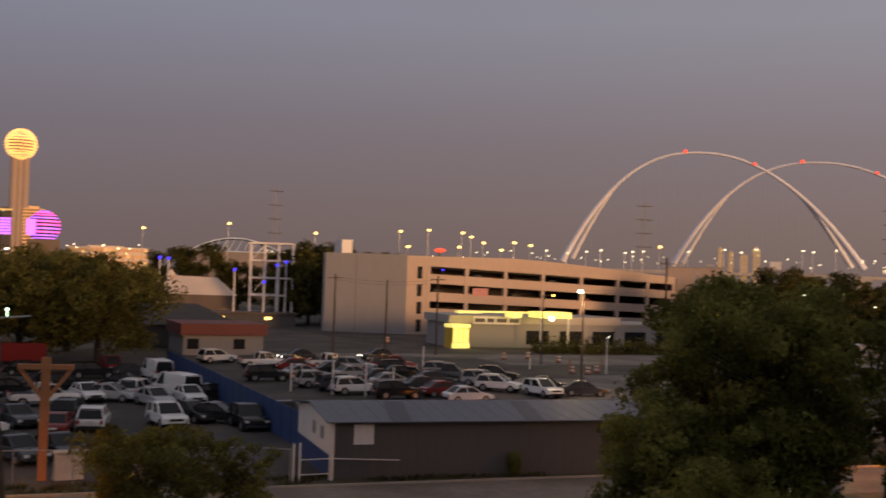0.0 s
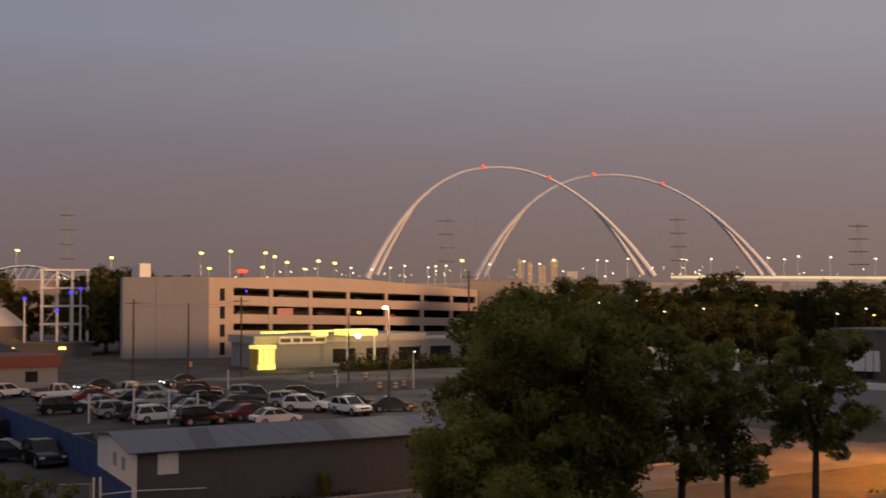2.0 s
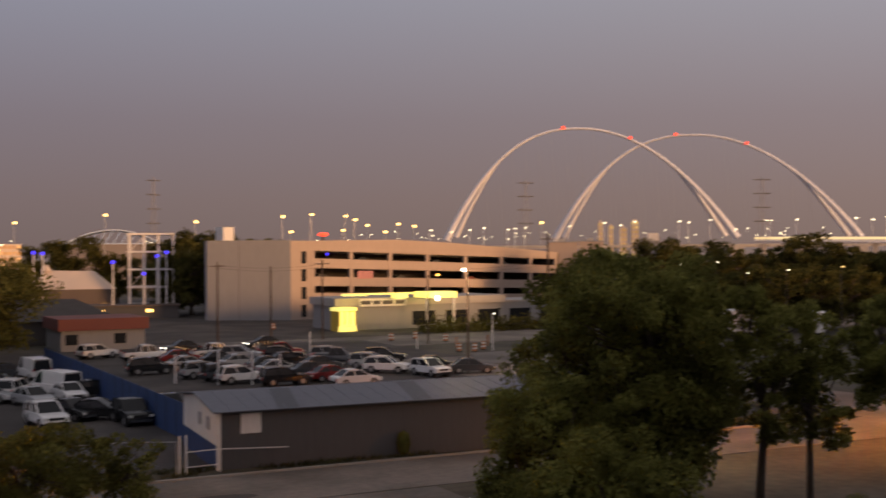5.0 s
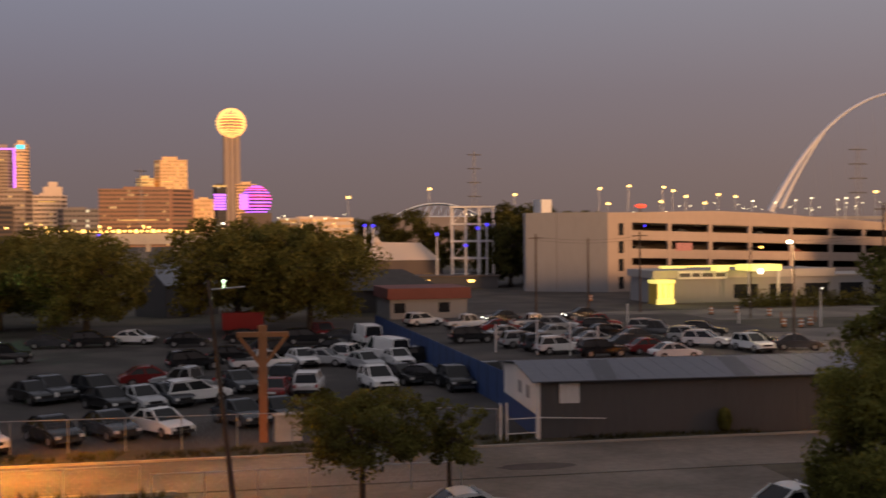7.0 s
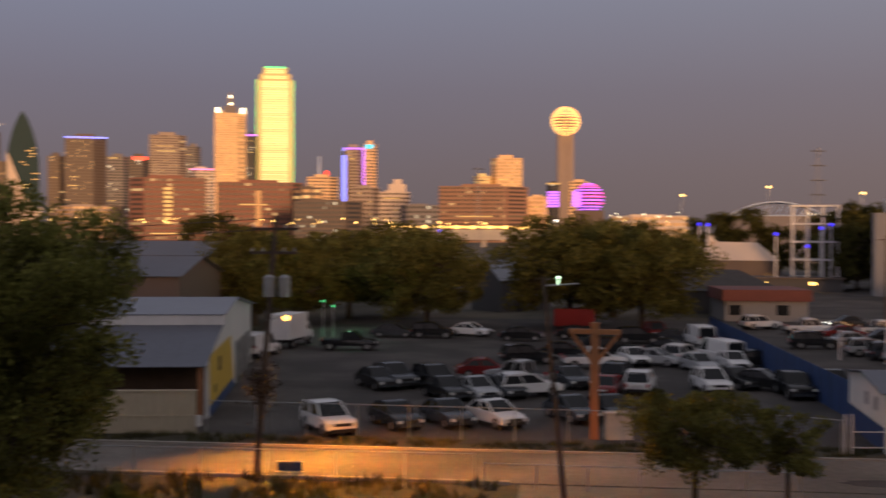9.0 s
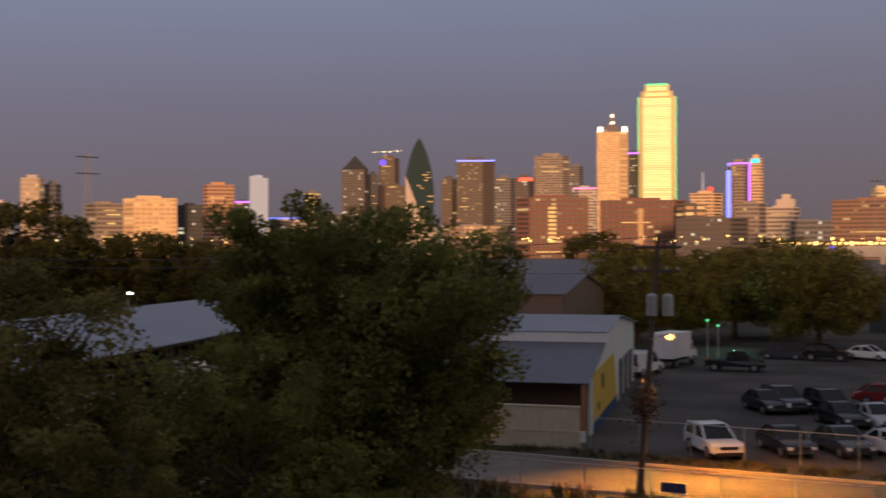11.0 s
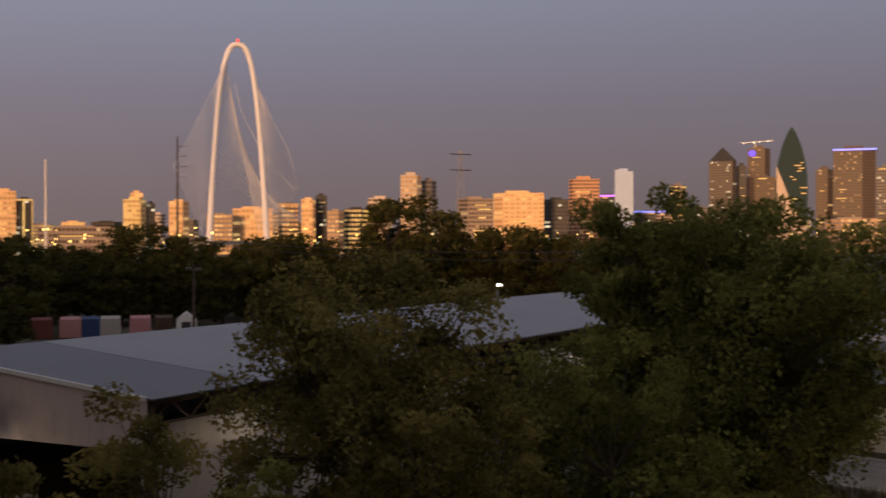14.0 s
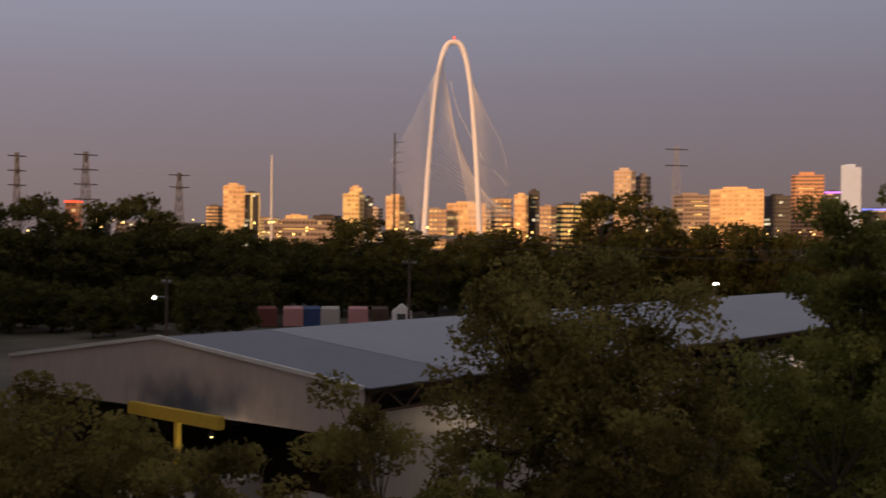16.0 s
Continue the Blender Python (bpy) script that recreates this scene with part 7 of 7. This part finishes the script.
part("inner_deck", Shape().tube((0, 6, zc - rb * 0.45), (0, 6, zc + rb * 0.3), rb * 0.75, rb * 0.82, 24), M["tower_brown"], rt)
ribs, bulbs = Shape(), Shape()
for j in range(1, 15):
    a = math.pi * j / 15
    n = max(6, int(34 * math.sin(a)))
    for i in range(n):
        b = 2 * math.pi * (i + 0.5 * (j % 2)) / n
        c = Vector((rb * math.sin(a) * math.cos(b), 6 + rb * math.sin(a) * math.sin(b), zc + rb * math.cos(a)))
        bulbs.ball(c, 1.55, 6)
        b2, a2 = 2 * math.pi * (i + 0.5 + 0.5 * (j % 2)) / n, math.pi * min(j + 1, 14.9) / 15
        ribs.beam(c, Vector((rb * math.sin(a2) * math.cos(b2), 6 + rb * math.sin(a2) * math.sin(b2), zc + rb * math.cos(a2))), 0.3, 0.3)
part("geodesic_ribs", ribs, M["galvanised"], rt, kind="stuff")
part("lamp_cluster", bulbs, M["lamp_ball"], rt, "warm glowing bulbs", kind="stuff")

# northern skyline
T(-72.73, -71.95, 1.48, 800, "brick", "win_warm", label="reddish block with red roof lights", crown="lamp_red")
T(-71.7, -70.6, 1.0, 820, "grey", "win_dark", label="low grey block")
T(-65.27, -64.22, 2.43, 1000, "gold", "win_gold", label="golden apartment tower in the dusk")
t, hb, h = T(-64.22, -63.47, 2.05, 1000, "dark", "win_dark", label="dark tower with bright lit edges")
part("edge_lights", Shape().box(-hb, -0.8, h - 1.4, hb, 0.1, h).box(hb - 1, -0.8, 8, hb, 0.1, h).box(-hb * 0.2, -0.8, 8, 0, 0.1, h), M["win_bank"], t, "bright lit edges")
T(-59.34, -58.26, 2.1, 1050, "yellowgold", "win_gold", label="yellow stepped tower")
T(-59.0, -58.4, 2.41, 1060, "gold", "win_gold", label="upper part of the yellow tower")
T(-58.26, -57.83, 1.91, 1060, "dark", "win_dark", label="dark slab beside the yellow tower")
T(-57.18, -56.21, 2.02, 1000, "gold", "win_gold", label="golden apartment block")
T(-55.4, -54.12, 1.38, 1020, "tan", "win_gold", label="tan block behind the arch bridge")
T(-54.12, -52.13, 1.69, 1040, "gold", "win_gold", 5, 4, label="golden wide block behind the arch bridge")
T(-51.9, -50.85, 1.9, 1060, "brown", "win_gold", label="brown block with a lit roof edge", crown="win_gold")
T(-50.71, -50.0, 2.14, 1060, "gold", "win_gold", label="golden narrow tower")
T(-50.0, -49.43, 2.34, 1080, "dark", "win_dark", label="dark narrow tower")
T(-49.42, -48.57, 1.58, 1040, "tan", "win_gold", label="tan block")
T(-48.58, -47.31, 1.68, 1060, "dark", "win_bank", label="dark block with many lit windows")
T(-47.37, -46.13, 2.22, 1060, "cream", "win_warm", label="pinkish apartment tower")
T(-45.73, -44.67, 3.38, 1080, "cream", "win_gold", label="tall cream apartment tower")
T(-44.67, -43.92, 3.1, 1100, "grey", "win_dark", label="grey half of the cream tower")
T(-42.86, -41.09, 2.19, 1100, "tan", "win_warm", label="brownish office block")
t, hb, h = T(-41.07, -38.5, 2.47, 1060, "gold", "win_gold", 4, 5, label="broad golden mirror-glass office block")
T(-38.5, -37.24, 2.14, 1100, "dark", "win_dark", label="dark glass block with lit floors")
T(-34.0, -32.4, 1.5, 1300, "dark", "win_dark", label="low dark block with blue lights", crown="neon_blue")
T(-70.4, -66.0, 0.55, 900, "grey", "win_dark", label="long low building by the river")
T(-63.3, -59.6, 0.75, 950, "tan", "win_warm", label="long low tan building by the river")
T(-31.4, -30.4, 1.7, 1500, "grey", "win_dark", label="grey block behind the trees")
T(-25.0, -22.6, 1.1, 1150, "tan", "win_gold", label="low golden block behind the trees")


for az0, az1, el in ((34.22, 34.42, 1.7), (34.72, 34.95, 1.52), (35.3, 35.62, 1.4), (35.85, 36.2, 1.74)):
    T(az0, az1, el, 900, "cream", "win_bank", 3.5, 2.2, 8, "slim pale floodlit works tower")
rf = random.Random(88)
for k in range(26):
    az = -66 + k * 1.85 + rf.uniform(-0.5, 0.5)
    T(az, az + rf.uniform(0.7, 1.6), rf.uniform(0.75, 1.45), rf.uniform(1250, 1420), rf.choice(("tan", "dark", "gold", "grey", "brown", "cream")), rf.choice(("win_gold", "win_bank", "win_dark", "win_warm")), label="lower building among the towers of the skyline")

# ---- small things at the street corner and two cars with lights on ----
ss = thing("street_sign", "thin post with a green and a red sign", "sign", pose(60.6, 45.3, 0, 0, 0, -40))
part("post", Shape().tube((0, 0, 0), (0, 0, 3.6), 0.04, n=6), M["galvanised"], ss)
part("board", Shape().box(-0.4, -0.03, 3.0, 0.4, 0.03, 3.2), M["sign_green"], ss, "green sign board")
part("disc", Shape().tube((0, -0.06, 2.5), (0, -0.03, 2.5), 0.25, n=8), M["red_paint"], ss, "red eight-sided sign")
hy = thing("fire_hydrant", "dark fire hydrant on the grassy mound", "hydrant", pose(56.2, 42.5, 0.3))
part("barrel", Shape().tube((0, 0, 0), (0, 0, 0.65), 0.15, 0.14, 10), M["steel_dark"], hy)
part("bonnet", Shape().ball((0, 0, 0.68), 0.15, 10), M["steel_dark"], hy)
for sx in (-1, 1):
    part("nozzle", Shape().tube((sx * 0.1, 0, 0.45), (sx * 0.24, 0, 0.45), 0.06, n=8), M["steel_dark"], hy)
for x, y, heading in ((44.0, 140.5, -178), (33.0, 138.5, -172)):
    c = vehicle("sedan", "black", pose(x, y, 0.03, 0, 0, heading))
    tagged(c, label="black sedan car on the cross street, headlights on")
    for part_ob in c.children:
        if part_ob.name.startswith("headlight"):
            part_ob.data = part_ob.data.copy()
            part_ob.data.materials[0] = M["lamp_white"]


def traffic_barrel(x, y):
    b = thing("traffic_barrel", "orange and white traffic barrel beside the cross street", "traffic barrel", pose(x, y, 0.03), "traffic barrels")
    part("body", Shape().tube((0, 0, 0.08), (0, 0, 1.05), 0.29, 0.23, 12), M["orange_wood"], b)
    part("base", Shape().tube((0, 0, 0), (0, 0, 0.08), 0.4, 0.36, 12), M["tyre"], b, "black rubber base")
    for z in (0.35, 0.75):
        part("band", Shape().tube((0, 0, z), (0, 0, z + 0.16), 0.295 - 0.055 * z, 0.285 - 0.055 * z, 12), M["white_paint"], b, "white reflective band")


for x, y in ((56.4, 174.6), (62.9, 142.6), (68.8, 137.7), (62.8, 122.0), (64.3, 120.8), (66.7, 123.1), (67.3, 144.2)):
    traffic_barrel(x, y)

# two cars on the near forecourt and one waiting at the corner with its tail lights on
for x, y, heading in ((21.9, 40.8, 10), (9.1, 42.7, 5)):
    c = copy_thing(SHOWROOM["sedan", "white"], pose(x, y, 0.04, 0, 0, heading))
    tagged(c, label="white sedan car parked on the near forecourt")
c = vehicle("sedan", "black", pose(78.4, 70.3, 0.03, 0, 0, 50))
tagged(c, label="black sedan car at the corner, red tail lights on")
for part_ob in c.children:
    if part_ob.name.startswith("tail_light"):
        part_ob.data = part_ob.data.copy()
        part_ob.data.materials[0] = M["lamp_red"]
